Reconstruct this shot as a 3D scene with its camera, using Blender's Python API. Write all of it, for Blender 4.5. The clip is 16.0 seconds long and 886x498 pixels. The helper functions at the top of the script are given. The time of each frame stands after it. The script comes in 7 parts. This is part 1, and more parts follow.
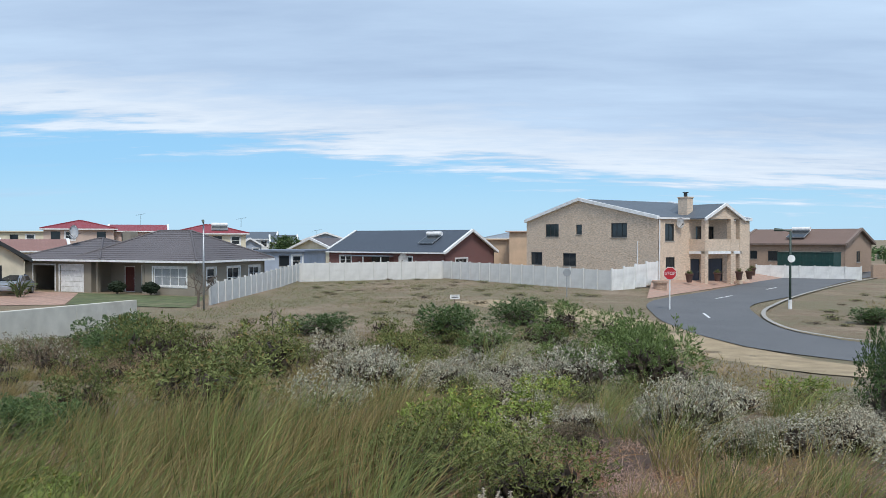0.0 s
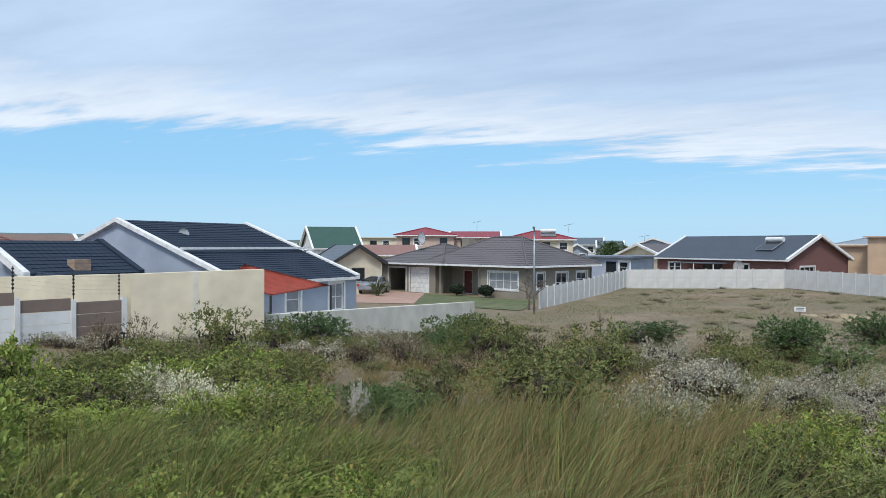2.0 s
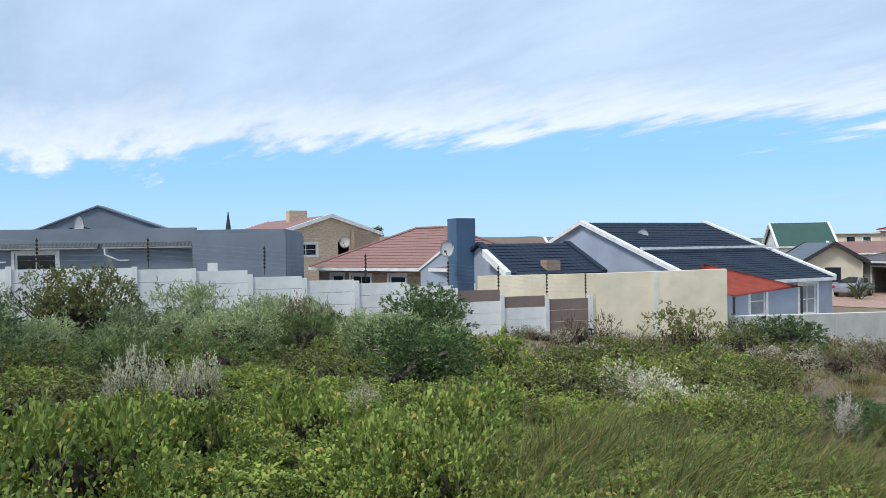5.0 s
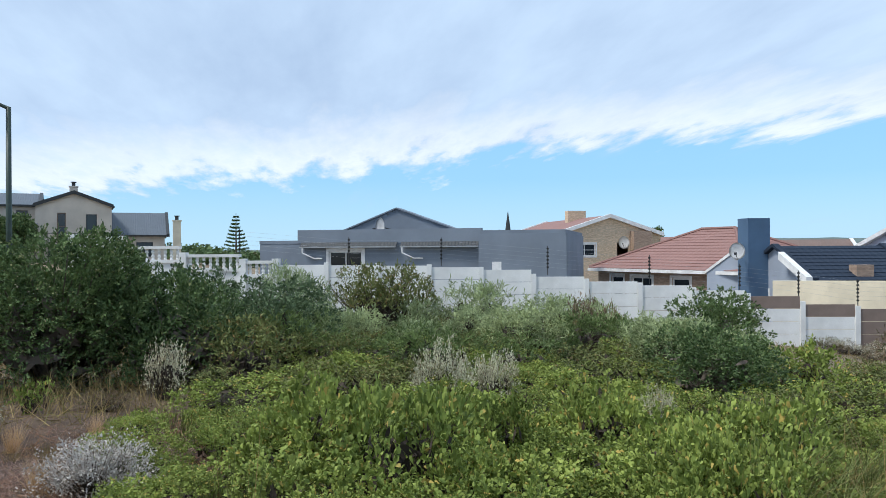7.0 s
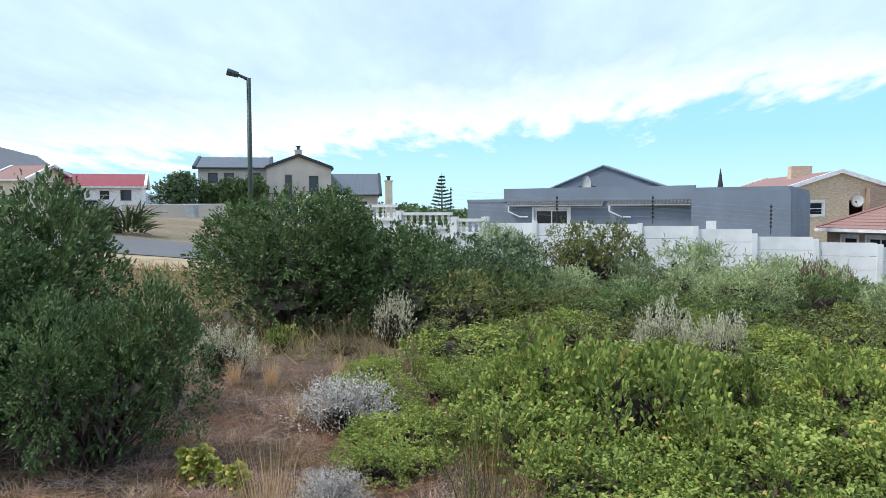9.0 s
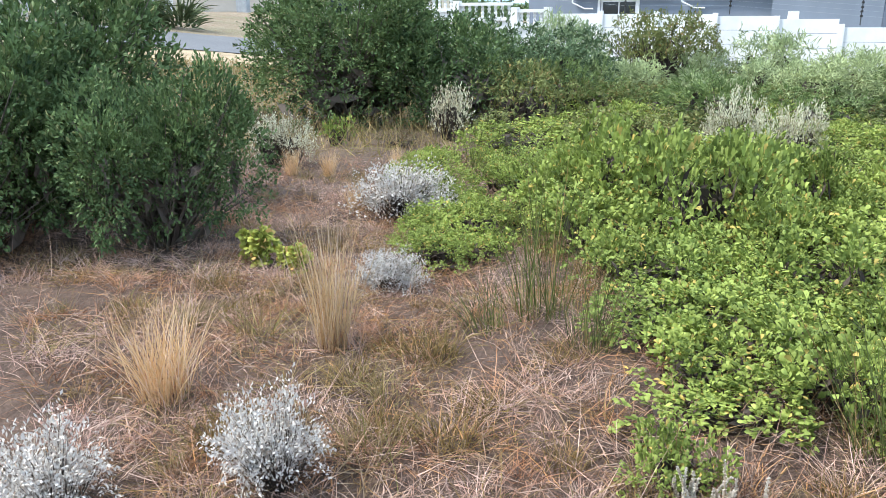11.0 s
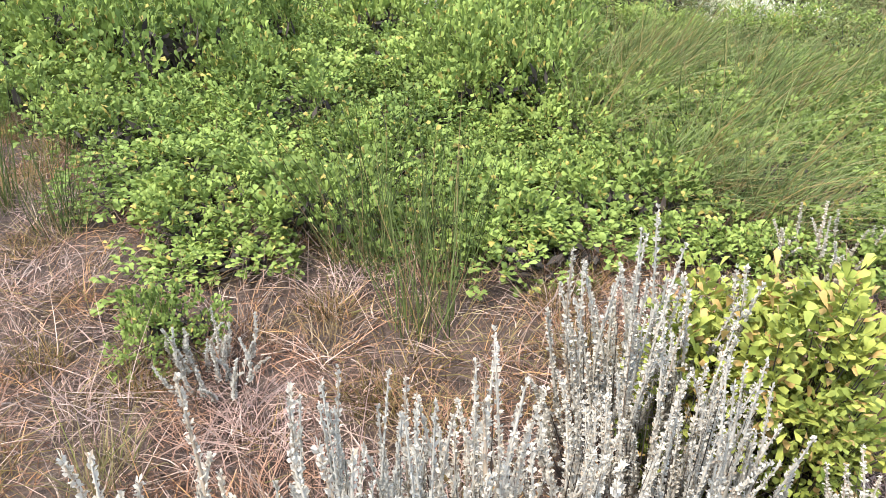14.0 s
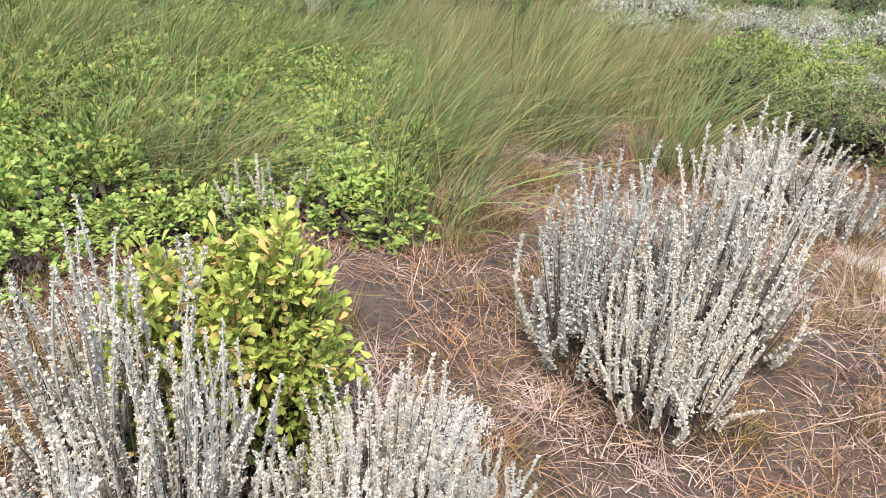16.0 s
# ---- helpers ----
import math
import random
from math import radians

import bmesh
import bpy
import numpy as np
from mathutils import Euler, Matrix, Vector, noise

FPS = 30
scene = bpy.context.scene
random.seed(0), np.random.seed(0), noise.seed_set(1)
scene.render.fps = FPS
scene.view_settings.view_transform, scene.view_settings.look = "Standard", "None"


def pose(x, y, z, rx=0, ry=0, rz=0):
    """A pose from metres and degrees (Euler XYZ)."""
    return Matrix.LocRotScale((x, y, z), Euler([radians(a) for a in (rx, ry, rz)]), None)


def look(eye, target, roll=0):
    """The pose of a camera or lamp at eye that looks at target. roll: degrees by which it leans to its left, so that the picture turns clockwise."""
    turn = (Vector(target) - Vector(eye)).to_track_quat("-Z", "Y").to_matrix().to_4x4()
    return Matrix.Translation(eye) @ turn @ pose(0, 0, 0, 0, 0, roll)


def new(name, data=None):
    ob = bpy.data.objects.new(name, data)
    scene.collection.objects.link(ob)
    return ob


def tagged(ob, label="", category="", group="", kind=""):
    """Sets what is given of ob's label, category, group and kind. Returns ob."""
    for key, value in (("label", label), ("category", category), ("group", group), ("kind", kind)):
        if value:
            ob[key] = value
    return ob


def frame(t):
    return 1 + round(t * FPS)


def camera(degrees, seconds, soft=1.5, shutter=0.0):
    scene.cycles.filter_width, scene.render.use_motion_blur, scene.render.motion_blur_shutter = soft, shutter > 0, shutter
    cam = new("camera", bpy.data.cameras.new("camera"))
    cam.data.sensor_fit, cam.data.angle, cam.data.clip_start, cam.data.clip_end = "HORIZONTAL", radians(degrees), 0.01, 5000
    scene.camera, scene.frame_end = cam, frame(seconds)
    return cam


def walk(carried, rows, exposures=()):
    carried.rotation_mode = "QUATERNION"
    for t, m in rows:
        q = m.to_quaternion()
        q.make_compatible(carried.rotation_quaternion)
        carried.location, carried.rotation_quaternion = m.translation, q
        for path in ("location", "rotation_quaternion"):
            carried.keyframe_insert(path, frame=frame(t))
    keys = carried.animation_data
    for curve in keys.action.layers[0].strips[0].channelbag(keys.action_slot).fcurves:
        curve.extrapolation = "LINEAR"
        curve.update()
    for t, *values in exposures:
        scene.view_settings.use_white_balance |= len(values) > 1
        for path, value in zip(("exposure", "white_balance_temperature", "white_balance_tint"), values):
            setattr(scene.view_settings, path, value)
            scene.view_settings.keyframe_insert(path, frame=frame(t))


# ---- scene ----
cam = camera(59.9, 16.0, soft=0.5)
PATH = [
    (0, (0.181, 0.806, 1.582), (0.175, 2.805, 1.557), 0.0),
    (0.5, (0.117, 0.864, 1.582), (-0.086, 2.853, 1.56), -0.0),
    (1, (0.096, 0.859, 1.58), (-0.305, 2.818, 1.563), -0.2),
    (1.5, (0.083, 0.793, 1.597), (-0.551, 2.69, 1.585), 0.1),
    (2, (0.089, 0.736, 1.609), (-0.728, 2.562, 1.598), 0.1),
    (2.5, (0.076, 0.71, 1.609), (-0.911, 2.449, 1.6), -0.0),
    (3, (0.04, 0.726, 1.612), (-1.125, 2.352, 1.606), -0.2),
    (3.5, (0.015, 0.701, 1.611), (-1.328, 2.183, 1.603), -0.3),
    (4, (-0.01, 0.683, 1.61), (-1.479, 2.04, 1.604), -0.5),
    (4.2, (-0.005, 0.692, 1.61), (-1.521, 1.997, 1.603), -0.6),
    (6.5, (-0.029, 0.533, 1.621), (-1.933, 1.147, 1.629), -0.6),
    (7, (0.012, 0.464, 1.638), (-1.941, 0.896, 1.642), -0.3),
    (7.5, (0.06, 0.413, 1.649), (-1.925, 0.66, 1.656), -0.3),
    (8, (0.121, 0.347, 1.665), (-1.878, 0.42, 1.672), -0.3),
    (8.2, (0.137, 0.324, 1.659), (-1.863, 0.339, 1.667), -0.3),
    (10.3, (-0.083, 0.204, 1.517), (-2.035, -0.018, 1.144), -0.5),
    (10.5, (-0.089, 0.212, 1.504), (-2.025, -0.015, 1.056), -0.6),
    (11, (-0.097, 0.222, 1.475), (-1.991, -0.004, 0.872), -0.6),
    (11.5, (-0.107, 0.235, 1.449), (-1.956, 0.019, 0.717), -0.6),
    (12, (-0.124, 0.261, 1.42), (-1.934, 0.122, 0.581), -0.4),
    (12.5, (-0.14, 0.31, 1.401), (-1.935, 0.436, 0.529), 0.1),
    (13, (-0.192, 0.388, 1.382), (-1.937, 0.79, 0.491), 0.2),
    (13.5, (-0.195, 0.414, 1.373), (-1.86, 1.057, 0.47), 0.6),
    (14, (-0.198, 0.441, 1.367), (-1.735, 1.331, 0.448), 1.2),
    (14.5, (-0.196, 0.468, 1.364), (-1.55, 1.612, 0.438), 1.7),
    (15, (-0.194, 0.49, 1.36), (-1.314, 1.858, 0.426), 2.8),
    (15.5, (-0.183, 0.507, 1.361), (-1.034, 2.06, 0.432), 4.3),
    (16, (-0.159, 0.51, 1.368), (-0.697, 2.203, 0.449), 5.3),
]
EXPOSURES = [(0, 0.08), (3, 0.08), (4, 0.15), (8.2, 0.34), (10.3, 1.15), (11, 1.38), (12, 1.6), (13, 1.58), (16, 1.38)]
walk(cam, [(t, look(eye, target, roll)) for t, eye, target, roll in PATH], EXPOSURES)

# ---- world, sun, exposure ----
world = bpy.data.worlds.new("sky")
scene.world = world
world.use_nodes = True
wn, wl = world.node_tree.nodes, world.node_tree.links


def wmath(op, a, b=None, c=None, clamp=False):
    n = wn.new("ShaderNodeMath")
    n.operation, n.use_clamp = op, clamp
    for i, v in enumerate((a, b, c)):
        if v is None:
            continue
        if isinstance(v, (int, float)):
            n.inputs[i].default_value = v
        else:
            wl.new(v, n.inputs[i])
    return n.outputs[0]


def wmix(fac, a, b):
    n = wn.new("ShaderNodeMix")
    n.data_type = "RGBA"
    for s, v in ((0, fac), (6, a), (7, b)):
        if isinstance(v, (int, float)):
            n.inputs[s].default_value = v
        elif isinstance(v, tuple):
            n.inputs[s].default_value = (*v, 1)
        else:
            wl.new(v, n.inputs[s])
    return n.outputs[2]


def build_sky():
    tc = wn.new("ShaderNodeTexCoord")
    sep = wn.new("ShaderNodeSeparateXYZ")
    wl.new(tc.outputs["Generated"], sep.inputs[0])
    dx, dy, dz = sep.outputs
    # clouds lie on a flat layer: project the direction on it
    den = wmath("ADD", wmath("MAXIMUM", dz, 0.0), 0.10)
    comb = wn.new("ShaderNodeCombineXYZ")
    wl.new(wmath("DIVIDE", dx, den), comb.inputs[0])
    wl.new(wmath("DIVIDE", dy, den), comb.inputs[1])

    def cloud_noise(scale, detail, rough, loc=(0, 0, 0), stretch=(1, 1, 1), rz=0.0):
        mp = wn.new("ShaderNodeMapping")
        mp.inputs["Location"].default_value = loc
        mp.inputs["Scale"].default_value = stretch
        mp.inputs["Rotation"].default_value = (0, 0, rz)
        wl.new(comb.outputs[0], mp.inputs[0])
        nt = wn.new("ShaderNodeTexNoise")
        nt.inputs["Scale"].default_value = scale
        nt.inputs["Detail"].default_value = detail
        nt.inputs["Roughness"].default_value = rough
        wl.new(mp.outputs[0], nt.inputs["Vector"])
        return nt.outputs["Fac"]

    big = cloud_noise(0.42, 3, 0.5, (3.1, 1.7, 0), (0.8, 1.5, 1), 0.5)
    mid = cloud_noise(1.5, 6, 0.56, (0.4, 5.2, 0), (0.5, 1.6, 1), 0.45)
    fine = cloud_noise(4.5, 7, 0.6, (7.4, 2.2, 0), (0.6, 1.5, 1), 0.4)
    # clear gap low in the sky, widest towards the north-north-west
    toward = wmath("ADD", wmath("MULTIPLY", dx, -0.695), wmath("MULTIPLY", dy, 0.719))
    edge = wmath("ADD", 0.030, wmath("MULTIPLY", wmath("POWER", wmath("MAXIMUM", toward, 0.0), 1.8), 0.104))
    wob = wmath("ADD", wmath("MULTIPLY", wmath("SUBTRACT", mid, 0.5), 0.13), wmath("MULTIPLY", wmath("SUBTRACT", fine, 0.5), 0.075))
    high = wmath("SUBTRACT", wmath("ADD", dz, wob), edge)
    cover = wmath("MULTIPLY", high, 42.0, clamp=True)
    streak = wmath("MULTIPLY", wmath("SUBTRACT", cloud_noise(1.15, 5, 0.55, (1.2, 0.3, 0), (0.28, 1.5, 1), 0.5), 0.60), 4.0, clamp=True)
    cover = wmath("MAXIMUM", cover, wmath("MULTIPLY", streak, 0.55))
    # white sunlit rim over the gap, grey-violet layers above it
    rim = wmath("SUBTRACT", 1.0, wmath("MULTIPLY", wmath("ABSOLUTE", wmath("SUBTRACT", high, 0.035)), 19.0), clamp=True)
    layers = wmath("ADD", wmath("MULTIPLY", wmath("SUBTRACT", big, 0.45), 1.7), wmath("MULTIPLY", wmath("SUBTRACT", mid, 0.5), 1.5))
    layers = wmath("ADD", layers, wmath("MULTIPLY", wmath("SUBTRACT", fine, 0.5), 0.5))
    layers = wmath("ADD", wmath("MULTIPLY", layers, 0.9), 0.35, clamp=True)
    grey = wmix(layers, (0.390, 0.525, 0.730), (0.575, 0.740, 0.945))
    cloud = wmix(wmath("MULTIPLY", rim, wmath("ADD", 0.12, wmath("MULTIPLY", mid, 0.95)), clamp=True), grey, (0.86, 0.93, 1.0))
    sky = wn.new("ShaderNodeTexSky")
    sky.sky_type = "NISHITA"
    sky.sun_disc = False
    sky.sun_elevation, sky.sun_rotation = radians(55), radians(170)
    sky.air_density, sky.dust_density, sky.ozone_density = 1.0, 0.6, 2.0
    blue = wn.new("ShaderNodeVectorMath")
    blue.operation = "MULTIPLY"
    wl.new(sky.outputs[0], blue.inputs[0])
    blue.inputs[1].default_value = (0.105, 0.115, 0.115)
    haze = wmath("SUBTRACT", 1.0, wmath("MULTIPLY", wmath("ABSOLUTE", dz), 11.0), clamp=True)
    clear = wmix(wmath("MULTIPLY", haze, 0.55), wmix(0.72, blue.outputs[0], (0.275, 0.60, 0.95)), (0.55, 0.78, 0.94))
    bg = wn["Background"]
    wl.new(wmix(cover, clear, cloud), bg.inputs["Color"])
    bg.inputs["Strength"].default_value = 1.0


build_sky()
sun_data = bpy.data.lights.new("sun", "SUN")
sun_data.energy, sun_data.angle, sun_data.color = 2.5, radians(14), (1.0, 0.97, 0.90)
sun = new("sun", sun_data)
sun.matrix_world = look((6, -31, 46), (0, 0, 0))


# ---- materials ----
def mix_rgb(nt, fac, a, b, blend="MIX"):
    n = nt.nodes.new("ShaderNodeMix")
    n.data_type, n.blend_type = "RGBA", blend
    for s, v in ((0, fac), (6, a), (7, b)):
        if isinstance(v, (int, float)):
            n.inputs[s].default_value = v
        elif isinstance(v, tuple):
            n.inputs[s].default_value = (*v[:3], 1)
        else:
            nt.links.new(v, n.inputs[s])
    return n.outputs[2]


def noise_fac(nt, scale, detail=4, rough=0.55, vec=None, lo=0.35, hi=0.65):
    n = nt.nodes.new("ShaderNodeTexNoise")
    n.inputs["Scale"].default_value, n.inputs["Detail"].default_value, n.inputs["Roughness"].default_value = scale, detail, rough
    if vec is None:
        vec = nt.nodes.new("ShaderNodeTexCoord").outputs["Object"]
    nt.links.new(vec, n.inputs["Vector"])
    r = nt.nodes.new("ShaderNodeMapRange")
    r.inputs["From Min"].default_value, r.inputs["From Max"].default_value = lo, hi
    nt.links.new(n.outputs["Fac"], r.inputs["Value"])
    return r.outputs[0]


def base_mat(name):
    m = bpy.data.materials.new(name)
    m.use_nodes = True
    nt = m.node_tree
    return m, nt, nt.nodes["Principled BSDF"]


def bump(nt, bsdf, height, strength=0.3, dist=0.01):
    b = nt.nodes.new("ShaderNodeBump")
    b.inputs["Strength"].default_value, b.inputs["Distance"].default_value = strength, dist
    nt.links.new(height, b.inputs["Height"])
    nt.links.new(b.outputs[0], bsdf.inputs["Normal"])


def plain(name, col, rough=0.7, metal=0.0, var=0.15, scale=3.0, grain=40.0, bumps=0.2, dirt=(0.25, 0.22, 0.18), dirty=0.12):
    """Painted or plastered surface: broad stains, fine grain, light relief."""
    m, nt, b = base_mat(name)
    lo = tuple(c * (1 - var) for c in col)
    hi = tuple(min(1, c * (1 + var)) for c in col)
    broad, fine = noise_fac(nt, scale), noise_fac(nt, grain, 3)
    c = mix_rgb(nt, broad, lo, hi)
    c = mix_rgb(nt, mix_rgb(nt, 0.5, (0, 0, 0), fine), c, tuple(x * (1 - var * 0.6) for x in col))
    stain = noise_fac(nt, scale * 0.4, 6, 0.65, None, 0.52, 0.75)
    mul = nt.nodes.new("ShaderNodeMath")
    mul.operation = "MULTIPLY"
    nt.links.new(stain, mul.inputs[0])
    mul.inputs[1].default_value = dirty
    c = mix_rgb(nt, mul.outputs[0], c, dirt)
    nt.links.new(c, b.inputs["Base Color"])
    b.inputs["Roughness"].default_value, b.inputs["Metallic"].default_value = rough, metal
    bump(nt, b, fine, bumps, 0.004)
    return m


def brick_mat(name, c1, c2, mortar, w=0.222, h=0.085):
    m, nt, b = base_mat(name)
    tc = nt.nodes.new("ShaderNodeTexCoord")
    sep = nt.nodes.new("ShaderNodeSeparateXYZ")
    nt.links.new(tc.outputs["Object"], sep.inputs[0])
    cb = nt.nodes.new("ShaderNodeCombineXYZ")
    add = nt.nodes.new("ShaderNodeMath")
    nt.links.new(sep.outputs[0], add.inputs[0])
    nt.links.new(sep.outputs[1], add.inputs[1])
    nt.links.new(add.outputs[0], cb.inputs[0])
    nt.links.new(sep.outputs[2], cb.inputs[1])
    br = nt.nodes.new("ShaderNodeTexBrick")
    br.inputs["Scale"].default_value = 1.0
    br.inputs["Brick Width"].default_value, br.inputs["Row Height"].default_value = w, h
    br.inputs["Mortar Size"].default_value = 0.010
    br.inputs["Color1"].default_value, br.inputs["Color2"].default_value = (*c1, 1), (*c2, 1)
    br.inputs["Mortar"].default_value = (*mortar, 1)
    nt.links.new(cb.outputs[0], br.inputs["Vector"])
    mp = nt.nodes.new("ShaderNodeMapping")
    mp.inputs["Scale"].default_value = (3.2, 9.0, 1.0)
    nt.links.new(cb.outputs[0], mp.inputs[0])
    v = noise_fac(nt, 1.3, 3, 0.7, mp.outputs[0], 0.45, 0.62)
    c = mix_rgb(nt, v, br.outputs["Color"], tuple(x * 1.25 for x in c1))
    c = mix_rgb(nt, noise_fac(nt, 0.9, 5, 0.6, None, 0.5, 1.3), c, tuple(x * 0.75 for x in c2))
    nt.links.new(c, b.inputs["Base Color"])
    b.inputs["Roughness"].default_value = 0.85
    bump(nt, b, br.outputs["Fac"], -0.5, 0.01)
    return m


def ribbed(name, col, rough, period, axis="X", metal=0.0, depth=0.03, var=0.12):
    """Roof sheet or tiles: relief in ribs across the given axis."""
    m, nt, b = base_mat(name)
    tc = nt.nodes.new("ShaderNodeTexCoord")
    wv = nt.nodes.new("ShaderNodeTexWave")
    wv.bands_direction = axis
    wv.inputs["Scale"].default_value = 6.2832 / (20.0 * period)
    nt.links.new(tc.outputs["Object"], wv.inputs["Vector"])
    c = mix_rgb(nt, noise_fac(nt, 0.8, 5), tuple(x * (1 - var) for x in col), tuple(x * (1 + var) for x in col))
    c = mix_rgb(nt, noise_fac(nt, 9.0, 3), c, tuple(x * 0.8 for x in col))
    geo = nt.nodes.new("ShaderNodeNewGeometry")
    c = mix_rgb(nt, geo.outputs["Random Per Island"], c, mix_rgb(nt, 0.5, c, tuple(min(1, x * 1.25) for x in col)))
    nt.links.new(c, b.inputs["Base Color"])
    b.inputs["Roughness"].default_value, b.inputs["Metallic"].default_value = rough, metal
    bump(nt, b, wv.outputs["Fac"], 0.6, depth)
    return m


def leafy(name, col, col2, old=None, rough=0.55, trans=0.25, old_share=0.1, patchy=None, own=0.4, clump=4.0):
    """Leaves: shades that change from clump to clump and a little from leaf to leaf (own), some yellowed, light passing through."""
    m, nt, b = base_mat(name)
    geo = nt.nodes.new("ShaderNodeNewGeometry")
    info = nt.nodes.new("ShaderNodeObjectInfo")
    shade = mix_rgb(nt, own, noise_fac(nt, clump, 4, 0.6, geo.outputs["Position"], 0.34, 0.66), geo.outputs["Random Per Island"])
    c = mix_rgb(nt, shade, tuple(x * 0.6 for x in col), tuple(min(0.86, x * 1.08) for x in col2))
    if old:
        gt = nt.nodes.new("ShaderNodeMath")
        gt.operation = "FRACT"
        mu = nt.nodes.new("ShaderNodeMath")
        mu.operation = "MULTIPLY"
        nt.links.new(geo.outputs["Random Per Island"], mu.inputs[0])
        mu.inputs[1].default_value = 37.7
        nt.links.new(mu.outputs[0], gt.inputs[0])
        ls = nt.nodes.new("ShaderNodeMath")
        ls.operation = "LESS_THAN"
        nt.links.new(gt.outputs[0], ls.inputs[0])
        ls.inputs[1].default_value = old_share
        c = mix_rgb(nt, ls.outputs[0], c, old)
    if patchy:
        pos = geo.outputs["Position"]
        c = mix_rgb(nt, noise_fac(nt, 1.7, 4, 0.6, pos, 0.46, 0.60), c, mix_rgb(nt, 0.6, c, patchy[0]))
        c = mix_rgb(nt, noise_fac(nt, 2.6, 4, 0.6, pos, 0.54, 0.64), c, mix_rgb(nt, 0.6, c, patchy[1]))
        c = mix_rgb(nt, noise_fac(nt, 3.9, 3, 0.6, pos, 0.56, 0.64), c, mix_rgb(nt, 0.65, c, patchy[2]))
    tone = mix_rgb(nt, info.outputs["Random"], (0.86, 0.88, 0.88), (1.14, 1.11, 1.07))
    c = mix_rgb(nt, 1.0, c, tone, "MULTIPLY")
    nt.links.new(c, b.inputs["Base Color"])
    b.inputs["Roughness"].default_value = rough
    b.inputs["Specular IOR Level"].default_value = 0.12
    if trans:
        tr = nt.nodes.new("ShaderNodeBsdfTranslucent")
        nt.links.new(c, tr.inputs[0])
        ms = nt.nodes.new("ShaderNodeMixShader")
        ms.inputs[0].default_value = trans * 0.65
        nt.links.new(b.outputs[0], ms.inputs[1])
        nt.links.new(tr.outputs[0], ms.inputs[2])
        nt.links.new(ms.outputs[0], nt.nodes["Material Output"].inputs[0])
    return m


def glass_mat(name, col=(0.02, 0.025, 0.03)):
    m, nt, b = base_mat(name)
    b.inputs["Base Color"].default_value = (*col, 1)
    b.inputs["Roughness"].default_value = 0.06
    b.inputs["Specular IOR Level"].default_value = 0.6
    bump(nt, b, noise_fac(nt, 2.0, 1), 0.05, 0.01)
    return m


WHITE = plain("white_paint", (0.80, 0.80, 0.80), 0.6, dirty=0.2)
CONCRETE_WHITE = plain("whitewashed_concrete", (0.76, 0.76, 0.75), 0.8, scale=1.2, dirty=0.3, dirt=(0.34, 0.33, 0.30))
CONCRETE_GREY = plain("grey_precast_concrete", (0.64, 0.635, 0.62), 0.85, scale=0.7, var=0.15, dirty=0.4, dirt=(0.30, 0.29, 0.27))
BALUSTRADE_WHITE = plain("white_balustrade_paint", (0.74, 0.74, 0.73), 0.7, scale=1.2, dirty=0.2)
CREAM = plain("cream_plaster", (0.68, 0.61, 0.47), 0.85, scale=0.8, dirty=0.3)
GREY_WALL = plain("weathered_grey_plaster", (0.66, 0.63, 0.555), 0.9, scale=1.0, dirty=0.4)
TAN = plain("taupe_plaster", (0.275, 0.245, 0.20), 0.85, scale=0.6)
BLUEGREY = plain("blue_grey_plaster", (0.36, 0.41, 0.50), 0.8, scale=0.6)
SLATE = plain("slate_blue_plaster", (0.17, 0.20, 0.26), 0.8, scale=0.6)
CHARCOAL = plain("grey_plaster", (0.185, 0.222, 0.275), 0.8, scale=0.6)
DEEPBLUE = plain("dusty_blue_plaster", (0.075, 0.14, 0.235), 0.8, scale=0.7)
BEIGE = plain("beige_plaster", (0.60, 0.53, 0.45), 0.85, scale=0.5)
PEACH = plain("peach_plaster", (0.60, 0.43, 0.30), 0.85, scale=0.5)
PINKISH = plain("pale_pink_plaster", (0.55, 0.42, 0.36), 0.85, scale=0.5)
BROWN_PANEL = plain("brown_panel_paint", (0.22, 0.165, 0.14), 0.8, scale=1.5)
BRICK_YELLOW = brick_mat("yellow_face_brick", (0.62, 0.49, 0.38), (0.44, 0.325, 0.235), (0.55, 0.48, 0.41))
BRICK_GOLD = brick_mat("golden_face_brick", (0.60, 0.455, 0.32), (0.50, 0.365, 0.245), (0.50, 0.42, 0.33))
BRICK_RED = brick_mat("red_face_brick", (0.175, 0.068, 0.060), (0.100, 0.040, 0.042), (0.21, 0.16, 0.15))
BRICK_BROWN = brick_mat("brown_face_brick", (0.36, 0.255, 0.19), (0.28, 0.19, 0.14), (0.32, 0.25, 0.2))
ROOF_DARK = ribbed("dark_blue_roof_tile", (0.012, 0.024, 0.046), 0.9, 0.30, "X", depth=0.02)
ROOF_GREYTILE = ribbed("grey_brown_roof_tile", (0.125, 0.112, 0.118), 0.75, 0.30, "X", depth=0.02)
ROOF_RED = ribbed("faded_red_roof_tile", (0.27, 0.148, 0.128), 0.8, 0.30, "X", depth=0.02)
ROOF_BRIGHTRED = ribbed("red_sheet_roof", (0.27, 0.038, 0.048), 0.55, 0.25, "X", depth=0.02)
ROOF_SLATE = ribbed("slate_grey_sheet_roof", (0.105, 0.125, 0.15), 0.6, 0.20, "X", depth=0.02)
ROOF_DARKSLATE = ribbed("dark_slate_sheet_roof", (0.060, 0.074, 0.098), 0.6, 0.20, "X", depth=0.02)
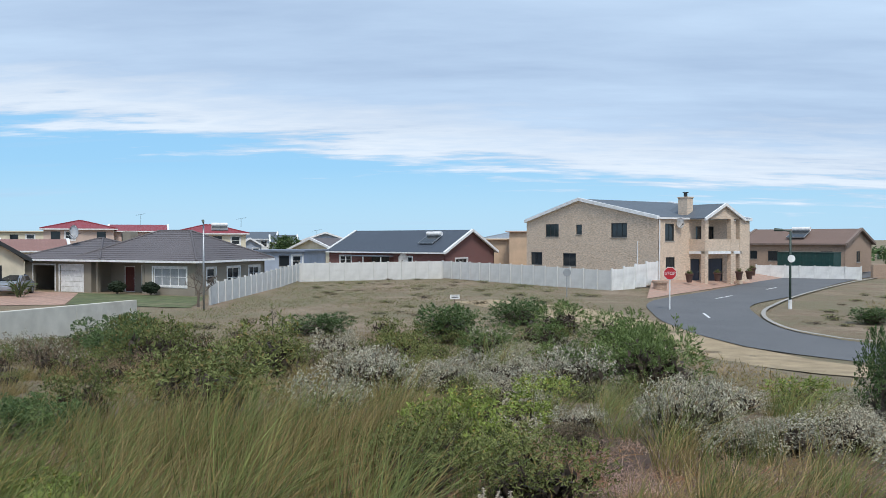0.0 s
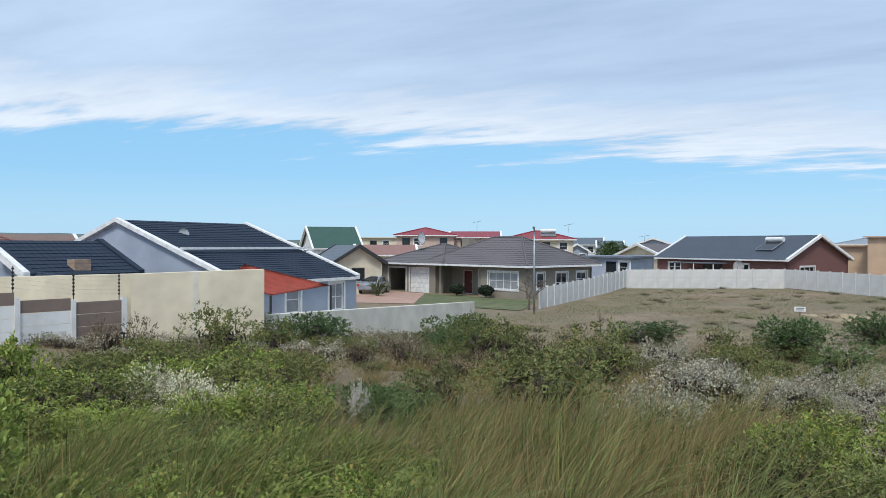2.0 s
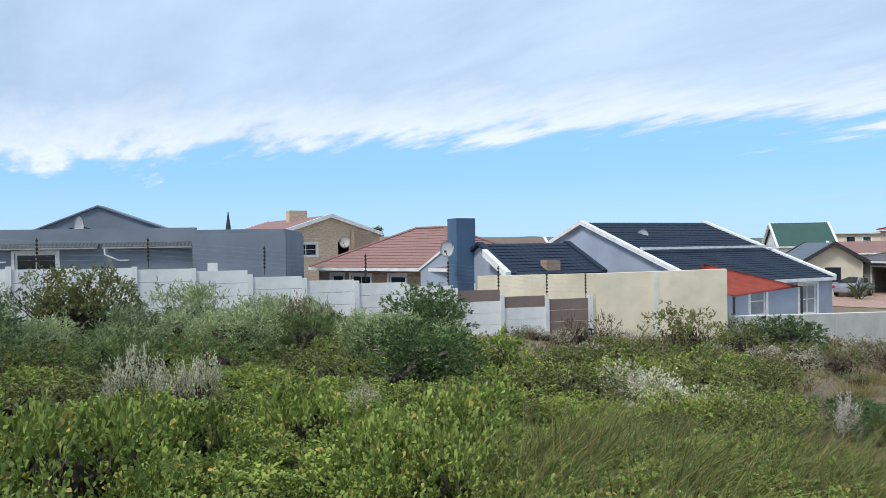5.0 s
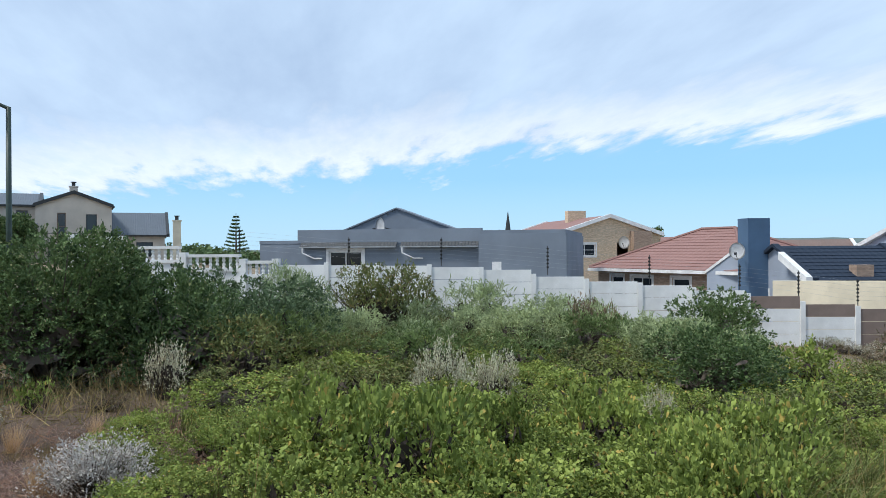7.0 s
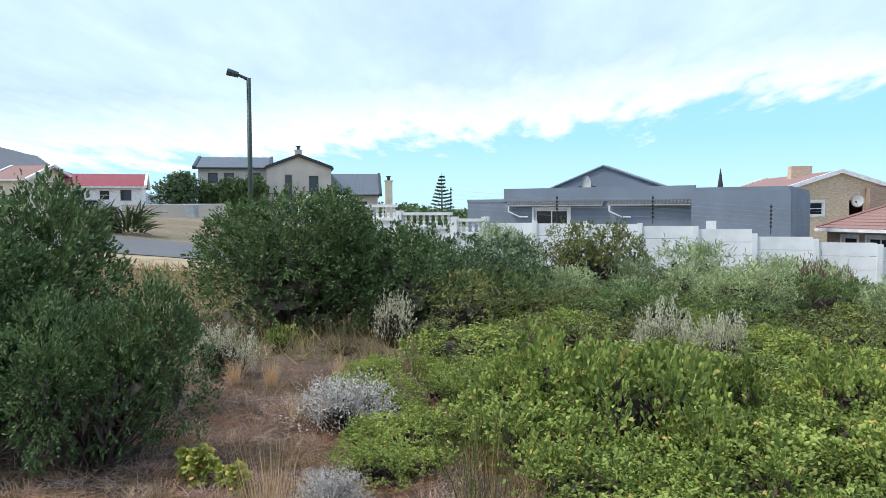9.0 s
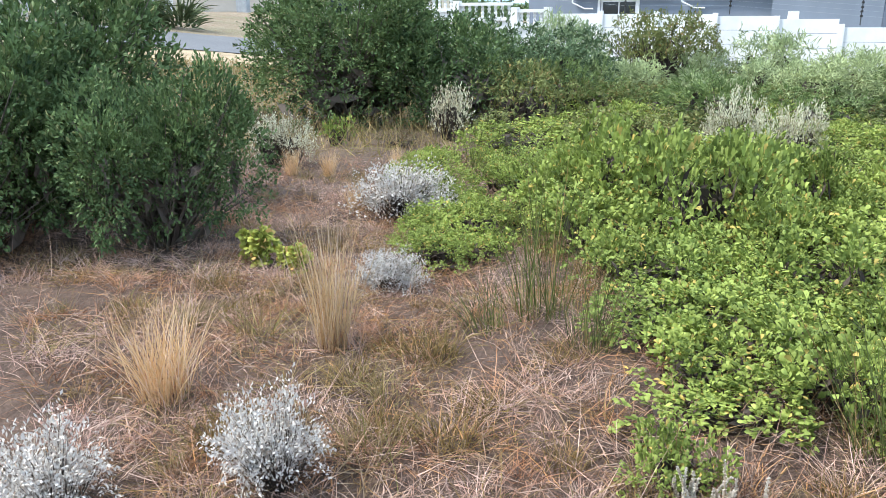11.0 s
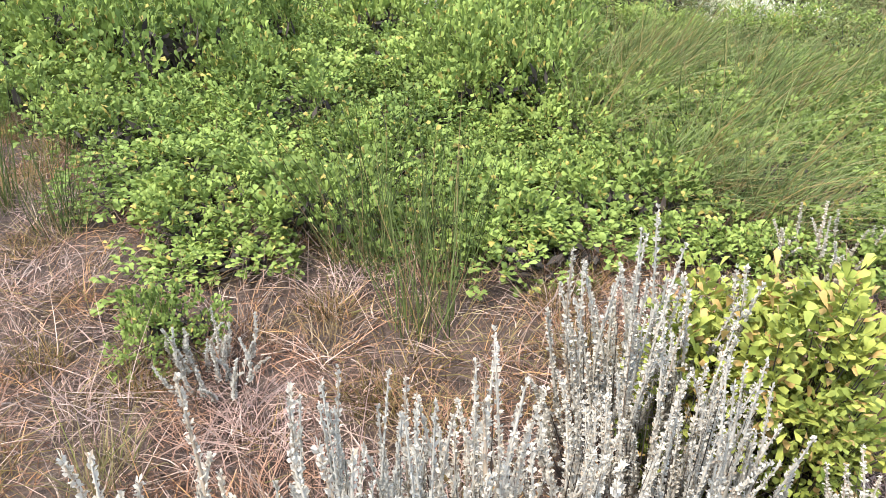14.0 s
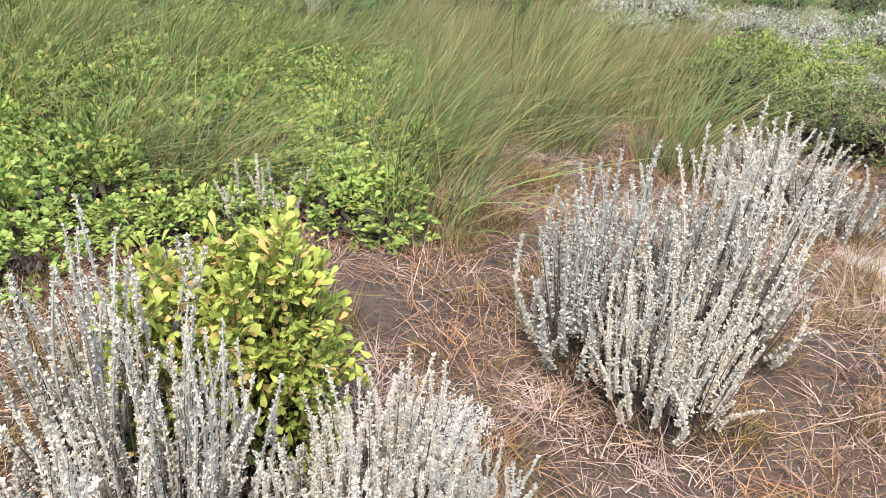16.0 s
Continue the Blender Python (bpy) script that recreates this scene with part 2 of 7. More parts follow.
ROOF_BROWN = ribbed("brown_roof_tile", (0.19, 0.125, 0.10), 0.8, 0.30, "X", depth=0.02)
ROOF_GREEN = ribbed("green_sheet_roof", (0.035, 0.092, 0.072), 0.55, 0.25, "X", depth=0.02)
ROOF_CHARCOAL = ribbed("charcoal_sheet_roof", (0.05, 0.055, 0.06), 0.55, 0.15, "X", depth=0.03)
GLASS = glass_mat("dark_window_glass")
GLASS_CURTAIN = plain("net_curtain_behind_glass", (0.30, 0.32, 0.34), 0.25, scale=2.0)
DOOR_RED = plain("oxblood_door_paint", (0.12, 0.025, 0.02), 0.5)
DOOR_BLUE = plain("dark_blue_door_paint", (0.02, 0.03, 0.055), 0.5)
DARK_METAL = plain("dark_painted_steel", (0.03, 0.033, 0.035), 0.5, dirty=0.05)
GREEN_METAL = plain("green_painted_steel", (0.03, 0.055, 0.045), 0.5)
GALV = plain("galvanised_steel", (0.38, 0.40, 0.42), 0.45, 0.6, grain=15)
SIGN_RED = plain("red_sign_paint", (0.45, 0.02, 0.03), 0.4, dirty=0.03)
SIGN_WHITE = plain("white_sign_paint", (0.78, 0.78, 0.78), 0.4, dirty=0.03)
SAIL_RED = plain("terracotta_shade_cloth", (0.55, 0.115, 0.075), 0.8, grain=120)
TERRACOTTA = plain("terracotta_pot", (0.085, 0.043, 0.033), 0.8)
PLANK = plain("weathered_wood", (0.16, 0.11, 0.075), 0.8, scale=6)
CAR_PAINT = plain("grey_blue_car_paint", (0.36, 0.41, 0.48), 0.25, 0.4, bumps=0.0)
RUBBER = plain("black_rubber", (0.015, 0.015, 0.015), 0.8)
PAVER = brick_mat("pink_clay_pavers", (0.40, 0.25, 0.19), (0.33, 0.21, 0.165), (0.32, 0.25, 0.2), 0.2, 0.1)
# twig brown taken very dark: the shade inside crowns is in this colour
TWIG = plain("shaded_dry_twig", (0.055, 0.040, 0.030), 0.9, scale=12)
BARK = plain("grey_bark", (0.13, 0.105, 0.085), 0.9, scale=8, grain=60, bumps=0.6)
L_DARK = leafy("dark_shrub_leaf", (0.031, 0.066, 0.029), (0.170, 0.248, 0.098), (0.22, 0.24, 0.11), 0.5, 0.2, 0.04)
L_BLUE = leafy("blue_green_leaf", (0.050, 0.090, 0.046), (0.165, 0.235, 0.125), None, 0.55, 0.18)
L_BRIGHT = leafy("bright_green_leaf", (0.105, 0.152, 0.030), (0.375, 0.455, 0.118), (0.50, 0.38, 0.11), 0.55, 0.3, 0.04)
L_LIME = leafy("yellow_green_leaf", (0.15, 0.215, 0.034), (0.47, 0.48, 0.115), (0.52, 0.34, 0.13), 0.5, 0.3, 0.10, clump=9.0)
L_OLIVE = leafy("olive_leaf", (0.070, 0.094, 0.030), (0.255, 0.280, 0.105), (0.23, 0.17, 0.07), 0.6, 0.2, 0.08)
L_SILVER = leafy("silver_felted_leaf", (0.86, 0.81, 0.75), (0.58, 0.54, 0.51), (0.32, 0.26, 0.21), 0.9, 0.15, 0.10, own=0.6, clump=14.0)
L_GREY = leafy("grey_green_leaf", (0.22, 0.21, 0.15), (0.62, 0.58, 0.465), (0.28, 0.21, 0.14), 0.9, 0.15, 0.10)
L_CREAM = leafy("cream_flowering_twig", (0.46, 0.40, 0.27), (0.86, 0.79, 0.60), (0.34, 0.27, 0.18), 0.9, 0.15, 0.08)
L_SPIKE = leafy("pale_woolly_leaf", (0.86, 0.77, 0.66), (0.56, 0.50, 0.425), (0.42, 0.33, 0.25), 0.9, 0.2, 0.06, own=0.45, clump=10.0)
L_HEATH = leafy("mauve_brown_heath", (0.100, 0.072, 0.050), (0.31, 0.235, 0.165), (0.12, 0.13, 0.06), 0.9, 0.1, 0.18, clump=1.6)
L_FEATHER = leafy("pale_feathery_leaf", (0.21, 0.29, 0.115), (0.56, 0.64, 0.36), None, 0.6, 0.25, clump=2.0)
L_FINE = leafy("fine_green_leaf", (0.060, 0.105, 0.034), (0.25, 0.34, 0.125), None, 0.55, 0.22)
L_REED = leafy("green_reed_blade", (0.055, 0.092, 0.022), (0.275, 0.31, 0.115), (0.34, 0.25, 0.10), 0.6, 0.2, 0.15, own=0.7, clump=1.2)
L_RUSH = leafy("dark_rush_stem", (0.045, 0.068, 0.020), (0.17, 0.20, 0.065), (0.26, 0.18, 0.08), 0.6, 0.1, 0.2, own=0.7)
L_STRAW = leafy("dry_straw", (0.15, 0.108, 0.040), (0.46, 0.350, 0.175), (0.20, 0.19, 0.065), 0.8, 0.2, 0.15, own=0.7, clump=1.2)
L_GOLD = leafy("golden_grass", (0.82, 0.53, 0.26), (0.68, 0.49, 0.30), (0.66, 0.50, 0.38), 0.8, 0.3, 0.2, own=0.75)
L_LITTER = leafy("red_brown_litter", (0.070, 0.036, 0.030), (0.60, 0.43, 0.34), (0.50, 0.27, 0.12), 0.9, 0.1, 0.26, ((0.60, 0.45, 0.39), (0.38, 0.15, 0.055), (0.12, 0.09, 0.03)), own=0.75)
L_MOSS = leafy("olive_tuft_blade", (0.10, 0.072, 0.025), (0.32, 0.23, 0.09), (0.40, 0.24, 0.11), 0.8, 0.2, 0.2, own=0.75)
L_THATCH = leafy("brown_thatch_blade", (0.090, 0.038, 0.023), (0.46, 0.255, 0.165), (0.56, 0.40, 0.32), 0.9, 0.15, 0.16, ((0.50, 0.36, 0.33), (0.34, 0.17, 0.08), (0.15, 0.12, 0.04)), own=0.75)
L_CLIPPED = leafy("clipped_dark_leaf", (0.014, 0.022, 0.014), (0.045, 0.062, 0.036), None, 0.6, 0.05, clump=14.0)
L_ALOE = leafy("aloe_leaf", (0.06, 0.09, 0.04), (0.14, 0.17, 0.08), None, 0.5, 0.1)


def ground_mat():
    m, nt, b = base_mat("sandy_soil_with_dry_grass")
    pos = nt.nodes.new("ShaderNodeNewGeometry").outputs["Position"]
    sand, dry, green = (0.37, 0.295, 0.205), (0.215, 0.160, 0.095), (0.165, 0.175, 0.088)
    c = mix_rgb(nt, noise_fac(nt, 0.35, 6, 0.6, pos, 0.40, 0.62), dry, sand)
    c = mix_rgb(nt, noise_fac(nt, 0.16, 6, 0.65, pos, 0.38, 0.58), c, green)
    c = mix_rgb(nt, noise_fac(nt, 3.0, 6, 0.7, pos, 0.42, 0.75), c, (0.14, 0.080, 0.045))
    c = mix_rgb(nt, noise_fac(nt, 60.0, 3, 0.6, pos, 0.35, 0.8), c, (0.30, 0.215, 0.155))
    # near soil is darkened: shade between litter and plants put into its colour
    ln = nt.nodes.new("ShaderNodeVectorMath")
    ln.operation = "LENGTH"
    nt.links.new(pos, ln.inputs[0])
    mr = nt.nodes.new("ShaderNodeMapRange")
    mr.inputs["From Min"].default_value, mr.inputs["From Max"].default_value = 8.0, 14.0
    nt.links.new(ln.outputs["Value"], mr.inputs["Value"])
    shaded_soil = mix_rgb(nt, noise_fac(nt, 2.2, 6, 0.65, pos, 0.4, 0.65), (0.055, 0.031, 0.020), (0.150, 0.095, 0.066))
    shaded_soil = mix_rgb(nt, noise_fac(nt, 45.0, 3, 0.6, pos, 0.4, 0.75), shaded_soil, (0.16, 0.10, 0.075))
    c = mix_rgb(nt, mr.outputs[0], shaded_soil, c)
    nt.links.new(c, b.inputs["Base Color"])
    b.inputs["Roughness"].default_value = 0.95
    bump(nt, b, noise_fac(nt, 14.0, 6, 0.7, pos), 0.8, 0.04)
    return m


def asphalt_mat():
    m, nt, b = base_mat("worn_asphalt")
    pos = nt.nodes.new("ShaderNodeNewGeometry").outputs["Position"]
    c = mix_rgb(nt, noise_fac(nt, 0.3, 5, 0.6, pos), (0.075, 0.078, 0.088), (0.115, 0.117, 0.127))
    c = mix_rgb(nt, noise_fac(nt, 45.0, 3, 0.6, pos), c, (0.15, 0.15, 0.15))
    nt.links.new(c, b.inputs["Base Color"])
    b.inputs["Roughness"].default_value = 0.8
    bump(nt, b, noise_fac(nt, 120.0, 2, 0.6, pos), 0.4, 0.004)
    return m


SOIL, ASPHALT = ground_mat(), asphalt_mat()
LAWN = plain("mown_lawn", (0.105, 0.125, 0.050), 0.9, var=0.35, scale=1.2, dirt=(0.22, 0.18, 0.10), dirty=0.8)
KERB = plain("kerb_concrete", (0.36, 0.34, 0.31), 0.9, scale=2)
SAND = plain("pale_sand", (0.42, 0.315, 0.265), 0.95, var=0.2, scale=3.0, dirty=0.3, bumps=0.6)
VERGE = plain("dry_grass_verge", (0.36, 0.275, 0.17), 0.95, var=0.25, scale=1.2, dirt=(0.2, 0.15, 0.09), dirty=0.5, bumps=0.6)


# ---- building helpers ----
def box(bm, x0, y0, z0, x1, y1, z1):
    v = [bm.verts.new(p) for p in ((x0, y0, z0), (x1, y0, z0), (x1, y1, z0), (x0, y1, z0), (x0, y0, z1), (x1, y0, z1), (x1, y1, z1), (x0, y1, z1))]
    for f in ((3, 2, 1, 0), (4, 5, 6, 7), (0, 1, 5, 4), (1, 2, 6, 5), (2, 3, 7, 6), (3, 0, 4, 7)):
        bm.faces.new([v[i] for i in f])


def prism(bm, pts, d):
    """Polygon pts (3D, one plane) pushed along the vector d."""
    d = Vector(d)
    a = [bm.verts.new(p) for p in pts]
    b = [bm.verts.new(Vector(p) + d) for p in pts]
    bm.faces.new(a)
    bm.faces.new(b[::-1])
    n = len(a)
    for i in range(n):
        bm.faces.new((a[i], b[i], b[(i + 1) % n], a[(i + 1) % n]))


def tube(bm, p, q, r0, r1=None, n=6):
    p, q = Vector(p), Vector(q)
    r1 = r0 if r1 is None else r1
    rot = (q - p).to_track_quat("Z", "Y").to_matrix()
    ring = [[bm.verts.new(c + rot @ Vector((r * math.cos(k * 2 * math.pi / n), r * math.sin(k * 2 * math.pi / n), 0))) for k in range(n)] for c, r in ((p, r0), (q, r1))]
    for k in range(n):
        bm.faces.new((ring[0][k], ring[0][(k + 1) % n], ring[1][(k + 1) % n], ring[1][k]))
    bm.faces.new(ring[0][::-1])
    bm.faces.new(ring[1])


def lathe(bm, profile, n=16, centre=(0, 0, 0)):
    c = Vector(centre)
    rings = [[bm.verts.new(c + Vector((r * math.cos(k * 2 * math.pi / n), r * math.sin(k * 2 * math.pi / n), z))) for k in range(n)] for r, z in profile]
    for a, b in zip(rings, rings[1:]):
        for k in range(n):
            bm.faces.new((a[k], a[(k + 1) % n], b[(k + 1) % n], b[k]))
    bm.faces.new(rings[0][::-1])
    bm.faces.new(rings[-1])


def part(name, bm, material, parent=None, label="", m=None, smooth=False):
    me = bpy.data.meshes.new(name)
    bmesh.ops.recalc_face_normals(bm, faces=bm.faces)
    bm.to_mesh(me)
    bm.free()
    me.materials.append(material)
    if smooth:
        me.polygons.foreach_set("use_smooth", [True] * len(me.polygons))
    ob = new(name, me)
    if parent:
        ob.parent = parent
    if m is not None:
        ob.matrix_basis = m
    return tagged(ob, label)


def thing(name, label, category, m, group="", kind=""):
    ob = new(name)
    ob.empty_display_size = 0.2
    ob.matrix_basis = m
    return tagged(ob, label, category, group, kind)


def smoothstep(t):
    t = min(1.0, max(0.0, t))
    return t * t * (3 - 2 * t)


def lie(x, y):
    """Height of the land: a knoll that falls to the north and a little to the west."""
    n = smoothstep((y + 0.2 * x + 1) / 33)
    z = -2.5 * n - 0.7 * (1 - n) * smoothstep(-x / 25)
    z += 1.9 * smoothstep((-y - 3) / 22) * smoothstep(-x / 20)
    r = math.hypot(x, y)
    if r < 60:
        z += (1 - smoothstep(r / 60)) * 0.10 * noise.noise((x * 0.45, y * 0.45, 0)) * smoothstep(r / 3)
    return z


# ---- ground, roads ----
def build_ground():
    radii = [0.0] + [0.35 * 1.105 ** k for k in range(96)]
    seg = 144
    verts = [(0, 0, lie(0, 0))]
    for r in radii[1:]:
        for k in range(seg):
            a = 2 * math.pi * k / seg
            x, y = r * math.cos(a), r * math.sin(a)
            verts.append((x, y, lie(x, y)))
    faces = [(0, 1 + k, 1 + (k + 1) % seg) for k in range(seg)]
    for i in range(len(radii) - 2):
        for k in range(seg):
            a, b = 1 + i * seg + k, 1 + i * seg + (k + 1) % seg
            faces.append((a, a + seg, b + seg, b))
    me = bpy.data.meshes.new("ground")
    me.from_pydata(verts, [], faces)
    me.polygons.foreach_set("use_smooth", [True] * len(me.polygons))
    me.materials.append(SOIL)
    return tagged(new("ground", me), "sandy ground with dry grass and low scrub", "ground", kind="structure")


build_ground()


def ribbon(name, pts, widths, material, label, lift=0.03, kind="structure", category="road", step=1.5):
    """A strip of paving that lies on the land along a smooth line."""
    line = []
    for i in range(len(pts) - 1):
        p0, p1, p2, p3 = (Vector(pts[max(0, min(len(pts) - 1, i + k))]) for k in (-1, 0, 1, 2))
        w1, w2 = widths[i], widths[i + 1]
        n = max(2, int((p2 - p1).length / step))
        for k in range(n):
            t = k / n
            q = 0.5 * (2 * p1 + (p2 - p0) * t + (2 * p0 - 5 * p1 + 4 * p2 - p3) * t * t + (3 * p1 - p0 - 3 * p2 + p3) * t ** 3)
            line.append((q, w1 + (w2 - w1) * t))
    line.append((Vector(pts[-1]), widths[-1]))
    verts, faces, across = [], [], 8
    for i, (q, w) in enumerate(line):
        d = (line[min(i + 1, len(line) - 1)][0] - line[max(i - 1, 0)][0]).normalized()
        side = Vector((d.y, -d.x))
        for j in range(across + 1):
            p = q + side * w * (j / across - 0.5)
            verts.append((p.x, p.y, lie(p.x, p.y) + lift))
    for i in range(len(line) - 1):
        for j in range(across):
            a = i * (across + 1) + j
            faces.append((a, a + 1, a + across + 2, a + across + 1))
    me = bpy.data.meshes.new(name)
    me.from_pydata(verts, [], faces)
    me.materials.append(material)
    return tagged(new(name, me), label, category, kind=kind)


def patch(name, pts, material, label, lift=0.03, category="ground", rise=0.0):
    """A flat-edged area on the land, from its corners, cut into a grid so that it follows the slope."""
    a, b, c, d = (Vector(p) for p in pts)
    n = 16
    verts, faces = [], []
    for i in range(n + 1):
        for j in range(n + 1):
            u, v = i / n, j / n
            p = a * (1 - u) * (1 - v) + b * u * (1 - v) + c * u * v + d * (1 - u) * v
            verts.append((p.x, p.y, lie(p.x, p.y) + lift + rise * v))
    for i in range(n):
        for j in range(n):
            k = i * (n + 1) + j
            faces.append((k, k + n + 1, k + n + 2, k + 1))
    me = bpy.data.meshes.new(name)
    me.from_pydata(verts, [], faces)
    me.materials.append(material)
    return tagged(new(name, me), label, category, kind="structure")


ribbon("road", [(60, 4), (34, 14), (20.5, 23), (14.6, 29), (13.2, 35.5), (14.2, 42.5), (16.6, 50), (23.4, 59), (34.0, 74), (46.8, 89.3), (70, 112), (105, 145)], [6.5, 6.5, 6.2, 5.0, 4.7, 5.4, 6.2, 6.6, 6.8, 6.5, 6.5, 6.5], ASPHALT, "grey worn asphalt road bending past vacant plots", 0.05)
ribbon("road_2", [(-6, -62), (-22, -34), (-28.5, -18.5), (-31.4, -12.6), (-35.5, -8.3), (-44, -6.5), (-62, -7)], [7, 7, 7, 7, 6, 6, 6], ASPHALT, "grey asphalt side street beside the houses", 0.05)


# ---- houses ----
def wall_bm(L, H, thick, holes, gable=None):
    """A wall in the plane y=0 (outside) to y=thick, x 0..L, with openings cut through. gable: (apex x, rise)."""
    bm = bmesh.new()
    xs = sorted({0.0, L, *[h[0] for h in holes], *[h[2] for h in holes]})
    zs = sorted({0.0, H, *[h[1] for h in holes], *[h[3] for h in holes]})
    for x0, x1 in zip(xs, xs[1:]):
        for z0, z1 in zip(zs, zs[1:]):
            cx, cz = (x0 + x1) / 2, (z0 + z1) / 2
            if any(h[0] < cx < h[2] and h[1] < cz < h[3] for h in holes):
                continue
            box(bm, x0, 0, z0, x1, thick, z1)
    if gable:
        top = [x for x in xs]
        prism(bm, [(x, 0, H) for x in top] + [(gable[0], 0, H + gable[1])], (0, thick, 0))
    bmesh.ops.remove_doubles(bm, verts=bm.verts, dist=0.001)
    return bm


def bars(bm, x0, z0, x1, z1, w, y0, y1, nx=1, nz=1, thin=None):
    """A frame with nx by nz lights."""
    thin = thin or w * 0.7
    box(bm, x0, y0, z0, x0 + w, y1, z1)
    box(bm, x1 - w, y0, z0, x1, y1, z1)
    box(bm, x0 + w, y0, z0, x1 - w, y1, z0 + w)
    box(bm, x0 + w, y0, z1 - w, x1 - w, y1, z1)
    for i in range(1, nx):
        c = x0 + (x1 - x0) * i / nx
        box(bm, c - thin / 2, y0 + 0.004, z0 + w, c + thin / 2, y1 - 0.004, z1 - w)
    for j in range(1, nz):
        c = z0 + (z1 - z0) * j / nz
        box(bm, x0 + w, y0 + 0.008, c - thin / 2, x1 - w, y1 - 0.008, c + thin / 2)


def add_opening(house, hole, m):
    x0, z0, x1, z1, kind = hole
    if kind == "open":
        return
    if kind in ("white", "dark", "brown", "curtain"):
        fm = {"white": WHITE, "curtain": WHITE, "dark": DARK_METAL, "brown": PLANK}[kind]
        bm = bmesh.new()
        nx = max(1, round((x1 - x0) / 0.75))
        nz = 2 if (z1 - z0) > 0.9 and kind != "dark" else 1
        bars(bm, x0, z0, x1, z1, 0.08, 0.05, 0.13)
        win = part("window", bm, fm, house, m=m)
        for i in range(1, nx):
            c = x0 + (x1 - x0) * i / nx
            bm = bmesh.new()
            box(bm, c - 0.022, 0.056, z0 + 0.08, c + 0.022, 0.122, z1 - 0.08)
            part("mullion", bm, fm, win)
        for j in range(1, nz):
            c = z0 + (z1 - z0) * j / nz
            bm = bmesh.new()
            box(bm, x0 + 0.08, 0.060, c - 0.02, x1 - 0.08, 0.118, c + 0.02)
            part("glazing_bar", bm, fm, win)
        bm = bmesh.new()
        box(bm, x0 + 0.04, 0.085, z0 + 0.04, x1 - 0.04, 0.1, z1 - 0.04)
        part("pane", bm, GLASS_CURTAIN if kind == "curtain" else GLASS, win)
        bm = bmesh.new()
        box(bm, x0 - 0.05, -0.05, z0 - 0.07, x1 + 0.05, 0.06, z0 - 0.002)
        part("sill", bm, fm if kind != "dark" else KERB, win)
        if kind in ("white", "curtain"):
            bm = bmesh.new()
            bars(bm, x0 - 0.12, z0 - 0.12, x1 + 0.12, z1 + 0.12, 0.118, -0.025, 0.03)
            part("surround", bm, WHITE, win)
    elif kind in ("door", "bluedoor"):
        bm = bmesh.new()
        bars(bm, x0, z0, x1, z1, 0.07, 0.04, 0.14)
        door = part("door", bm, WHITE if kind == "door" else DARK_METAL, house, m=m)
        bm = bmesh.new()
        box(bm, x0 + 0.07, 0.07, z0 + 0.02, x1 - 0.07, 0.115, z1 - 0.07)
        for k in range(3):
            zz = z0 + 0.15 + k * (z1 - z0 - 0.2) / 3
            box(bm, x0 + 0.17, 0.055, zz, x1 - 0.17, 0.07, zz + (z1 - z0 - 0.2) / 3 - 0.1)
        part("leaf_panel", bm, DOOR_RED if kind == "door" else DOOR_BLUE, door)
        bm = bmesh.new()
        box(bm, x1 - 0.17, 0.03, z0 + 1.0, x1 - 0.14, 0.07, z0 + 1.12)
        part("handle", bm, GALV, door)
    elif kind in ("garage", "garage_open"):
        bm = bmesh.new()
        box(bm, x0 - 0.12, -0.03, z0, x0, 0.04, z1 + 0.12)
        box(bm, x1, -0.03, z0, x1 + 0.12, 0.04, z1 + 0.12)
        box(bm, x0, -0.03, z1, x1, 0.04, z1 + 0.12)
        door = part("garage_door", bm, WHITE, house, m=m)
        if kind == "garage":
            bm = bmesh.new()
            n = 5
            for k in range(n):
                a = z0 + (z1 - z0) * k / n
                box(bm, x0 + 0.01, 0.08, a + 0.008, x1 - 0.01, 0.12, a + (z1 - z0) / n - 0.008)
            part("sectional_panel", bm, WHITE, door)


def slope(bm, el, er, rr, rl, thick=0.06, courses=0):
    """A roof plane: eave left, eave right, ridge right, ridge left. With courses it is laid in steps like tiles."""
    el, er, rr, rl = (Vector(p) for p in (el, er, rr, rl))
    n = (er - el).cross(rl - el)
    if n.length < 1e-6:
        n = (er - el).cross(rr - el)
    n.normalize()
    if n.z < 0:
        n = -n
    if not courses:
        pts = [el, er, rr] + ([rl] if (rl - rr).length > 1e-4 else [])
        prism(bm, [p - n * thick for p in pts], n * thick)
        return
    prev = None
    for k in range(courses):
        a, b = k / courses, (k + 1) / courses
        p0, p1 = el.lerp(rl, a), er.lerp(rr, a)
        p2, p3 = er.lerp(rr, b), el.lerp(rl, b)
        lift = n * 0.022
        foot = prev or [bm.verts.new(p0 - n * 0.05), bm.verts.new(p1 - n * 0.05)]
        lip = [bm.verts.new(p0 + lift), bm.verts.new(p1 + lift)]
        bm.faces.new((foot[0], foot[1], lip[1], lip[0]))
        if (p2 - p3).length < 1e-3:
            tip = bm.verts.new(p2)
            bm.faces.new((lip[0], lip[1], tip))
            return
        prev = [bm.verts.new(p3), bm.verts.new(p2)]
        bm.faces.new((lip[0], lip[1], prev[1], prev[0]))


def loose(bm):
    """The separate boards of a bmesh of eight-cornered boards, each as its own bmesh."""
    bm.verts.index_update()
    bm.verts.ensure_lookup_table()
    out = []
    for k in range(0, len(bm.verts), 8):
        one = bmesh.new()
        v = [one.verts.new(x.co) for x in bm.verts[k:k + 8]]
        for f in bm.faces:
            i = [x.index - k for x in f.verts]
            if 0 <= min(i) and max(i) < 8:
                one.faces.new([v[j] for j in i])
        out.append(one)
    bm.free()
    return out


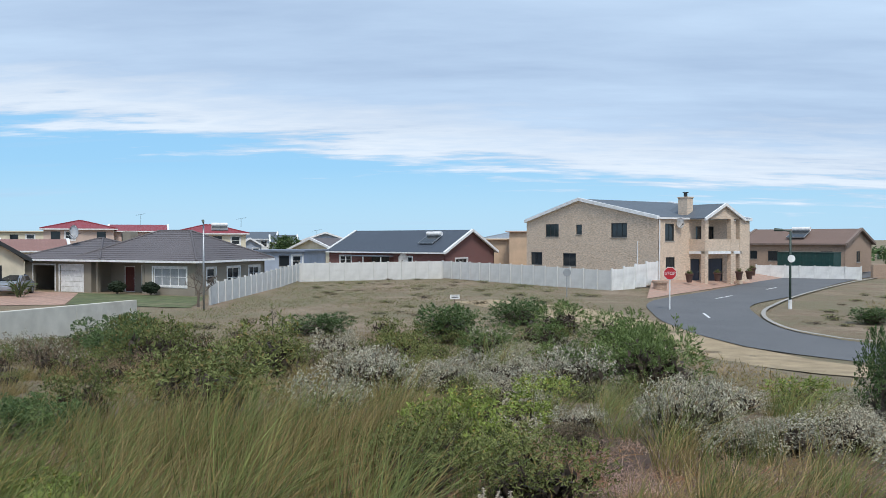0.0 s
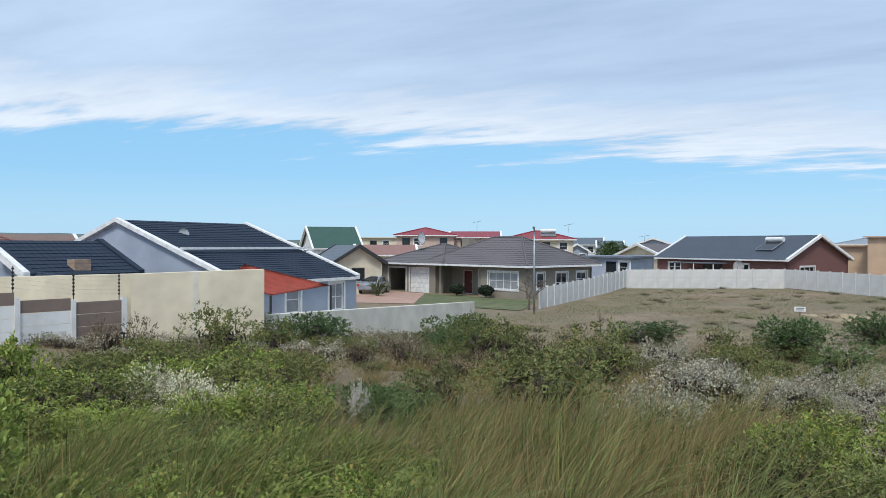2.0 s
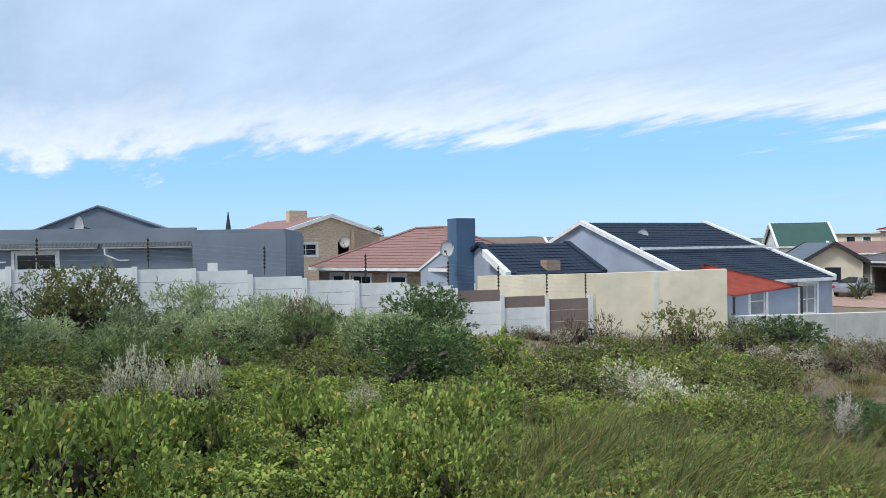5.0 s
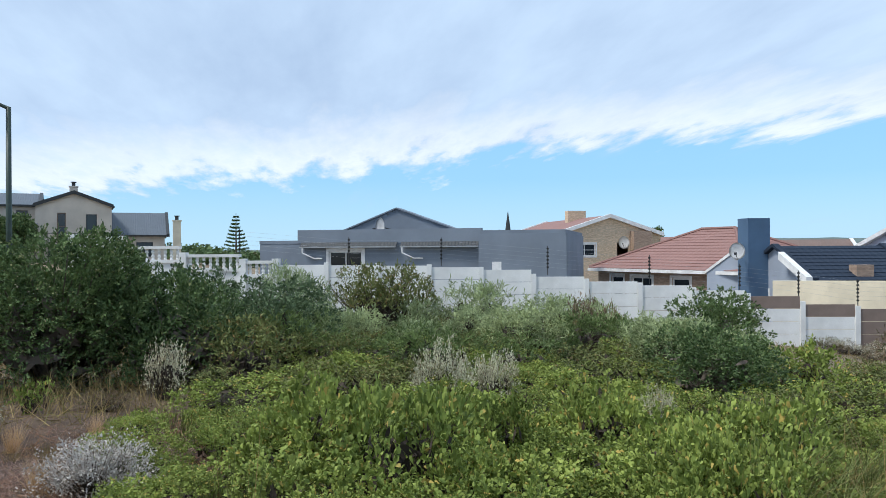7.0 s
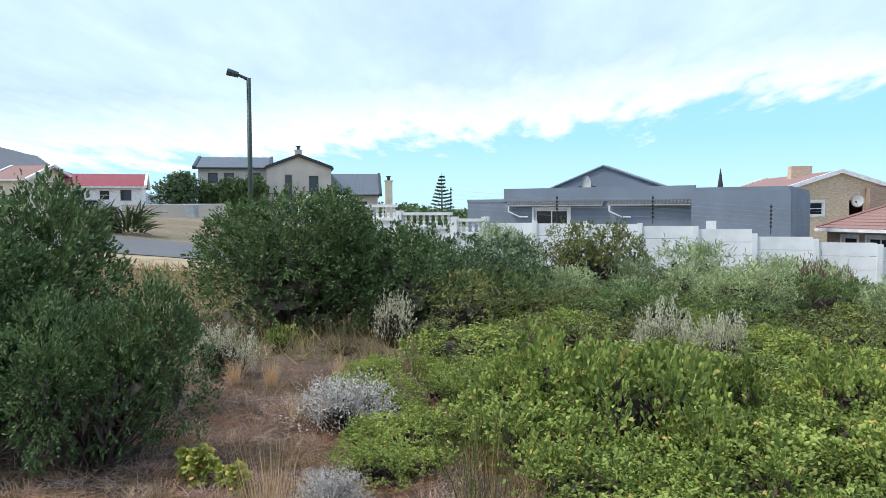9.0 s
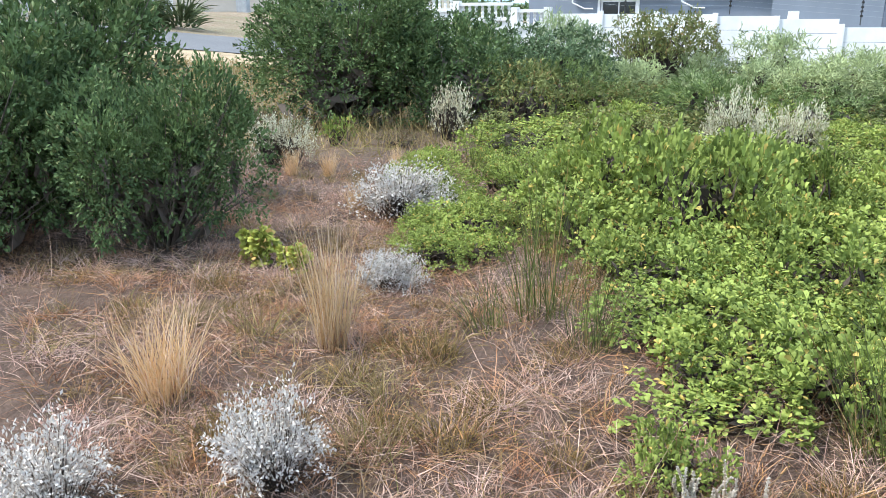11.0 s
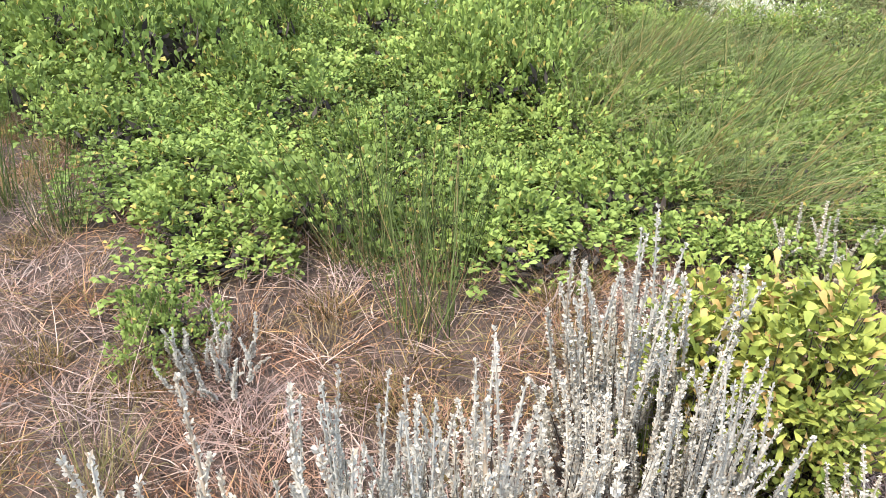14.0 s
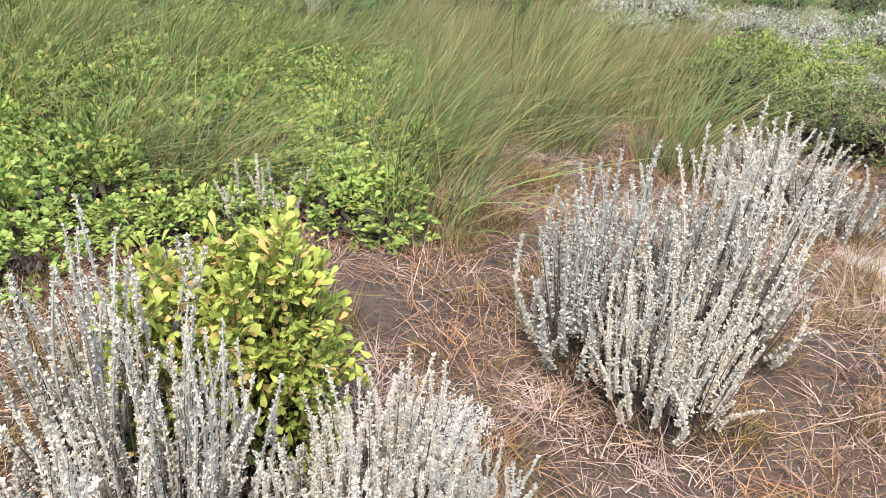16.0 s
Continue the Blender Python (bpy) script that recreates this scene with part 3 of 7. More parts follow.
def add_roof(house, x0, y0, x1, y1, z, kind, rise, material, over=0.4, courses=0, trim=WHITE, rake=0.3, apex=0.5):
    X0, X1, Y0, Y1 = x0 - over, x1 + over, y0 - over, y1 + over
    bm = bmesh.new()
    tr = bmesh.new()
    zr = z + rise
    if kind == "flat":
        box(bm, X0, Y0, z, X1, Y1, z + 0.15)
    elif kind == "hip":
        h = min(X1 - X0, Y1 - Y0) / 2
        if X1 - X0 >= Y1 - Y0:
            a, b = (X0 + h, (Y0 + Y1) / 2, zr), (X1 - h, (Y0 + Y1) / 2, zr)
            slope(bm, (X0, Y0, z), (X1, Y0, z), b, a, 0.06, courses)
            slope(bm, (X1, Y0, z), (X1, Y1, z), b, b, 0.06, courses)
            slope(bm, (X1, Y1, z), (X0, Y1, z), a, b, 0.06, courses)
            slope(bm, (X0, Y1, z), (X0, Y0, z), a, a, 0.06, courses)
            lines = [(a, b), ((X0, Y0, z), a), ((X0, Y1, z), a), ((X1, Y0, z), b), ((X1, Y1, z), b)]
        else:
            a, b = ((X0 + X1) / 2, Y0 + h, zr), ((X0 + X1) / 2, Y1 - h, zr)
            slope(bm, (X0, Y0, z), (X1, Y0, z), a, a, 0.06, courses)
            slope(bm, (X1, Y0, z), (X1, Y1, z), b, a, 0.06, courses)
            slope(bm, (X1, Y1, z), (X0, Y1, z), b, b, 0.06, courses)
            slope(bm, (X0, Y1, z), (X0, Y0, z), a, b, 0.06, courses)
            lines = [(a, b), ((X0, Y0, z), a), ((X1, Y0, z), a), ((X0, Y1, z), b), ((X1, Y1, z), b)]
        rb = bmesh.new()
        for p, q in lines:
            tube(rb, Vector(p) + Vector((0, 0, 0.03)), Vector(q) + Vector((0, 0, 0.03)), 0.085, n=6)
        part("ridge_cap", rb, material, house)
        for q in ((X0, Y0 - 0.09, X1, Y0), (X0, Y1, X1, Y1 + 0.09), (X0 - 0.09, Y0, X0, Y1), (X1, Y0, X1 + 0.09, Y1)):
            box(tr, q[0], q[1], z - 0.17, q[2], q[3], z - 0.02)
    elif kind == "gable_x":
        ym = Y0 + (Y1 - Y0) * apex
        a, b = (X0, ym, zr), (X1, ym, zr)
        slope(bm, (X0, Y0, z), (X1, Y0, z), b, a, 0.06, courses)
        slope(bm, (X1, Y1, z), (X0, Y1, z), a, b, 0.06, courses)
        box(tr, X0, Y0 - 0.09, z - 0.17, X1, Y0, z - 0.02)
        box(tr, X0, Y1, z - 0.17, X1, Y1 + 0.09, z - 0.02)
        for xx in (X0, X1):
            for yy in (Y0, Y1):
                p, q = Vector((xx, yy, z)), Vector((xx, ym, zr))
                w = 0.14
                prism(tr, [p + Vector((-w, 0, 0.1 - rake)), p + Vector((-w, 0, 0.1)), q + Vector((-w, 0, 0.1)), q + Vector((-w, 0, 0.1 - rake))], (2 * w, 0, 0))
    else:
        xm = X0 + (X1 - X0) * apex
        a, b = (xm, Y0, zr), (xm, Y1, zr)
        slope(bm, (X1, Y0, z), (X1, Y1, z), b, a, 0.06, courses)
        slope(bm, (X0, Y1, z), (X0, Y0, z), a, b, 0.06, courses)
        box(tr, X0 - 0.09, Y0, z - 0.17, X0, Y1, z - 0.02)
        box(tr, X1, Y0, z - 0.17, X1 + 0.09, Y1, z - 0.02)
        for yy in (Y0, Y1):
            for xx in (X0, X1):
                p, q = Vector((xx, yy, z)), Vector((xm, yy, zr))
                w = 0.14
                prism(tr, [p + Vector((0, -w, -0.2)), p + Vector((0, -w, 0.1)), q + Vector((0, -w, 0.1)), q + Vector((0, -w, -0.2))], (0, 2 * w, 0))
    part("roof", bm, material, house)
    for piece in loose(tr):
        part("fascia", piece, trim, house)


def block(house, x0, y0, x1, y1, H, wall, roof=None, front=(), right=(), left=(), z0=0.0, apex=0.5, **kw):
    """Four walls with openings, and a roof: (kind, rise, material)."""
    W, D, th = x1 - x0, y1 - y0, 0.24
    kind, rise = (roof[0], roof[1]) if roof else ("", 0)
    gx = (D * apex, rise * 0.97) if kind == "gable_x" else None
    gy = (W * apex, rise * 0.97) if kind == "gable_y" else None
    for holes, L, g, m in (
        (front, W, gy, pose(x0, y0, z0)),
        (right, D - 0.004, gx, pose(x1, y0 + 0.002, z0, 0, 0, 90)),
        (left, D - 0.004, (gx[1] and D - gx[0], gx[1]) if gx else None, pose(x0, y1 - 0.002, z0, 0, 0, -90)),
        ((), W, (W - gy[0], gy[1]) if gy else None, pose(x1, y1, z0, 0, 0, 180)),
    ):
        part("wall", wall_bm(L, H, th, holes, g), wall, house, m=m)
        for h in holes:
            add_opening(house, h, m)
    if roof:
        add_roof(house, x0, y0, x1, y1, z0 + H, kind, rise, roof[2], apex=apex, **kw)


def chimney(house, x, y, z0, z1, w, d, material, cap=True):
    bm = bmesh.new()
    box(bm, x, y, z0, x + w, y + d, z1)
    if cap:
        box(bm, x - 0.06, y - 0.06, z1, x + w + 0.06, y + d + 0.06, z1 + 0.1)
    ch = part("chimney", bm, material, house)
    if cap:
        bm = bmesh.new()
        tube(bm, (x + w / 2, y + d / 2, z1 + 0.1), (x + w / 2, y + d / 2, z1 + 0.45), 0.16, n=8)
        tube(bm, (x + w / 2, y + d / 2, z1 + 0.45), (x + w / 2, y + d / 2, z1 + 0.52), 0.26, n=8)
        part("cowl", bm, DARK_METAL, ch)


def sat_dish(m, r=0.45, group="satellite dishes on the houses"):
    """Dish facing local -y on a short wall arm; its middle at the origin."""
    t = thing("satellite_dish", "pale grey satellite dish on a house wall", "satellite dish", m, group)
    bm = bmesh.new()
    n = 16
    rings = []
    for k in range(5):
        rr = r * k / 4
        rings.append([bm.verts.new((rr * math.cos(a * 2 * math.pi / n), -0.16 * r * (k / 4) ** 2 * 2, rr * 1.1 * math.sin(a * 2 * math.pi / n))) for a in range(n)] if k else [bm.verts.new((0, 0, 0))])
    for a in range(n):
        bm.faces.new((rings[0][0], rings[1][a], rings[1][(a + 1) % n]))
    for p, q in zip(rings[1:], rings[2:]):
        for a in range(n):
            bm.faces.new((p[a], q[a], q[(a + 1) % n], p[(a + 1) % n]))
    bmesh.ops.solidify(bm, geom=bm.faces[:], thickness=0.02)
    part("reflector", bm, WHITE, t, smooth=True)
    bm = bmesh.new()
    tube(bm, (0, 0, -r), (0, -r * 1.1, -0.1), 0.015)
    box(bm, -0.04, -r * 1.1 - 0.06, -0.15, 0.04, -r * 1.1 + 0.06, -0.05)
    part("feed_arm", bm, DARK_METAL, t)
    bm = bmesh.new()
    tube(bm, (0, 0.02, 0), (0, 0.45, -0.1), 0.025)
    part("bracket", bm, DARK_METAL, t)
    return t


def solar(m, label="solar water heater with tank on the roof"):
    t = thing("solar_geyser", label, "solar heater", m, "solar heaters on the roofs")
    bm = bmesh.new()
    box(bm, -1.0, 0, 0.03, 1.0, 1.9, 0.11)
    part("collector", bm, GLASS, t)
    bm = bmesh.new()
    bars(bm, -1.04, -0.04, 1.04, 1.94, 0.05, 0.02, 0.13)
    part("frame", bm, GALV, t, m=Matrix(((1, 0, 0, 0), (0, 0, 1, 0), (0, 1, 0, 0), (0, 0, 0, 1))))
    bm = bmesh.new()
    tube(bm, (-1.05, 2.15, 0.3), (1.05, 2.15, 0.3), 0.26, n=14)
    part("tank", bm, WHITE, t, smooth=False)


def house_at(name, label, px, py, qx, qy, base, category="house"):
    """A house whose front runs from (px, py) to (qx, qy), left to right as seen from outside. Returns it and the front's length."""
    yaw = math.degrees(math.atan2(qy - py, qx - px))
    return thing(name, label, category, pose(px, py, base, 0, 0, yaw)), math.hypot(qx - px, qy - py)


# brick house with a gable to the vacant plot
h, W = house_at("brick_house", "two-storey yellow face-brick house with slate-grey gable roof and balcony", 8.6, 80.4, 18.3, 66.34, -2.45)
block(h, 0, 0, W, 13, 5.95, BRICK_YELLOW, ("gable_y", 1.95, ROOF_SLATE), apex=0.45, over=0.12,
      front=[(2.9, 4.3, 4.8, 5.55, "dark"), (7.2, 4.5, 8.0, 5.45, "dark"), (11.7, 4.2, 13.6, 5.5, "dark"), (0.7, 1.45, 2.4, 2.75, "dark"), (5.4, 1.45, 7.2, 2.7, "dark")],
      right=[(0.9, 3.9, 2.1, 5.4, "dark"), (1.0, 1.0, 2.2, 2.5, "dark"), (4.3, 0.1, 5.6, 2.3, "bluedoor"), (5.0, 3.1, 7.6, 5.2, "dark"), (6.8, 0.1, 8.9, 2.3, "bluedoor")])
chimney(h, W - 1.6, 4.6, 6.2, 7.75, 1.0, 0.8, BRICK_YELLOW)
pw = W + 1.7
for yy in (4.1, 7.7, 9.0):
    bm = bmesh.new()
    box(bm, pw - 0.42, yy, 0, pw, yy + 0.42, 5.85)
    part("pillar", bm, BRICK_YELLOW, h)
bm = bmesh.new()
box(bm, W + 0.002, 4.1, 2.75, pw, 9.42, 3.0)
part("balcony_slab", bm, WHITE, h)
bm = bmesh.new()
box(bm, pw - 0.2, 4.53, 3.0, pw - 0.02, 7.69, 4.05)
box(bm, pw - 0.2, 8.13, 3.0, pw - 0.02, 8.99, 4.05)
box(bm, W + 0.002, 4.12, 3.0, pw - 0.43, 4.3, 4.05)
part("balcony_parapet", bm, BRICK_YELLOW, h)
bm = bmesh.new()
slope(bm, (pw + 0.2, 3.9, 5.86), (W - 3.5, 3.9, 5.86), (W - 3.5, 6.75, 7.2), (pw + 0.2, 6.75, 7.2))
slope(bm, (pw + 0.2, 9.6, 5.86), (W - 3.5, 9.6, 5.86), (W - 3.5, 6.75, 7.2), (pw + 0.2, 6.75, 7.2))
part("portico_roof", bm, ROOF_SLATE, h)
bm = bmesh.new()
prism(bm, [(pw - 0.25, 4.12, 5.85), (pw - 0.25, 9.4, 5.85), (pw - 0.25, 6.75, 7.08)], (0.2, 0, 0))
part("portico_gable", bm, BRICK_YELLOW, h)
bm = bmesh.new()
for a, b in (((pw + 0.05, 3.9, 5.9), (pw + 0.05, 6.75, 7.24)), ((pw + 0.05, 9.6, 5.9), (pw + 0.05, 6.75, 7.24))):
    prism(bm, [Vector(a) + Vector((0, 0, -0.25)), Vector(a), Vector(b), Vector(b) + Vector((0, 0, -0.25))], (0.18, 0, 0))
part("portico_bargeboard", bm, WHITE, h)
bm = bmesh.new()
tube(bm, (W + 0.08, 0.1, 0.2), (W + 0.08, 0.1, 5.85), 0.06)
tube(bm, (W - 2.2, -0.05, 0.6), (W - 2.2, -0.05, 3.9), 0.04)
part("downpipe", bm, WHITE, h)

# red brick house with the dark roof
h, W = house_at("brick_house", "red face-brick bungalow with dark blue-grey gable roof and white fascia", -14.2, 96.1, 0.0, 85.95, -2.5)
block(h, 0, 0, W, 10.5, 2.65, BRICK_RED, ("gable_x", 2.55, ROOF_DARKSLATE), over=0.35,
      front=[(1.8, 1.1, 3.6, 2.1, "white"), (6.9, 0.1, 9.6, 2.1, "dark"), (11.9, 0.9, 13.0, 2.1, "white")],
      right=[(2.3, 0.4, 4.7, 1.9, "white")])
bm = bmesh.new()
box(bm, 4.7, -2.4, 2.1, 10.5, -0.3, 2.2)
part("porch_roof", bm, ROOF_SLATE, h)
for xx in (4.9, 7.6, 10.3):
    bm = bmesh.new()
    tube(bm, (xx, -2.3, 0), (xx, -2.3, 2.1), 0.06)
    part("porch_post", bm, WHITE, h)
solar(Matrix.Translation((-2.14, 89.25, 1.07)) @ pose(0, 0, 0, 25, 0, -35.5))

# brown house beyond the bend
h, W = house_at("brick_house", "brown face-brick bungalow with brown tiled roof", 37.0, 96.3, 45.3, 87.8, -2.3)
block(h, 0, 0, W, 9.2, 3.4, BRICK_BROWN, ("gable_x", 1.75, ROOF_BROWN), over=0.3, trim=BROWN_PANEL,
      front=[(1.0, 1.5, 1.9, 2.5, "dark"), (3.2, 1.3, 4.4, 2.5, "dark"), (9.3, 1.2, 10.6, 2.5, "dark")], right=[(3.9, 1.2, 5.2, 2.5, "dark")])
block(h, -5.4, 1.5, -0.006, 8.5, 3.4, BRICK_BROWN, ("hip", 1.9, ROOF_BROWN), over=0.3, trim=BROWN_PANEL, front=[(1.2, 1.3, 2.2, 2.4, "dark")])
solar(Matrix.Translation((41.9, 92.6, 1.75)) @ pose(0, 0, 0, 22, 0, -45))

# taupe house with the garage
h, W = house_at("bungalow", "taupe plastered bungalow with grey-brown hipped tile roof and double garage", -33.7, 62.6, -17.9, 55.8, -2.55)
GH = 2.6
block(h, 0, 0, 7.3, 8.4, GH, TAN, None, front=[(1.0, 0.03, 3.4, 2.1, "garage_open"), (3.95, 0.03, 6.4, 2.1, "garage")])
block(h, 7.306, 1.9, 12.5, 8.4, GH, TAN, None, front=[(1.4, 0.03, 2.5, 2.05, "door"), (3.3, 0.7, 4.6, 2.05, "white")])
block(h, 12.506, 0.2, W, 8.4, GH, TAN, None, front=[(0.8, 0.7, 3.9, 2.05, "curtain")], right=[(1.3, 0.8, 2.2, 2.0, "white"), (3.6, 0.4, 5.0, 2.0, "white"), (6.2, 0.9, 7.5, 2.0, "white")])
add_roof(h, 5.8, 0.3, W, 8.5, GH, "hip", 2.2, ROOF_GREYTILE, over=0.5, courses=15, trim=WHITE)
add_roof(h, 0, 0.02, 8.2, 7.8, GH + 0.01, "hip", 1.6, ROOF_GREYTILE, over=0.5, courses=12, trim=WHITE)
bm = bmesh.new()
box(bm, 0.3, 7.8, 0.0, 6.9, 8.1, GH)
part("garage_back_wall", bm, DARK_METAL, h)
for xx in (7.6, 12.3):
    bm = bmesh.new()
    box(bm, xx - 0.12, 0.25, 0, xx + 0.12, 0.49, GH)
    part("porch_pillar", bm, TAN, h)
chimney(h, 4.7, 5.6, 2.9, 4.8, 0.9, 0.8, TAN, cap=False)

# blue-grey house with the long dark roof
h, W = house_at("bungalow", "blue-grey plastered house with long dark tiled roof and white verges", -21.6, 27.6, -20.74, 36.06, -2.35)
block(h, 0, 0, W, 16.0, 2.3, BLUEGREY, ("gable_x", 2.85, ROOF_DARK), over=0.08, rake=0.2, courses=30,
      front=[(3.0, 0.7, 4.0, 2.0, "curtain"), (6.2, 0.6, 7.4, 2.0, "curtain")], left=[(3.0, 1.0, 4.0, 2.0, "white")])
bm = bmesh.new()
box(bm, -0.2, 3.35, 3.72, W + 0.2, 3.5, 3.83)
part("flashing", bm, WHITE, h)

# wing with the tall blue chimney
h, W = house_at("house_wing", "low wing with dark tiled roof and tall dusty-blue chimney", -24.75, 19.7, -24.45, 23.0, -1.9, "house")
block(h, 0.32, 0, W + 1.6, 5.2, 2.35, BLUEGREY, ("gable_x", 1.3, ROOF_DARK), over=0.06, rake=0.13, courses=10, trim=ROOF_DARK, left=[(1.0, 0.8, 2.0, 1.8, "white")])
bm = bmesh.new()
prism(bm, [(-0.12, -0.1, 2.2), (-0.12, -0.1, 2.5), (-0.12, 1.75, 3.42), (-0.12, 1.75, 3.12)], (0.25, 0, 0))
part("white_verge", bm, WHITE, h)
chimney(h, -0.55, 3.2, 0, 4.8, 0.95, 0.85, DEEPBLUE, cap=False)
chimney(h, 2.1, 0.2, 2.1, 2.92, 0.7, 0.45, BRICK_BROWN, cap=False)

# red tiled hip roof
h, W = house_at("bungalow", "brown brick bungalow with faded red tiled hip roof and white gutter", -38.0, 17.3, -30.4, 19.6, -1.7)
block(h, 0, 0, W, 7.4, 2.35, BRICK_BROWN, None, front=[(1.0, 0.8, 1.9, 2.0, "white"), (2.5, 0.8, 3.9, 2.0, "white"), (5.2, 0.8, 6.3, 2.0, "white")])
add_roof(h, 0, 0, W + 1.5, 7.4, 2.4, "hip", 1.95, ROOF_RED, over=0.35, courses=14)

# end wall between the red roof and the chimney
t = thing("gable_wall", "blue-grey plastered end wall with a sloping white verge", "wall", pose(-30.42, 19.04, -1.6, 0, 0, 29.7))
bm = bmesh.new()
prism(bm, [(0, 0, 0), (2.1, 0, 0), (2.1, 0, 3.45), (1.57, 0, 3.3), (0, 0, 2.2)], (0, 0.24, 0))
part("wall", bm, BLUEGREY, t)
bm = bmesh.new()
prism(bm, [(-0.1, -0.05, 2.14), (1.57, -0.05, 3.302), (2.1, -0.05, 3.452), (2.1, -0.05, 3.57), (1.55, -0.05, 3.42), (-0.1, -0.05, 2.26)], (0, 0.32, 0))
part("verge", bm, WHITE, t)

# golden brick house
h, W = house_at("brick_house", "golden face-brick two-storey house with red tiled gable roof", -56.2, 21.9, -56.0, 30.6, -1.2)
block(h, 0, 0, W, 15, 4.1, BRICK_GOLD, ("gable_y", 1.45, ROOF_RED), over=0.15, front=[(1.4, 2.35, 3.2, 3.3, "white"), (5.0, 2.2, 6.0, 3.4, "open"), (1.0, 0.6, 2.0, 1.6, "white")])
chimney(h, 6.1, -0.7, 0, 4.3, 1.5, 0.69, BRICK_BROWN, cap=False)
chimney(h, 3.2, 6, 4.4, 6.2, 1.6, 0.8, BRICK_GOLD, cap=False)

# grey flat-fronted house
h, W = house_at("modern_house", "charcoal-grey plastered house with parapets and a shallow gable", -35.98, 1.33, -31.9, 9.1, -1.2)
block(h, 0, 0.6, W, 9, 3.2, CHARCOAL, None, front=[(1.55, 2.05, 3.2, 2.85, "white")])
bm = bmesh.new()
box(bm, 0, 0.56, 3.202, W, 0.8, 3.82)
part("parapet", bm, CHARCOAL, h)
bm = bmesh.new()
prism(bm, [(1.4, 3.0, 3.2), (1.4, 3.0, 3.88), (4.05, 3.0, 4.88), (6.9, 3.0, 3.88), (6.9, 3.0, 3.2)], (0, 0.5, 0))
part("gable", bm, CHARCOAL, h)
bm = bmesh.new()
slope(bm, (1.2, 2.9, 3.84), (1.2, 3.7, 3.84), (4.05, 3.7, 4.93), (4.05, 2.9, 4.93))
slope(bm, (7.1, 2.9, 3.84), (7.1, 3.7, 3.84), (4.05, 3.7, 4.93), (4.05, 2.9, 4.93))
part("roof", bm, CHARCOAL, h)
for a, b in ((0.2, 4.9), (5.1, W - 0.1)):
    bm = bmesh.new()
    slope(bm, (a, 0.36, 3.06), (b, 0.36, 3.06), (b, 0.55, 3.24), (a, 0.55, 3.24))
    canopy = part("canopy", bm, ROOF_CHARCOAL, h)
    bm = bmesh.new()
    box(bm, a, 0.29, 2.99, b, 0.355, 3.05)
    part("gutter", bm, GALV, canopy)
for a in (0.35, 5.2):
    bm = bmesh.new()
    tube(bm, (a, 0.32, 2.99), (a, 0.32, 2.75), 0.035)
    tube(bm, (a, 0.32, 2.75), (a + 0.5, 0.5, 2.5), 0.035)
    tube(bm, (a + 0.5, 0.5, 2.5), (a + 0.9, 0.5, 2.5), 0.035)
    part("downpipe", bm, WHITE, h)
block(h, W + 0.01, -0.1, W + 3.75, 8, 3.55, CHARCOAL, ("flat", 0, CHARCOAL), over=-0.05)
block(h, -2.4, 1.4, -0.01, 8, 3.2, CHARCOAL, ("flat", 0, CHARCOAL), over=0.02)
bm = bmesh.new()
box(bm, W + 0.6, -0.11, 1.5, W + 1.0, -0.104, 2.35)
part("painted_plaque", bm, SIGN_WHITE, h)

# beige double storey beyond the balustrade
h, W = house_at("double_storey_house", "beige two-storey house with dark slate gable roof", -72.5, -26.2, -75.4, -14.0, 0.75)
block(h, 0, 0, 6.4, 9, 5.1, BEIGE, ("gable_x", 1.3, ROOF_SLATE), over=0.35, trim=DARK_METAL, front=[(0.9, 3.4, 1.8, 4.6, "dark"), (2.4, 3.4, 3.3, 4.6, "dark"), (4.9, 3.4, 5.8, 4.6, "dark")])
block(h, 6.41, -1.0, W, 9, 5.1, BEIGE, ("gable_y", 1.2, ROOF_SLATE), over=0.15, trim=DARK_METAL, front=[(1.7, 2.0, 2.4, 4.4, "brown"), (4.0, 2.6, 4.9, 4.3, "dark"), (1.0, 0.2, 4.5, 1.6, "dark")])
bm = bmesh.new()
slope(bm, (1.2, -3.4, 2.95), (6.6, -3.4, 2.95), (6.6, 0.0, 3.65), (1.2, 0.0, 3.65))
part("lean_to_roof", bm, ROOF_SLATE, h)
block(h, 1.6, -3.0, 6.2, -0.05, 2.85, BEIGE, None, front=[(0.8, 0.7, 2.2, 2.1, "dark")])
bm = bmesh.new()
box(bm, 6.5, -1.9, 1.6, W, -1.01, 1.75)
part("balcony_slab", bm, BEIGE, h)
bm = bmesh.new()
bars(bm, 6.5, 1.75, W, 2.6, 0.06, -1.9, -1.84, 14, 1, 0.04)
part("balcony_railing", bm, DARK_METAL, h)
chimney(h, 9.1, 3, 5.9, 7.0, 0.7, 0.7, BEIGE)
h, W = house_at("bungalow", "beige bungalow with slate-grey gable roof", -77.9, -15.3, -78.8, -9.8, 0.2)
block(h, 0, 0, W, 8, 3.1, BEIGE, ("gable_x", 2.3, ROOF_SLATE), over=0.3, trim=DARK_METAL, front=[(3.0, 1.0, 4.5, 2.4, "dark")])
chimney(h, W + 0.6, -4, 0, 4.3, 0.7, 0.7, CREAM)

# houses further off
def far_house(label, p, q, base, H, D, wall, roof, name="house", wins=(), **kw):
    hh, w = house_at(name, label, *p, *q, base)
    block(hh, 0, 0, w, D, H, wall, roof, front=[(f * w, H - 1.5 - s * 2.7, f * w + 1.1, H - 0.4 - s * 2.7, "white" if k % 2 else "dark") for k, (f, s) in enumerate(wins)], **kw)
    return hh


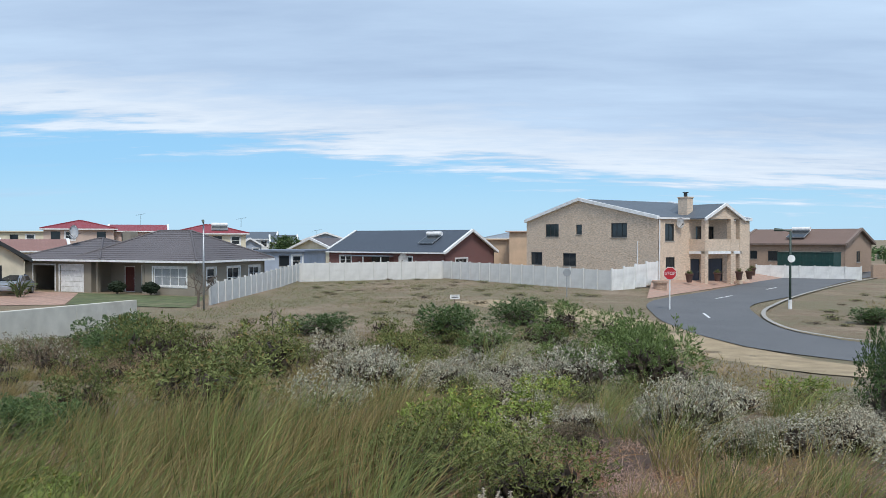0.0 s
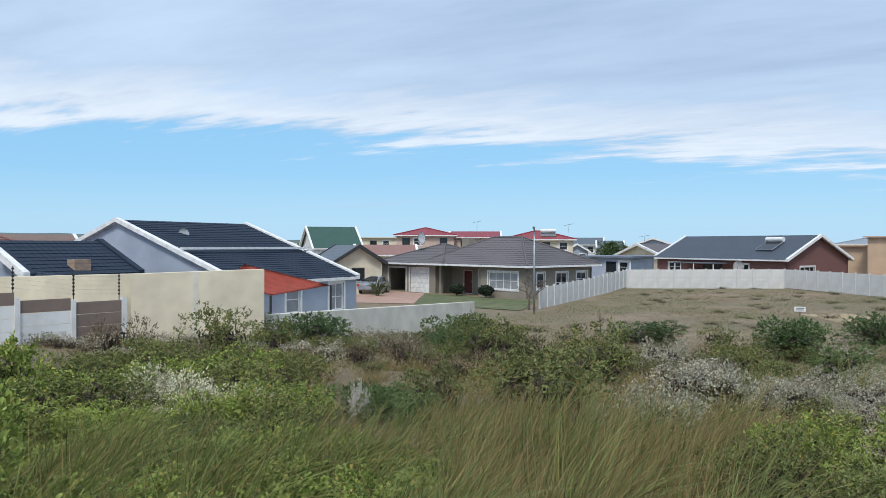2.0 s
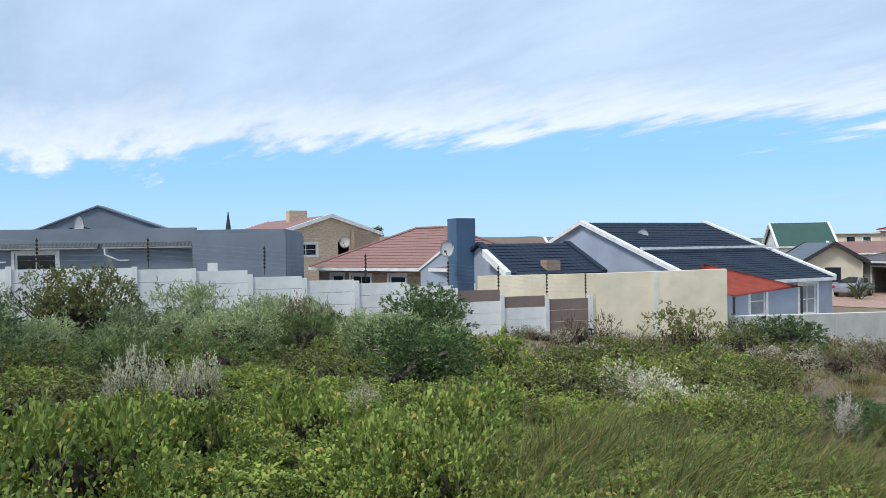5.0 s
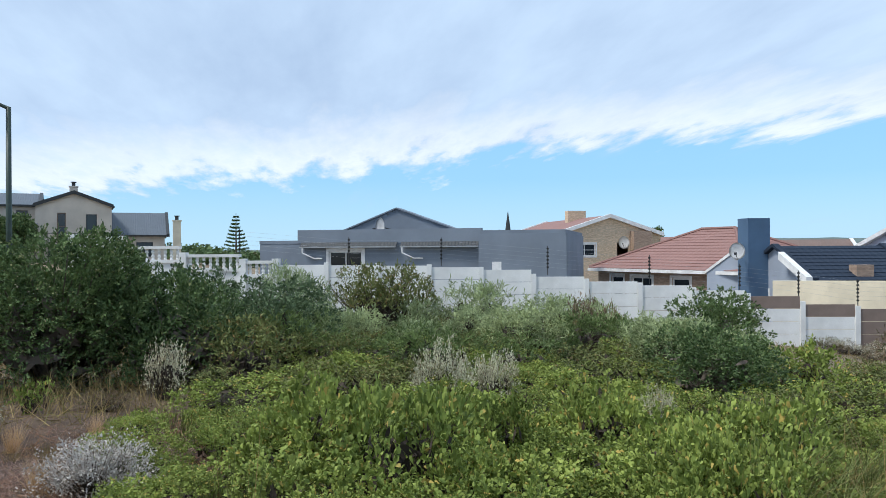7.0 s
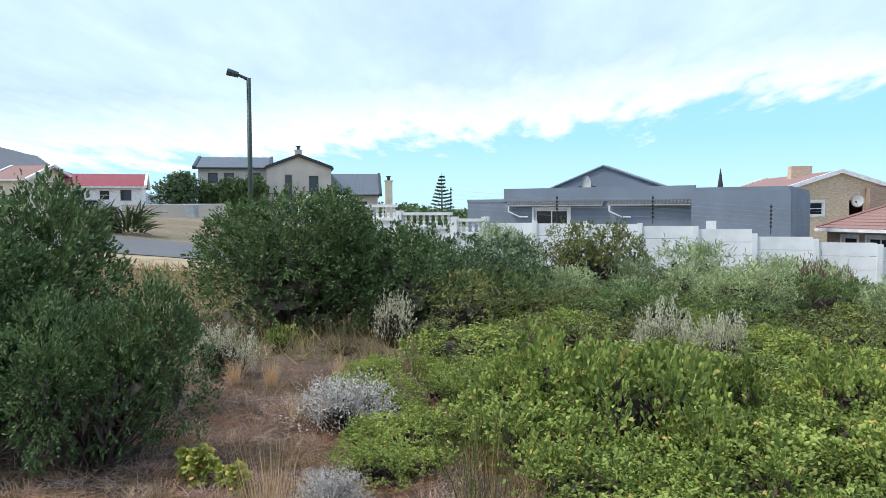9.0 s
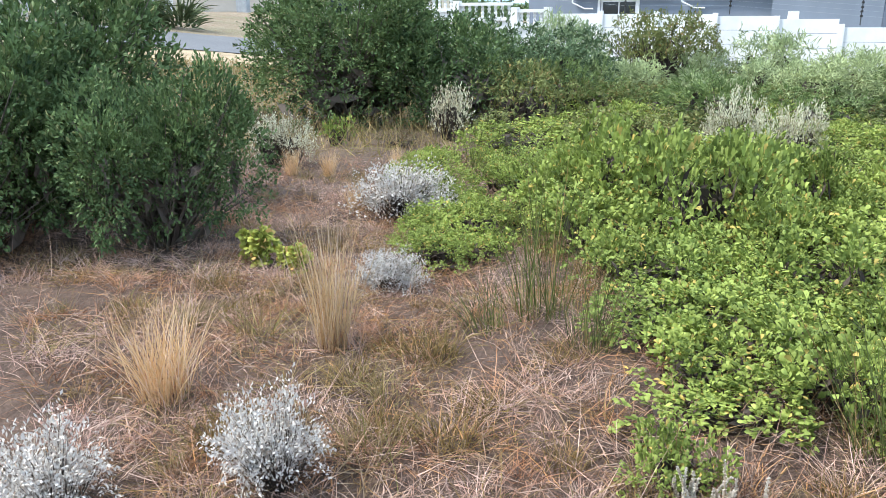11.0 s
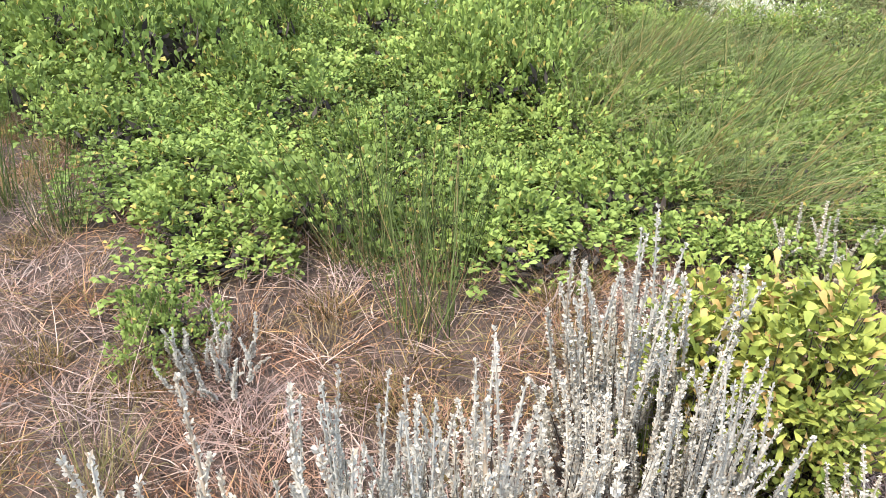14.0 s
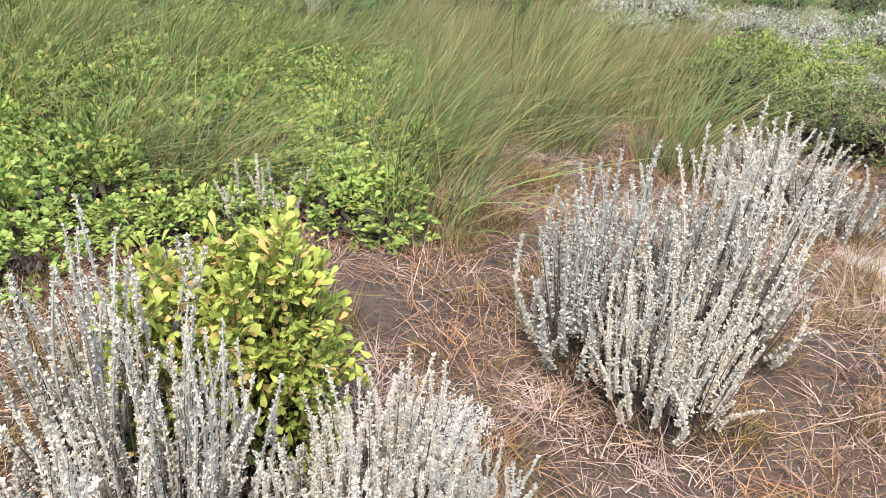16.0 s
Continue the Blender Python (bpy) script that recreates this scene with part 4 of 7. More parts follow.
far_house("pink two-storey house with red sheet roof", (-50.9, 98.4), (-43.4, 101.8), -2.5, 5.5, 8, PINKISH, ("hip", 1.1, ROOF_BRIGHTRED), wins=((0.1, 0), (0.3, 0), (0.75, 0)))
far_house("pink house with long red sheet roof", (-47.0, 109), (-40.2, 111.6), -2.5, 5.3, 9, PINKISH, ("gable_x", 0.95, ROOF_BRIGHTRED), wins=((0.2, 0),))
hh = far_house("cream two-storey house with red hipped roof", (-35.0, 99.7), (-26.2, 102.4), -2.5, 4.9, 8, CREAM, ("hip", 1.15, ROOF_BRIGHTRED), wins=((0.55, 0), (0.8, 0)))
solar(Matrix.Translation((-29.6, 102.2, 2.75)) @ pose(0, 0, 0, 14, 0, 17))
far_house("house with steep green sheet roof", (-60.2, 91.6), (-55.8, 96.6), -2.5, 3.6, 7, WHITE, ("gable_x", 3.1, ROOF_GREEN))
far_house("flat-roofed beige house with plain walls", (-65.8, 112.8), (-59.5, 116), -2.5, 5.2, 8, CREAM, ("flat", 0, CREAM), wins=((0.3, 0), (0.6, 0)))
far_house("bungalow with low red tiled roof", (-43.0, 74.1), (-37.6, 77.2), -2.5, 3.0, 7, CREAM, ("gable_x", 1.1, ROOF_RED))
far_house("cream gabled house with grey roof", (-33.6, 54.5), (-30.8, 57.2), -2.5, 2.6, 9, CREAM, ("gable_y", 1.45, ROOF_SLATE), trim=DARK_METAL, wins=((0.35, 0),))
far_house("cream gabled house with tiled roof and garage", (-21.5, 108.7), (-14.2, 101.8), -2.5, 2.65, 10, CREAM, ("gable_y", 1.6, ROOF_GREYTILE), wins=((0.3, 0), (0.65, 0)))
far_house("low flat-roofed pale grey outbuilding", (-19.7, 79.2), (-14.2, 78.2), -2.5, 2.85, 7, BLUEGREY, ("flat", 0, SLATE), wins=((0.55, 0), (0.8, 0)))
far_house("peach plastered house with low roof", (4.9, 101), (10.9, 98.6), -2.5, 4.0, 9, PEACH, ("flat", 0, PEACH))
far_house("peach stepped house block", (8.2, 97.2), (10.9, 96.2), -2.5, 5.0, 6, PEACH, ("flat", 0, PINKISH))
far_house("cream house with pale sheet-metal roof", (8.0, 150.5), (17.0, 150), -2.5, 4.4, 9, CREAM, ("hip", 1.0, GALV))
for k, (p, q, H, wmat, rmat) in enumerate((((-37, 140), (-31, 141), 4.2, WHITE, ROOF_SLATE), ((-34, 128), (-30.5, 129), 3.0, BLUEGREY, ROOF_SLATE), ((-30.5, 137), (-26.5, 138), 3.6, WHITE, ROOF_SLATE), ((-24, 133), (-17, 134), 4.0, BLUEGREY, ROOF_SLATE), ((-96, 88), (-86, 95), 4.4, WHITE, ROOF_SLATE), ((-78, 96), (-71, 102), 4.2, CREAM, ROOF_SLATE))):
    far_house("small pale house with slate-grey gable roof", p, q, -2.5, H, 7, wmat, ("gable_y" if k % 2 else "gable_x", 1.3, rmat), wins=((0.15, 0), (0.6, 0)))
far_house("low white house with red roof", (-79.2, -44.0), (-82.2, -36.0), 1.3, 3.1, 8, WHITE, ("gable_x", 1.5, ROOF_BRIGHTRED), wins=((0.2, 0), (0.5, 0), (0.75, 0)))
far_house("tall beige plastered building", (-30.5, -33.0), (-37.3, -24.8), -0.8, 9.5, 10, BEIGE, ("flat", 0, BEIGE), wins=((0.65, 0), (0.65, 1)))
far_house("cream house with terracotta tiled roof", (-76.0, -49.0), (-75.6, -45.0), 1.0, 4.0, 8, CREAM, ("gable_x", 1.6, ROOF_RED))
far_house("small white gabled house with brown roof", (-88.0, 9.4), (-87.6, 13.6), -0.9, 4.0, 8, WHITE, ("gable_y", 1.6, ROOF_BROWN))
far_house("long low house with red tiled roof", (-86, 44), (-82, 52), -1.8, 4.0, 8, CREAM, ("gable_x", 1.0, ROOF_RED))
far_house("low house with brown roof", (-62, 44), (-58, 50), -2.0, 3.6, 8, CREAM, ("gable_x", 0.9, ROOF_BROWN))


# ---- paving, boundary walls, street things ----
patch("driveway", [(-33.9, 61.6), (-27.6, 58.9), (-23.5, 48.5), (-31.5, 47.0)], PAVER, "pink clay brick driveway in front of the garage")
patch("lawn", [(-27.6, 58.9), (-16.6, 54.6), (-14.9, 46.2), (-23.4, 48.6)], LAWN, "short green lawn in front of the bungalow", 0.035)
patch("driveway_2", [(14.0, 53.5), (42.0, 90.0), (33.0, 84.5), (17.6, 65.6)], PAVER, "pink clay brick forecourt beside the road", 0.035, rise=0.6)
ribbon("kerb", [(24, 27.6), (17.4, 30.2), (15.7, 33.6), (15.8, 37.1), (17.1, 41.7), (19.7, 46.8), (26.0, 56.5), (37.2, 71.5), (50, 86.6)], [0.22] * 9, KERB, "pale concrete kerb along the road bend", 0.12, category="kerb", step=0.8)
ribbon("verge", [(2.0, 52), (6.5, 44), (9.6, 36), (10.2, 30), (13.0, 21), (24, 11)], [3.0, 5.0, 3.2, 3.0, 3.4, 4.0], VERGE, "bare sandy verge with dry grass beside the road", 0.02, category="verge")
ribbon("verge_2", [(-17.5, -29), (-24.0, -17), (-26.0, -10.5), (-28.5, -6)], [3.5, 4.5, 4.5, 2], VERGE, "pale sandy road verge with dry grass", 0.02, category="verge")


def road_line(x, y, yaw, length):
    bm = bmesh.new()
    box(bm, -length / 2, -0.06, 0, length / 2, 0.06, 0.012)
    ob = part("road_marking", bm, SIGN_WHITE, None, m=pose(x, y, lie(x, y) + 0.055, 0, 0, yaw))
    tagged(ob, "worn white painted road line", "road marking", "road lines", "structure")


road_line(19.6, 54.4, 52, 3.4)
road_line(14.0, 41.5, 78, 2.6)
road_line(27.0, 64.0, 54, 3.4)


def mesh_box(name, x0, y0, z0, x1, y1, z1, material, grooves=0):
    bm = bmesh.new()
    if grooves:
        h = (z1 - z0) / grooves
        for k in range(grooves):
            box(bm, x0, y0, z0 + k * h + 0.006, x1, y1, z0 + (k + 1) * h - 0.006)
        box(bm, x0, y0 + 0.012, z0, x1, y1 - 0.012, z1)
    else:
        box(bm, x0, y0, z0, x1, y1, z1)
    bmesh.ops.recalc_face_normals(bm, faces=bm.faces)
    me = bpy.data.meshes.new(name)
    bm.to_mesh(me)
    bm.free()
    me.materials.append(material)
    return me


def slab_fence(label, a, b, top_at, height, bay=1.5, rows=5, material=None, split=True, brown=()):
    """Precast concrete wall: posts, and slabs between them, stepping with the tops given along its length."""
    material = material or CONCRETE_WHITE
    a, b = Vector(a), Vector(b)
    L = (b - a).length
    n = max(1, round(L / bay))
    bay = L / n
    yaw = math.degrees(math.atan2(b.y - a.y, b.x - a.x))
    t = thing("precast_wall", label, "boundary wall", pose(a.x, a.y, 0, 0, 0, yaw), "precast boundary walls")
    h = height / rows
    post = mesh_box("post", -0.07, -0.07, 0, 0.07, 0.07, height + 0.08, material)
    slab = mesh_box("slab", 0.072, -0.025, 0.006, bay - 0.072, 0.025, h - 0.006, material) if split else mesh_box("slab", 0.072, -0.025, 0, bay - 0.072, 0.025, height, material, rows)
    dark = mesh_box("slab", 0.072, -0.025, 0.006, bay - 0.072, 0.025, h - 0.006, BROWN_PANEL)
    for k in range(n + 1):
        z = top_at((min(k, n - 1) + 0.5) / n) - height
        o = new("post", post)
        o.parent, o.matrix_basis = t, pose(k * bay, 0, z)
        if k == n:
            break
        for r in range(rows if split else 1):
            o = new("slab", dark if (k, r) in brown else slab)
            o.parent, o.matrix_basis = t, pose(k * bay, 0, z + r * h, 0, 0, random.uniform(-0.15, 0.15))
    return t


def ramp(*stops):
    def f(u):
        for (u0, v0), (u1, v1) in zip(stops, stops[1:]):
            if u <= u1:
                return v0 + (v1 - v0) * (u - u0) / (u1 - u0)
        return stops[-1][1]
    return f


PLOT = "pale grey precast concrete wall round the vacant plot"
slab_fence(PLOT, (-14.41, 48.42), (-13.79, 74.35), ramp((0, -1.17), (0.5, -1.04), (1, -0.74)), 1.6, split=False, material=CONCRETE_GREY)
slab_fence(PLOT, (-13.79, 74.4), (-0.12, 80.76), ramp((0, -0.71), (1, -0.68)), 1.9, split=False, material=CONCRETE_GREY)
slab_fence(PLOT, (-0.1, 80.7), (13.45, 62.23), ramp((0, -0.68), (0.5, -0.74), (1, -0.92)), 1.75, split=False, material=CONCRETE_GREY)
slab_fence("low pale precast concrete wall beside the brick house", (13.5, 62.23), (18.2, 66.2), ramp((0, -0.9), (1, -0.25)), 1.9, split=False)
slab_fence("white precast concrete garden wall behind the shrubs", (-23.85, 0.55), (-18.75, 18.5), ramp((0, 1.24), (0.2, 1.2), (0.36, 1.1), (0.43, 0.92), (0.5, 0.75), (0.58, 0.66), (0.7, 0.45), (0.82, 0.2), (0.9, -0.06), (1, -0.15)), 1.85,
           brown=((9, 4), (10, 4), (11, 0), (11, 1), (11, 2), (11, 3), (11, 4)))
slab_fence("pale concrete slab wall beside the road", (33.4, 83.0), (42.0, 78.2), ramp((0, -1.15), (1, -1.2)), 1.3, split=False)


def balustrade_fence():
    """White wall with a row of turned balusters on top, in three stepped bays."""
    a, d = Vector((-25.55, -5.55)), Vector((0.273, 0.962))
    yaw = math.degrees(math.atan2(d.y, d.x))
    t = thing("balustrade_wall", "white precast wall with turned balusters on top", "boundary wall", pose(a.x, a.y, 0, 0, 0, yaw))
    bm = bmesh.new()
    lathe(bm, [(0.05, 0), (0.05, 0.03), (0.035, 0.05), (0.06, 0.11), (0.03, 0.17), (0.06, 0.23), (0.035, 0.28), (0.05, 0.3), (0.05, 0.33)], 8)
    me = bpy.data.meshes.new("baluster")
    bm.to_mesh(me)
    bm.free()
    me.materials.append(BALUSTRADE_WHITE)
    x = 0.0
    for w, top in ((1.75, 2.14), (1.75, 1.82), (1.85, 1.56), (1.0, 1.36)):
        for zz, hh, nm in ((top - 0.09, 0.09, "coping"), (top - 0.52, 0.1, "rail")):
            part(nm, bm_box(x + 0.1, -0.1, zz, x + w - 0.1, 0.1, zz + hh), BALUSTRADE_WHITE, t)
        part("wall_panel", bm_box(x + 0.1, -0.05, -1.3, x + w - 0.1, 0.05, top - 0.523), BALUSTRADE_WHITE, t)
        part("pillar", bm_box(x - 0.1, -0.13, -1.3, x + 0.098, 0.13, top + 0.06), BALUSTRADE_WHITE, t)
        n = int((w - 0.3) / 0.2)
        for k in range(n + 1):
            o = new("baluster", me)
            o.parent, o.matrix_basis = t, pose(x + 0.2 + k * (w - 0.4) / n, 0, top - 0.42)
        x += w
    part("pillar", bm_box(x - 0.1, -0.13, -1.3, x + 0.098, 0.13, 1.42), BALUSTRADE_WHITE, t)


def bm_box(*c):
    bm = bmesh.new()
    box(bm, *c)
    return bm


balustrade_fence()


def plain_wall(label, a, b, z0, top_a, top_b, thick, material, name="boundary_wall", coping=None, steps=1):
    a, b = Vector(a), Vector(b)
    L = (b - a).length
    t = thing(name, label, "boundary wall", pose(a.x, a.y, 0, 0, 0, math.degrees(math.atan2(b.y - a.y, b.x - a.x))))
    for k in range(steps):
        u0, u1 = k / steps, (k + 1) / steps
        bm = bmesh.new()
        za, zb = top_a + (top_b - top_a) * u0, top_a + (top_b - top_a) * u1
        prism(bm, [(L * u0, 0, z0), (L * u1 - 0.01, 0, z0), (L * u1 - 0.01, 0, zb), (L * u0, 0, za)], (0, thick, 0))
        bmesh.ops.bevel(bm, geom=bm.edges[:], offset=0.012, segments=1, affect="EDGES")
        part("wall_section", bm, material, t)
    if coping:
        bm = bmesh.new()
        prism(bm, [(0, -0.04, top_a + 0.002), (L, -0.04, top_b + 0.002), (L, -0.04, top_b + 0.07), (0, -0.04, top_a + 0.07)], (0, thick + 0.08, 0))
        part("coping", bm, coping, t)
    return t


w = plain_wall("tall cream plastered garden wall with a grey repair strip", (-18.68, 18.72), (-15.65, 21.5), -2.6, 0.68, 0.80, 0.22, CREAM)
part("repair_strip", bm_box(1.85, -0.012, -2.3, 2.02, 0.0, 0.70), GREY_WALL, w)
plain_wall("cream plastered yard wall", (-24.3, 17.9), (-18.75, 18.95), -2.4, 0.50, 0.68, 0.22, CREAM)
plain_wall("low weathered grey garden wall beside the scrub", (-16.0, 22.3), (-14.6, 37.6), -2.9, -0.78, -1.32, 0.22, GREY_WALL, steps=3)
plain_wall("beige street wall with a low coping", (-63.5, -29.5), (-66.6, -21.4), 0.2, 2.2, 2.25, 0.3, BEIGE, coping=WHITE)
plain_wall("low face-brick wall beside the road", (44.5, 80.5), (58.0, 88.0), -3.2, -1.05, -0.9, 0.3, BRICK_BROWN)
plain_wall("small pale stone wall at the road side", (22.5, 37.5), (27.5, 41.0), -3.2, -1.9, -1.7, 0.35, BRICK_YELLOW)

# electric fence rods on the precast wall
def fence_rod(x, y, z):
    t = thing("fence_rod", "black electric fence rod with insulators", "fence rod", pose(x, y, z), "electric fence rods")
    bm = bmesh.new()
    tube(bm, (0, 0, 0), (0, 0, 0.85), 0.014, n=5)
    part("rod", bm, DARK_METAL, t)
    for k in range(6):
        bm = bmesh.new()
        tube(bm, (0, 0, 0.2 + k * 0.11), (0, 0, 0.25 + k * 0.11), 0.035, n=6)
        part("insulator", bm, RUBBER, t)


for u, z in ((-0.06, 1.5), (0.12, 1.2), (0.27, 1.18), (0.44, 0.9), (0.60, 0.62), (0.74, 0.35), (0.83, 0.15), (0.92, -0.1), (0.995, -0.15)):
    fence_rod(-23.85 + 5.1 * u - 0.06, 0.55 + 17.95 * u, z)
t = thing("fence_wires", "thin wires of the electric fence on the wall", "fence wire", pose(0, 0, 0))
for k in range(5):
    cu = bpy.data.curves.new("wire", "CURVE")
    cu.dimensions, cu.bevel_depth = "3D", 0.0018
    sp = cu.splines.new("POLY")
    stops = ((-0.06, 1.5), (0.12, 1.2), (0.27, 1.18), (0.44, 0.9), (0.60, 0.62), (0.74, 0.35), (0.83, 0.15), (0.92, -0.1), (0.995, -0.15))
    sp.points.add(len(stops) - 1)
    for p, (u, z) in zip(sp.points, stops):
        p.co = (-23.85 + 5.1 * u - 0.06, 0.55 + 17.95 * u, z + 0.23 + k * 0.13, 1)
    cu.materials.append(GALV)
    o = new("wire", cu)
    o.parent = t


# street lamps, signs
def street_lamp(x, y, top, arm, r, material, label, base=None):
    z0 = lie(x, y) if base is None else base
    t = thing("street_lamp", label, "street lamp", pose(x, y, z0), "street lamps")
    h = top - z0
    bm = bmesh.new()
    tube(bm, (0, 0, -0.1), (0, 0, h), r, r * 0.75, 10)
    part("pole", bm, material, t, smooth=True)
    ax, ay, rise = arm
    bm = bmesh.new()
    tube(bm, (0, 0, h - 0.04), (ax * 0.6, ay * 0.6, h + rise * 0.6), r * 0.6, r * 0.5, 8)
    part("arm", bm, material, t)
    bm = bmesh.new()
    tube(bm, (ax * 0.55, ay * 0.55, h + rise * 0.55), (ax * 1.15, ay * 1.15, h + rise * 1.1), r * 1.0, r * 1.3, 8)
    part("lamp_head", bm, GREEN_METAL, t)
    return t


street_lamp(-22.91, -6.53, 5.6, (0.14, -0.52, 0.16), 0.085, GREEN_METAL, "grey-green steel street lamp behind the shrubs")
street_lamp(-13.95, 45.7, 2.55, (0.05, -0.25, 0.1), 0.065, GALV, "pale steel lamp post at the end of the plot wall")
lp = street_lamp(20.36, 45.82, 2.1, (-0.75, 0.2, 0.05), 0.075, GREEN_METAL, "dark green steel lamp post with white base on the kerb")
part("base_sleeve", (lambda b: (tube(b, (0, 0, 0), (0, 0, 0.55), 0.11, n=10), b)[1])(bmesh.new()), WHITE, lp)
bm = bmesh.new()
tube(bm, (0.02, -0.11, 2.95), (0.02, -0.08, 2.95), 0.22, n=16)
part("round_plate", bm, SIGN_WHITE, lp)


def stop_sign():
    t = thing("stop_sign", "red octagonal stop sign on a white post", "traffic sign", pose(13.12, 45.1, lie(13.12, 45.1), 0, 0, 0))
    zc = -0.38 - lie(13.12, 45.1)
    bm = bmesh.new()
    tube(bm, (0, 0.03, -0.1), (0, 0.03, zc + 0.3), 0.04, n=8)
    part("post", bm, SIGN_WHITE, t)
    for r, y0, mt, nm in ((0.40, 0.0, SIGN_WHITE, "border_plate"), (0.365, -0.012, SIGN_RED, "red_plate")):
        bm = bmesh.new()
        prism(bm, [(r * math.cos(math.pi / 8 + k * math.pi / 4), y0 - 0.01, zc + r * math.sin(math.pi / 8 + k * math.pi / 4)) for k in range(8)], (0, 0.02, 0))
        part(nm, bm, mt, t)
    cu = bpy.data.curves.new("lettering", "FONT")
    cu.body, cu.size, cu.align_x, cu.align_y, cu.extrude = "STOP", 0.255, "CENTER", "CENTER", 0.003
    tmp = new("lettering", cu)
    dg = bpy.context.evaluated_depsgraph_get()
    me = bpy.data.meshes.new_from_object(tmp.evaluated_get(dg))
    bpy.data.objects.remove(tmp)
    me.materials.clear()
    me.materials.append(SIGN_WHITE)
    o = new("lettering", me)
    o.parent, o.matrix_basis = t, pose(0, -0.028, zc, 90)


stop_sign()


def post_sign(x, y, zc, r, label):
    z0 = lie(x, y)
    t = thing("traffic_sign", label, "traffic sign", pose(x, y, z0))
    bm = bmesh.new()
    tube(bm, (0, 0, -0.1), (0, 0, zc - z0 + r), 0.035, n=8)
    part("post", bm, GALV, t)
    bm = bmesh.new()
    tube(bm, (0, -0.06, zc - z0), (0, -0.04, zc - z0), r, n=16)
    part("plate", bm, GALV, t)


post_sign(8.75, 55.0, -0.75, 0.28, "grey back of a round traffic sign on a post")
t = thing("plot_sign", "small white sign board on a stake in the plot", "sign board", pose(0.78, 48.9, lie(0.78, 48.9), 0, 0, 8))
part("board", bm_box(-0.3, -0.02, 0.35, 0.3, 0.02, 0.62), SIGN_WHITE, t)
part("stake", bm_box(-0.03, 0.021, -0.1, 0.03, 0.06, 0.6), PLANK, t)
for k in range(2):
    part("text_bar", bm_box(-0.22, -0.024, 0.42 + k * 0.1, 0.22, -0.0205, 0.46 + k * 0.1), DARK_METAL, t)

# shade sail and posts
t = thing("shade_sail", "terracotta shade cloth over the carport beside the cream wall", "shade sail", pose(0, 0, 0))
bm = bmesh.new()
A, B, C, D4 = Vector((-19.6, 25.4, 0.83)), Vector((-17.6, 28.6, -0.12)), Vector((-16.9, 23.5, -0.24)), Vector((-19.0, 23.6, 0.25))
grid = []
for i in range(9):
    row = []
    for j in range(9):
        u, v = i / 8, j / 8
        p = A * (1 - u) * (1 - v) + B * u * (1 - v) + C * u * v + D4 * (1 - u) * v
        p = p + Vector((0, 0, -0.12 * math.sin(math.pi * u) * math.sin(math.pi * v)))
        row.append(bm.verts.new(p))
    grid.append(row)
for i in range(8):
    for j in range(8):
        bm.faces.new((grid[i][j], grid[i + 1][j], grid[i + 1][j + 1], grid[i][j + 1]))
bmesh.ops.solidify(bm, geom=bm.faces[:], thickness=0.01)
part("cloth", bm, SAIL_RED, t, smooth=True)
for p in (B, C):
    bm = bmesh.new()
    tube(bm, (p.x, p.y, -2.4), p, 0.045, n=8)
    part("post", bm, DARK_METAL, t)

# dishes, aerials
sat_dish(pose(-35.9, 5.5, 2.75, 0, 0, 22), 0.42)
sat_dish(pose(-27.9, 18.9, 1.55, 0, 0, 42), 0.32)
sat_dish(pose(-55.6, 27.3, 2.2, 0, 0, 48), 0.45)
sat_dish(pose(-27.4, 30.5, 2.1, 0, 0, 30), 0.3)
sat_dish(pose(-4.6, 88.7, -0.7, 0, 0, -10), 0.6)
sat_dish(pose(-29.9, 63.3, 2.15, 0, 0, -25), 0.55)
sat_dish(pose(20.5, 67.6, 3.0, 0, 0, 20), 0.42)


def aerial(x, y, z, h=1.5):
    t = thing("tv_aerial", "thin metal television aerial on a roof", "aerial", pose(x, y, z), "television aerials")
    bm = bmesh.new()
    tube(bm, (0, 0, 0), (0, 0, h), 0.02, n=5)
    part("mast", bm, DARK_METAL, t)
    bm = bmesh.new()
    tube(bm, (-0.7, 0, h), (0.7, 0, h + 0.25), 0.015, n=5)
    for k in range(6):
        c = -0.6 + k * 0.24
        tube(bm, (c, -0.3, h + 0.1 + 0.17 * c), (c, 0.3, h + 0.1 + 0.17 * c), 0.01, n=4)
    part("elements", bm, DARK_METAL, t)


aerial(-44.3, 113.0, 3.6)
aerial(-17.4, 106.0, 1.7, 1.0)
aerial(-27.5, 105.0, 3.3, 1.0)


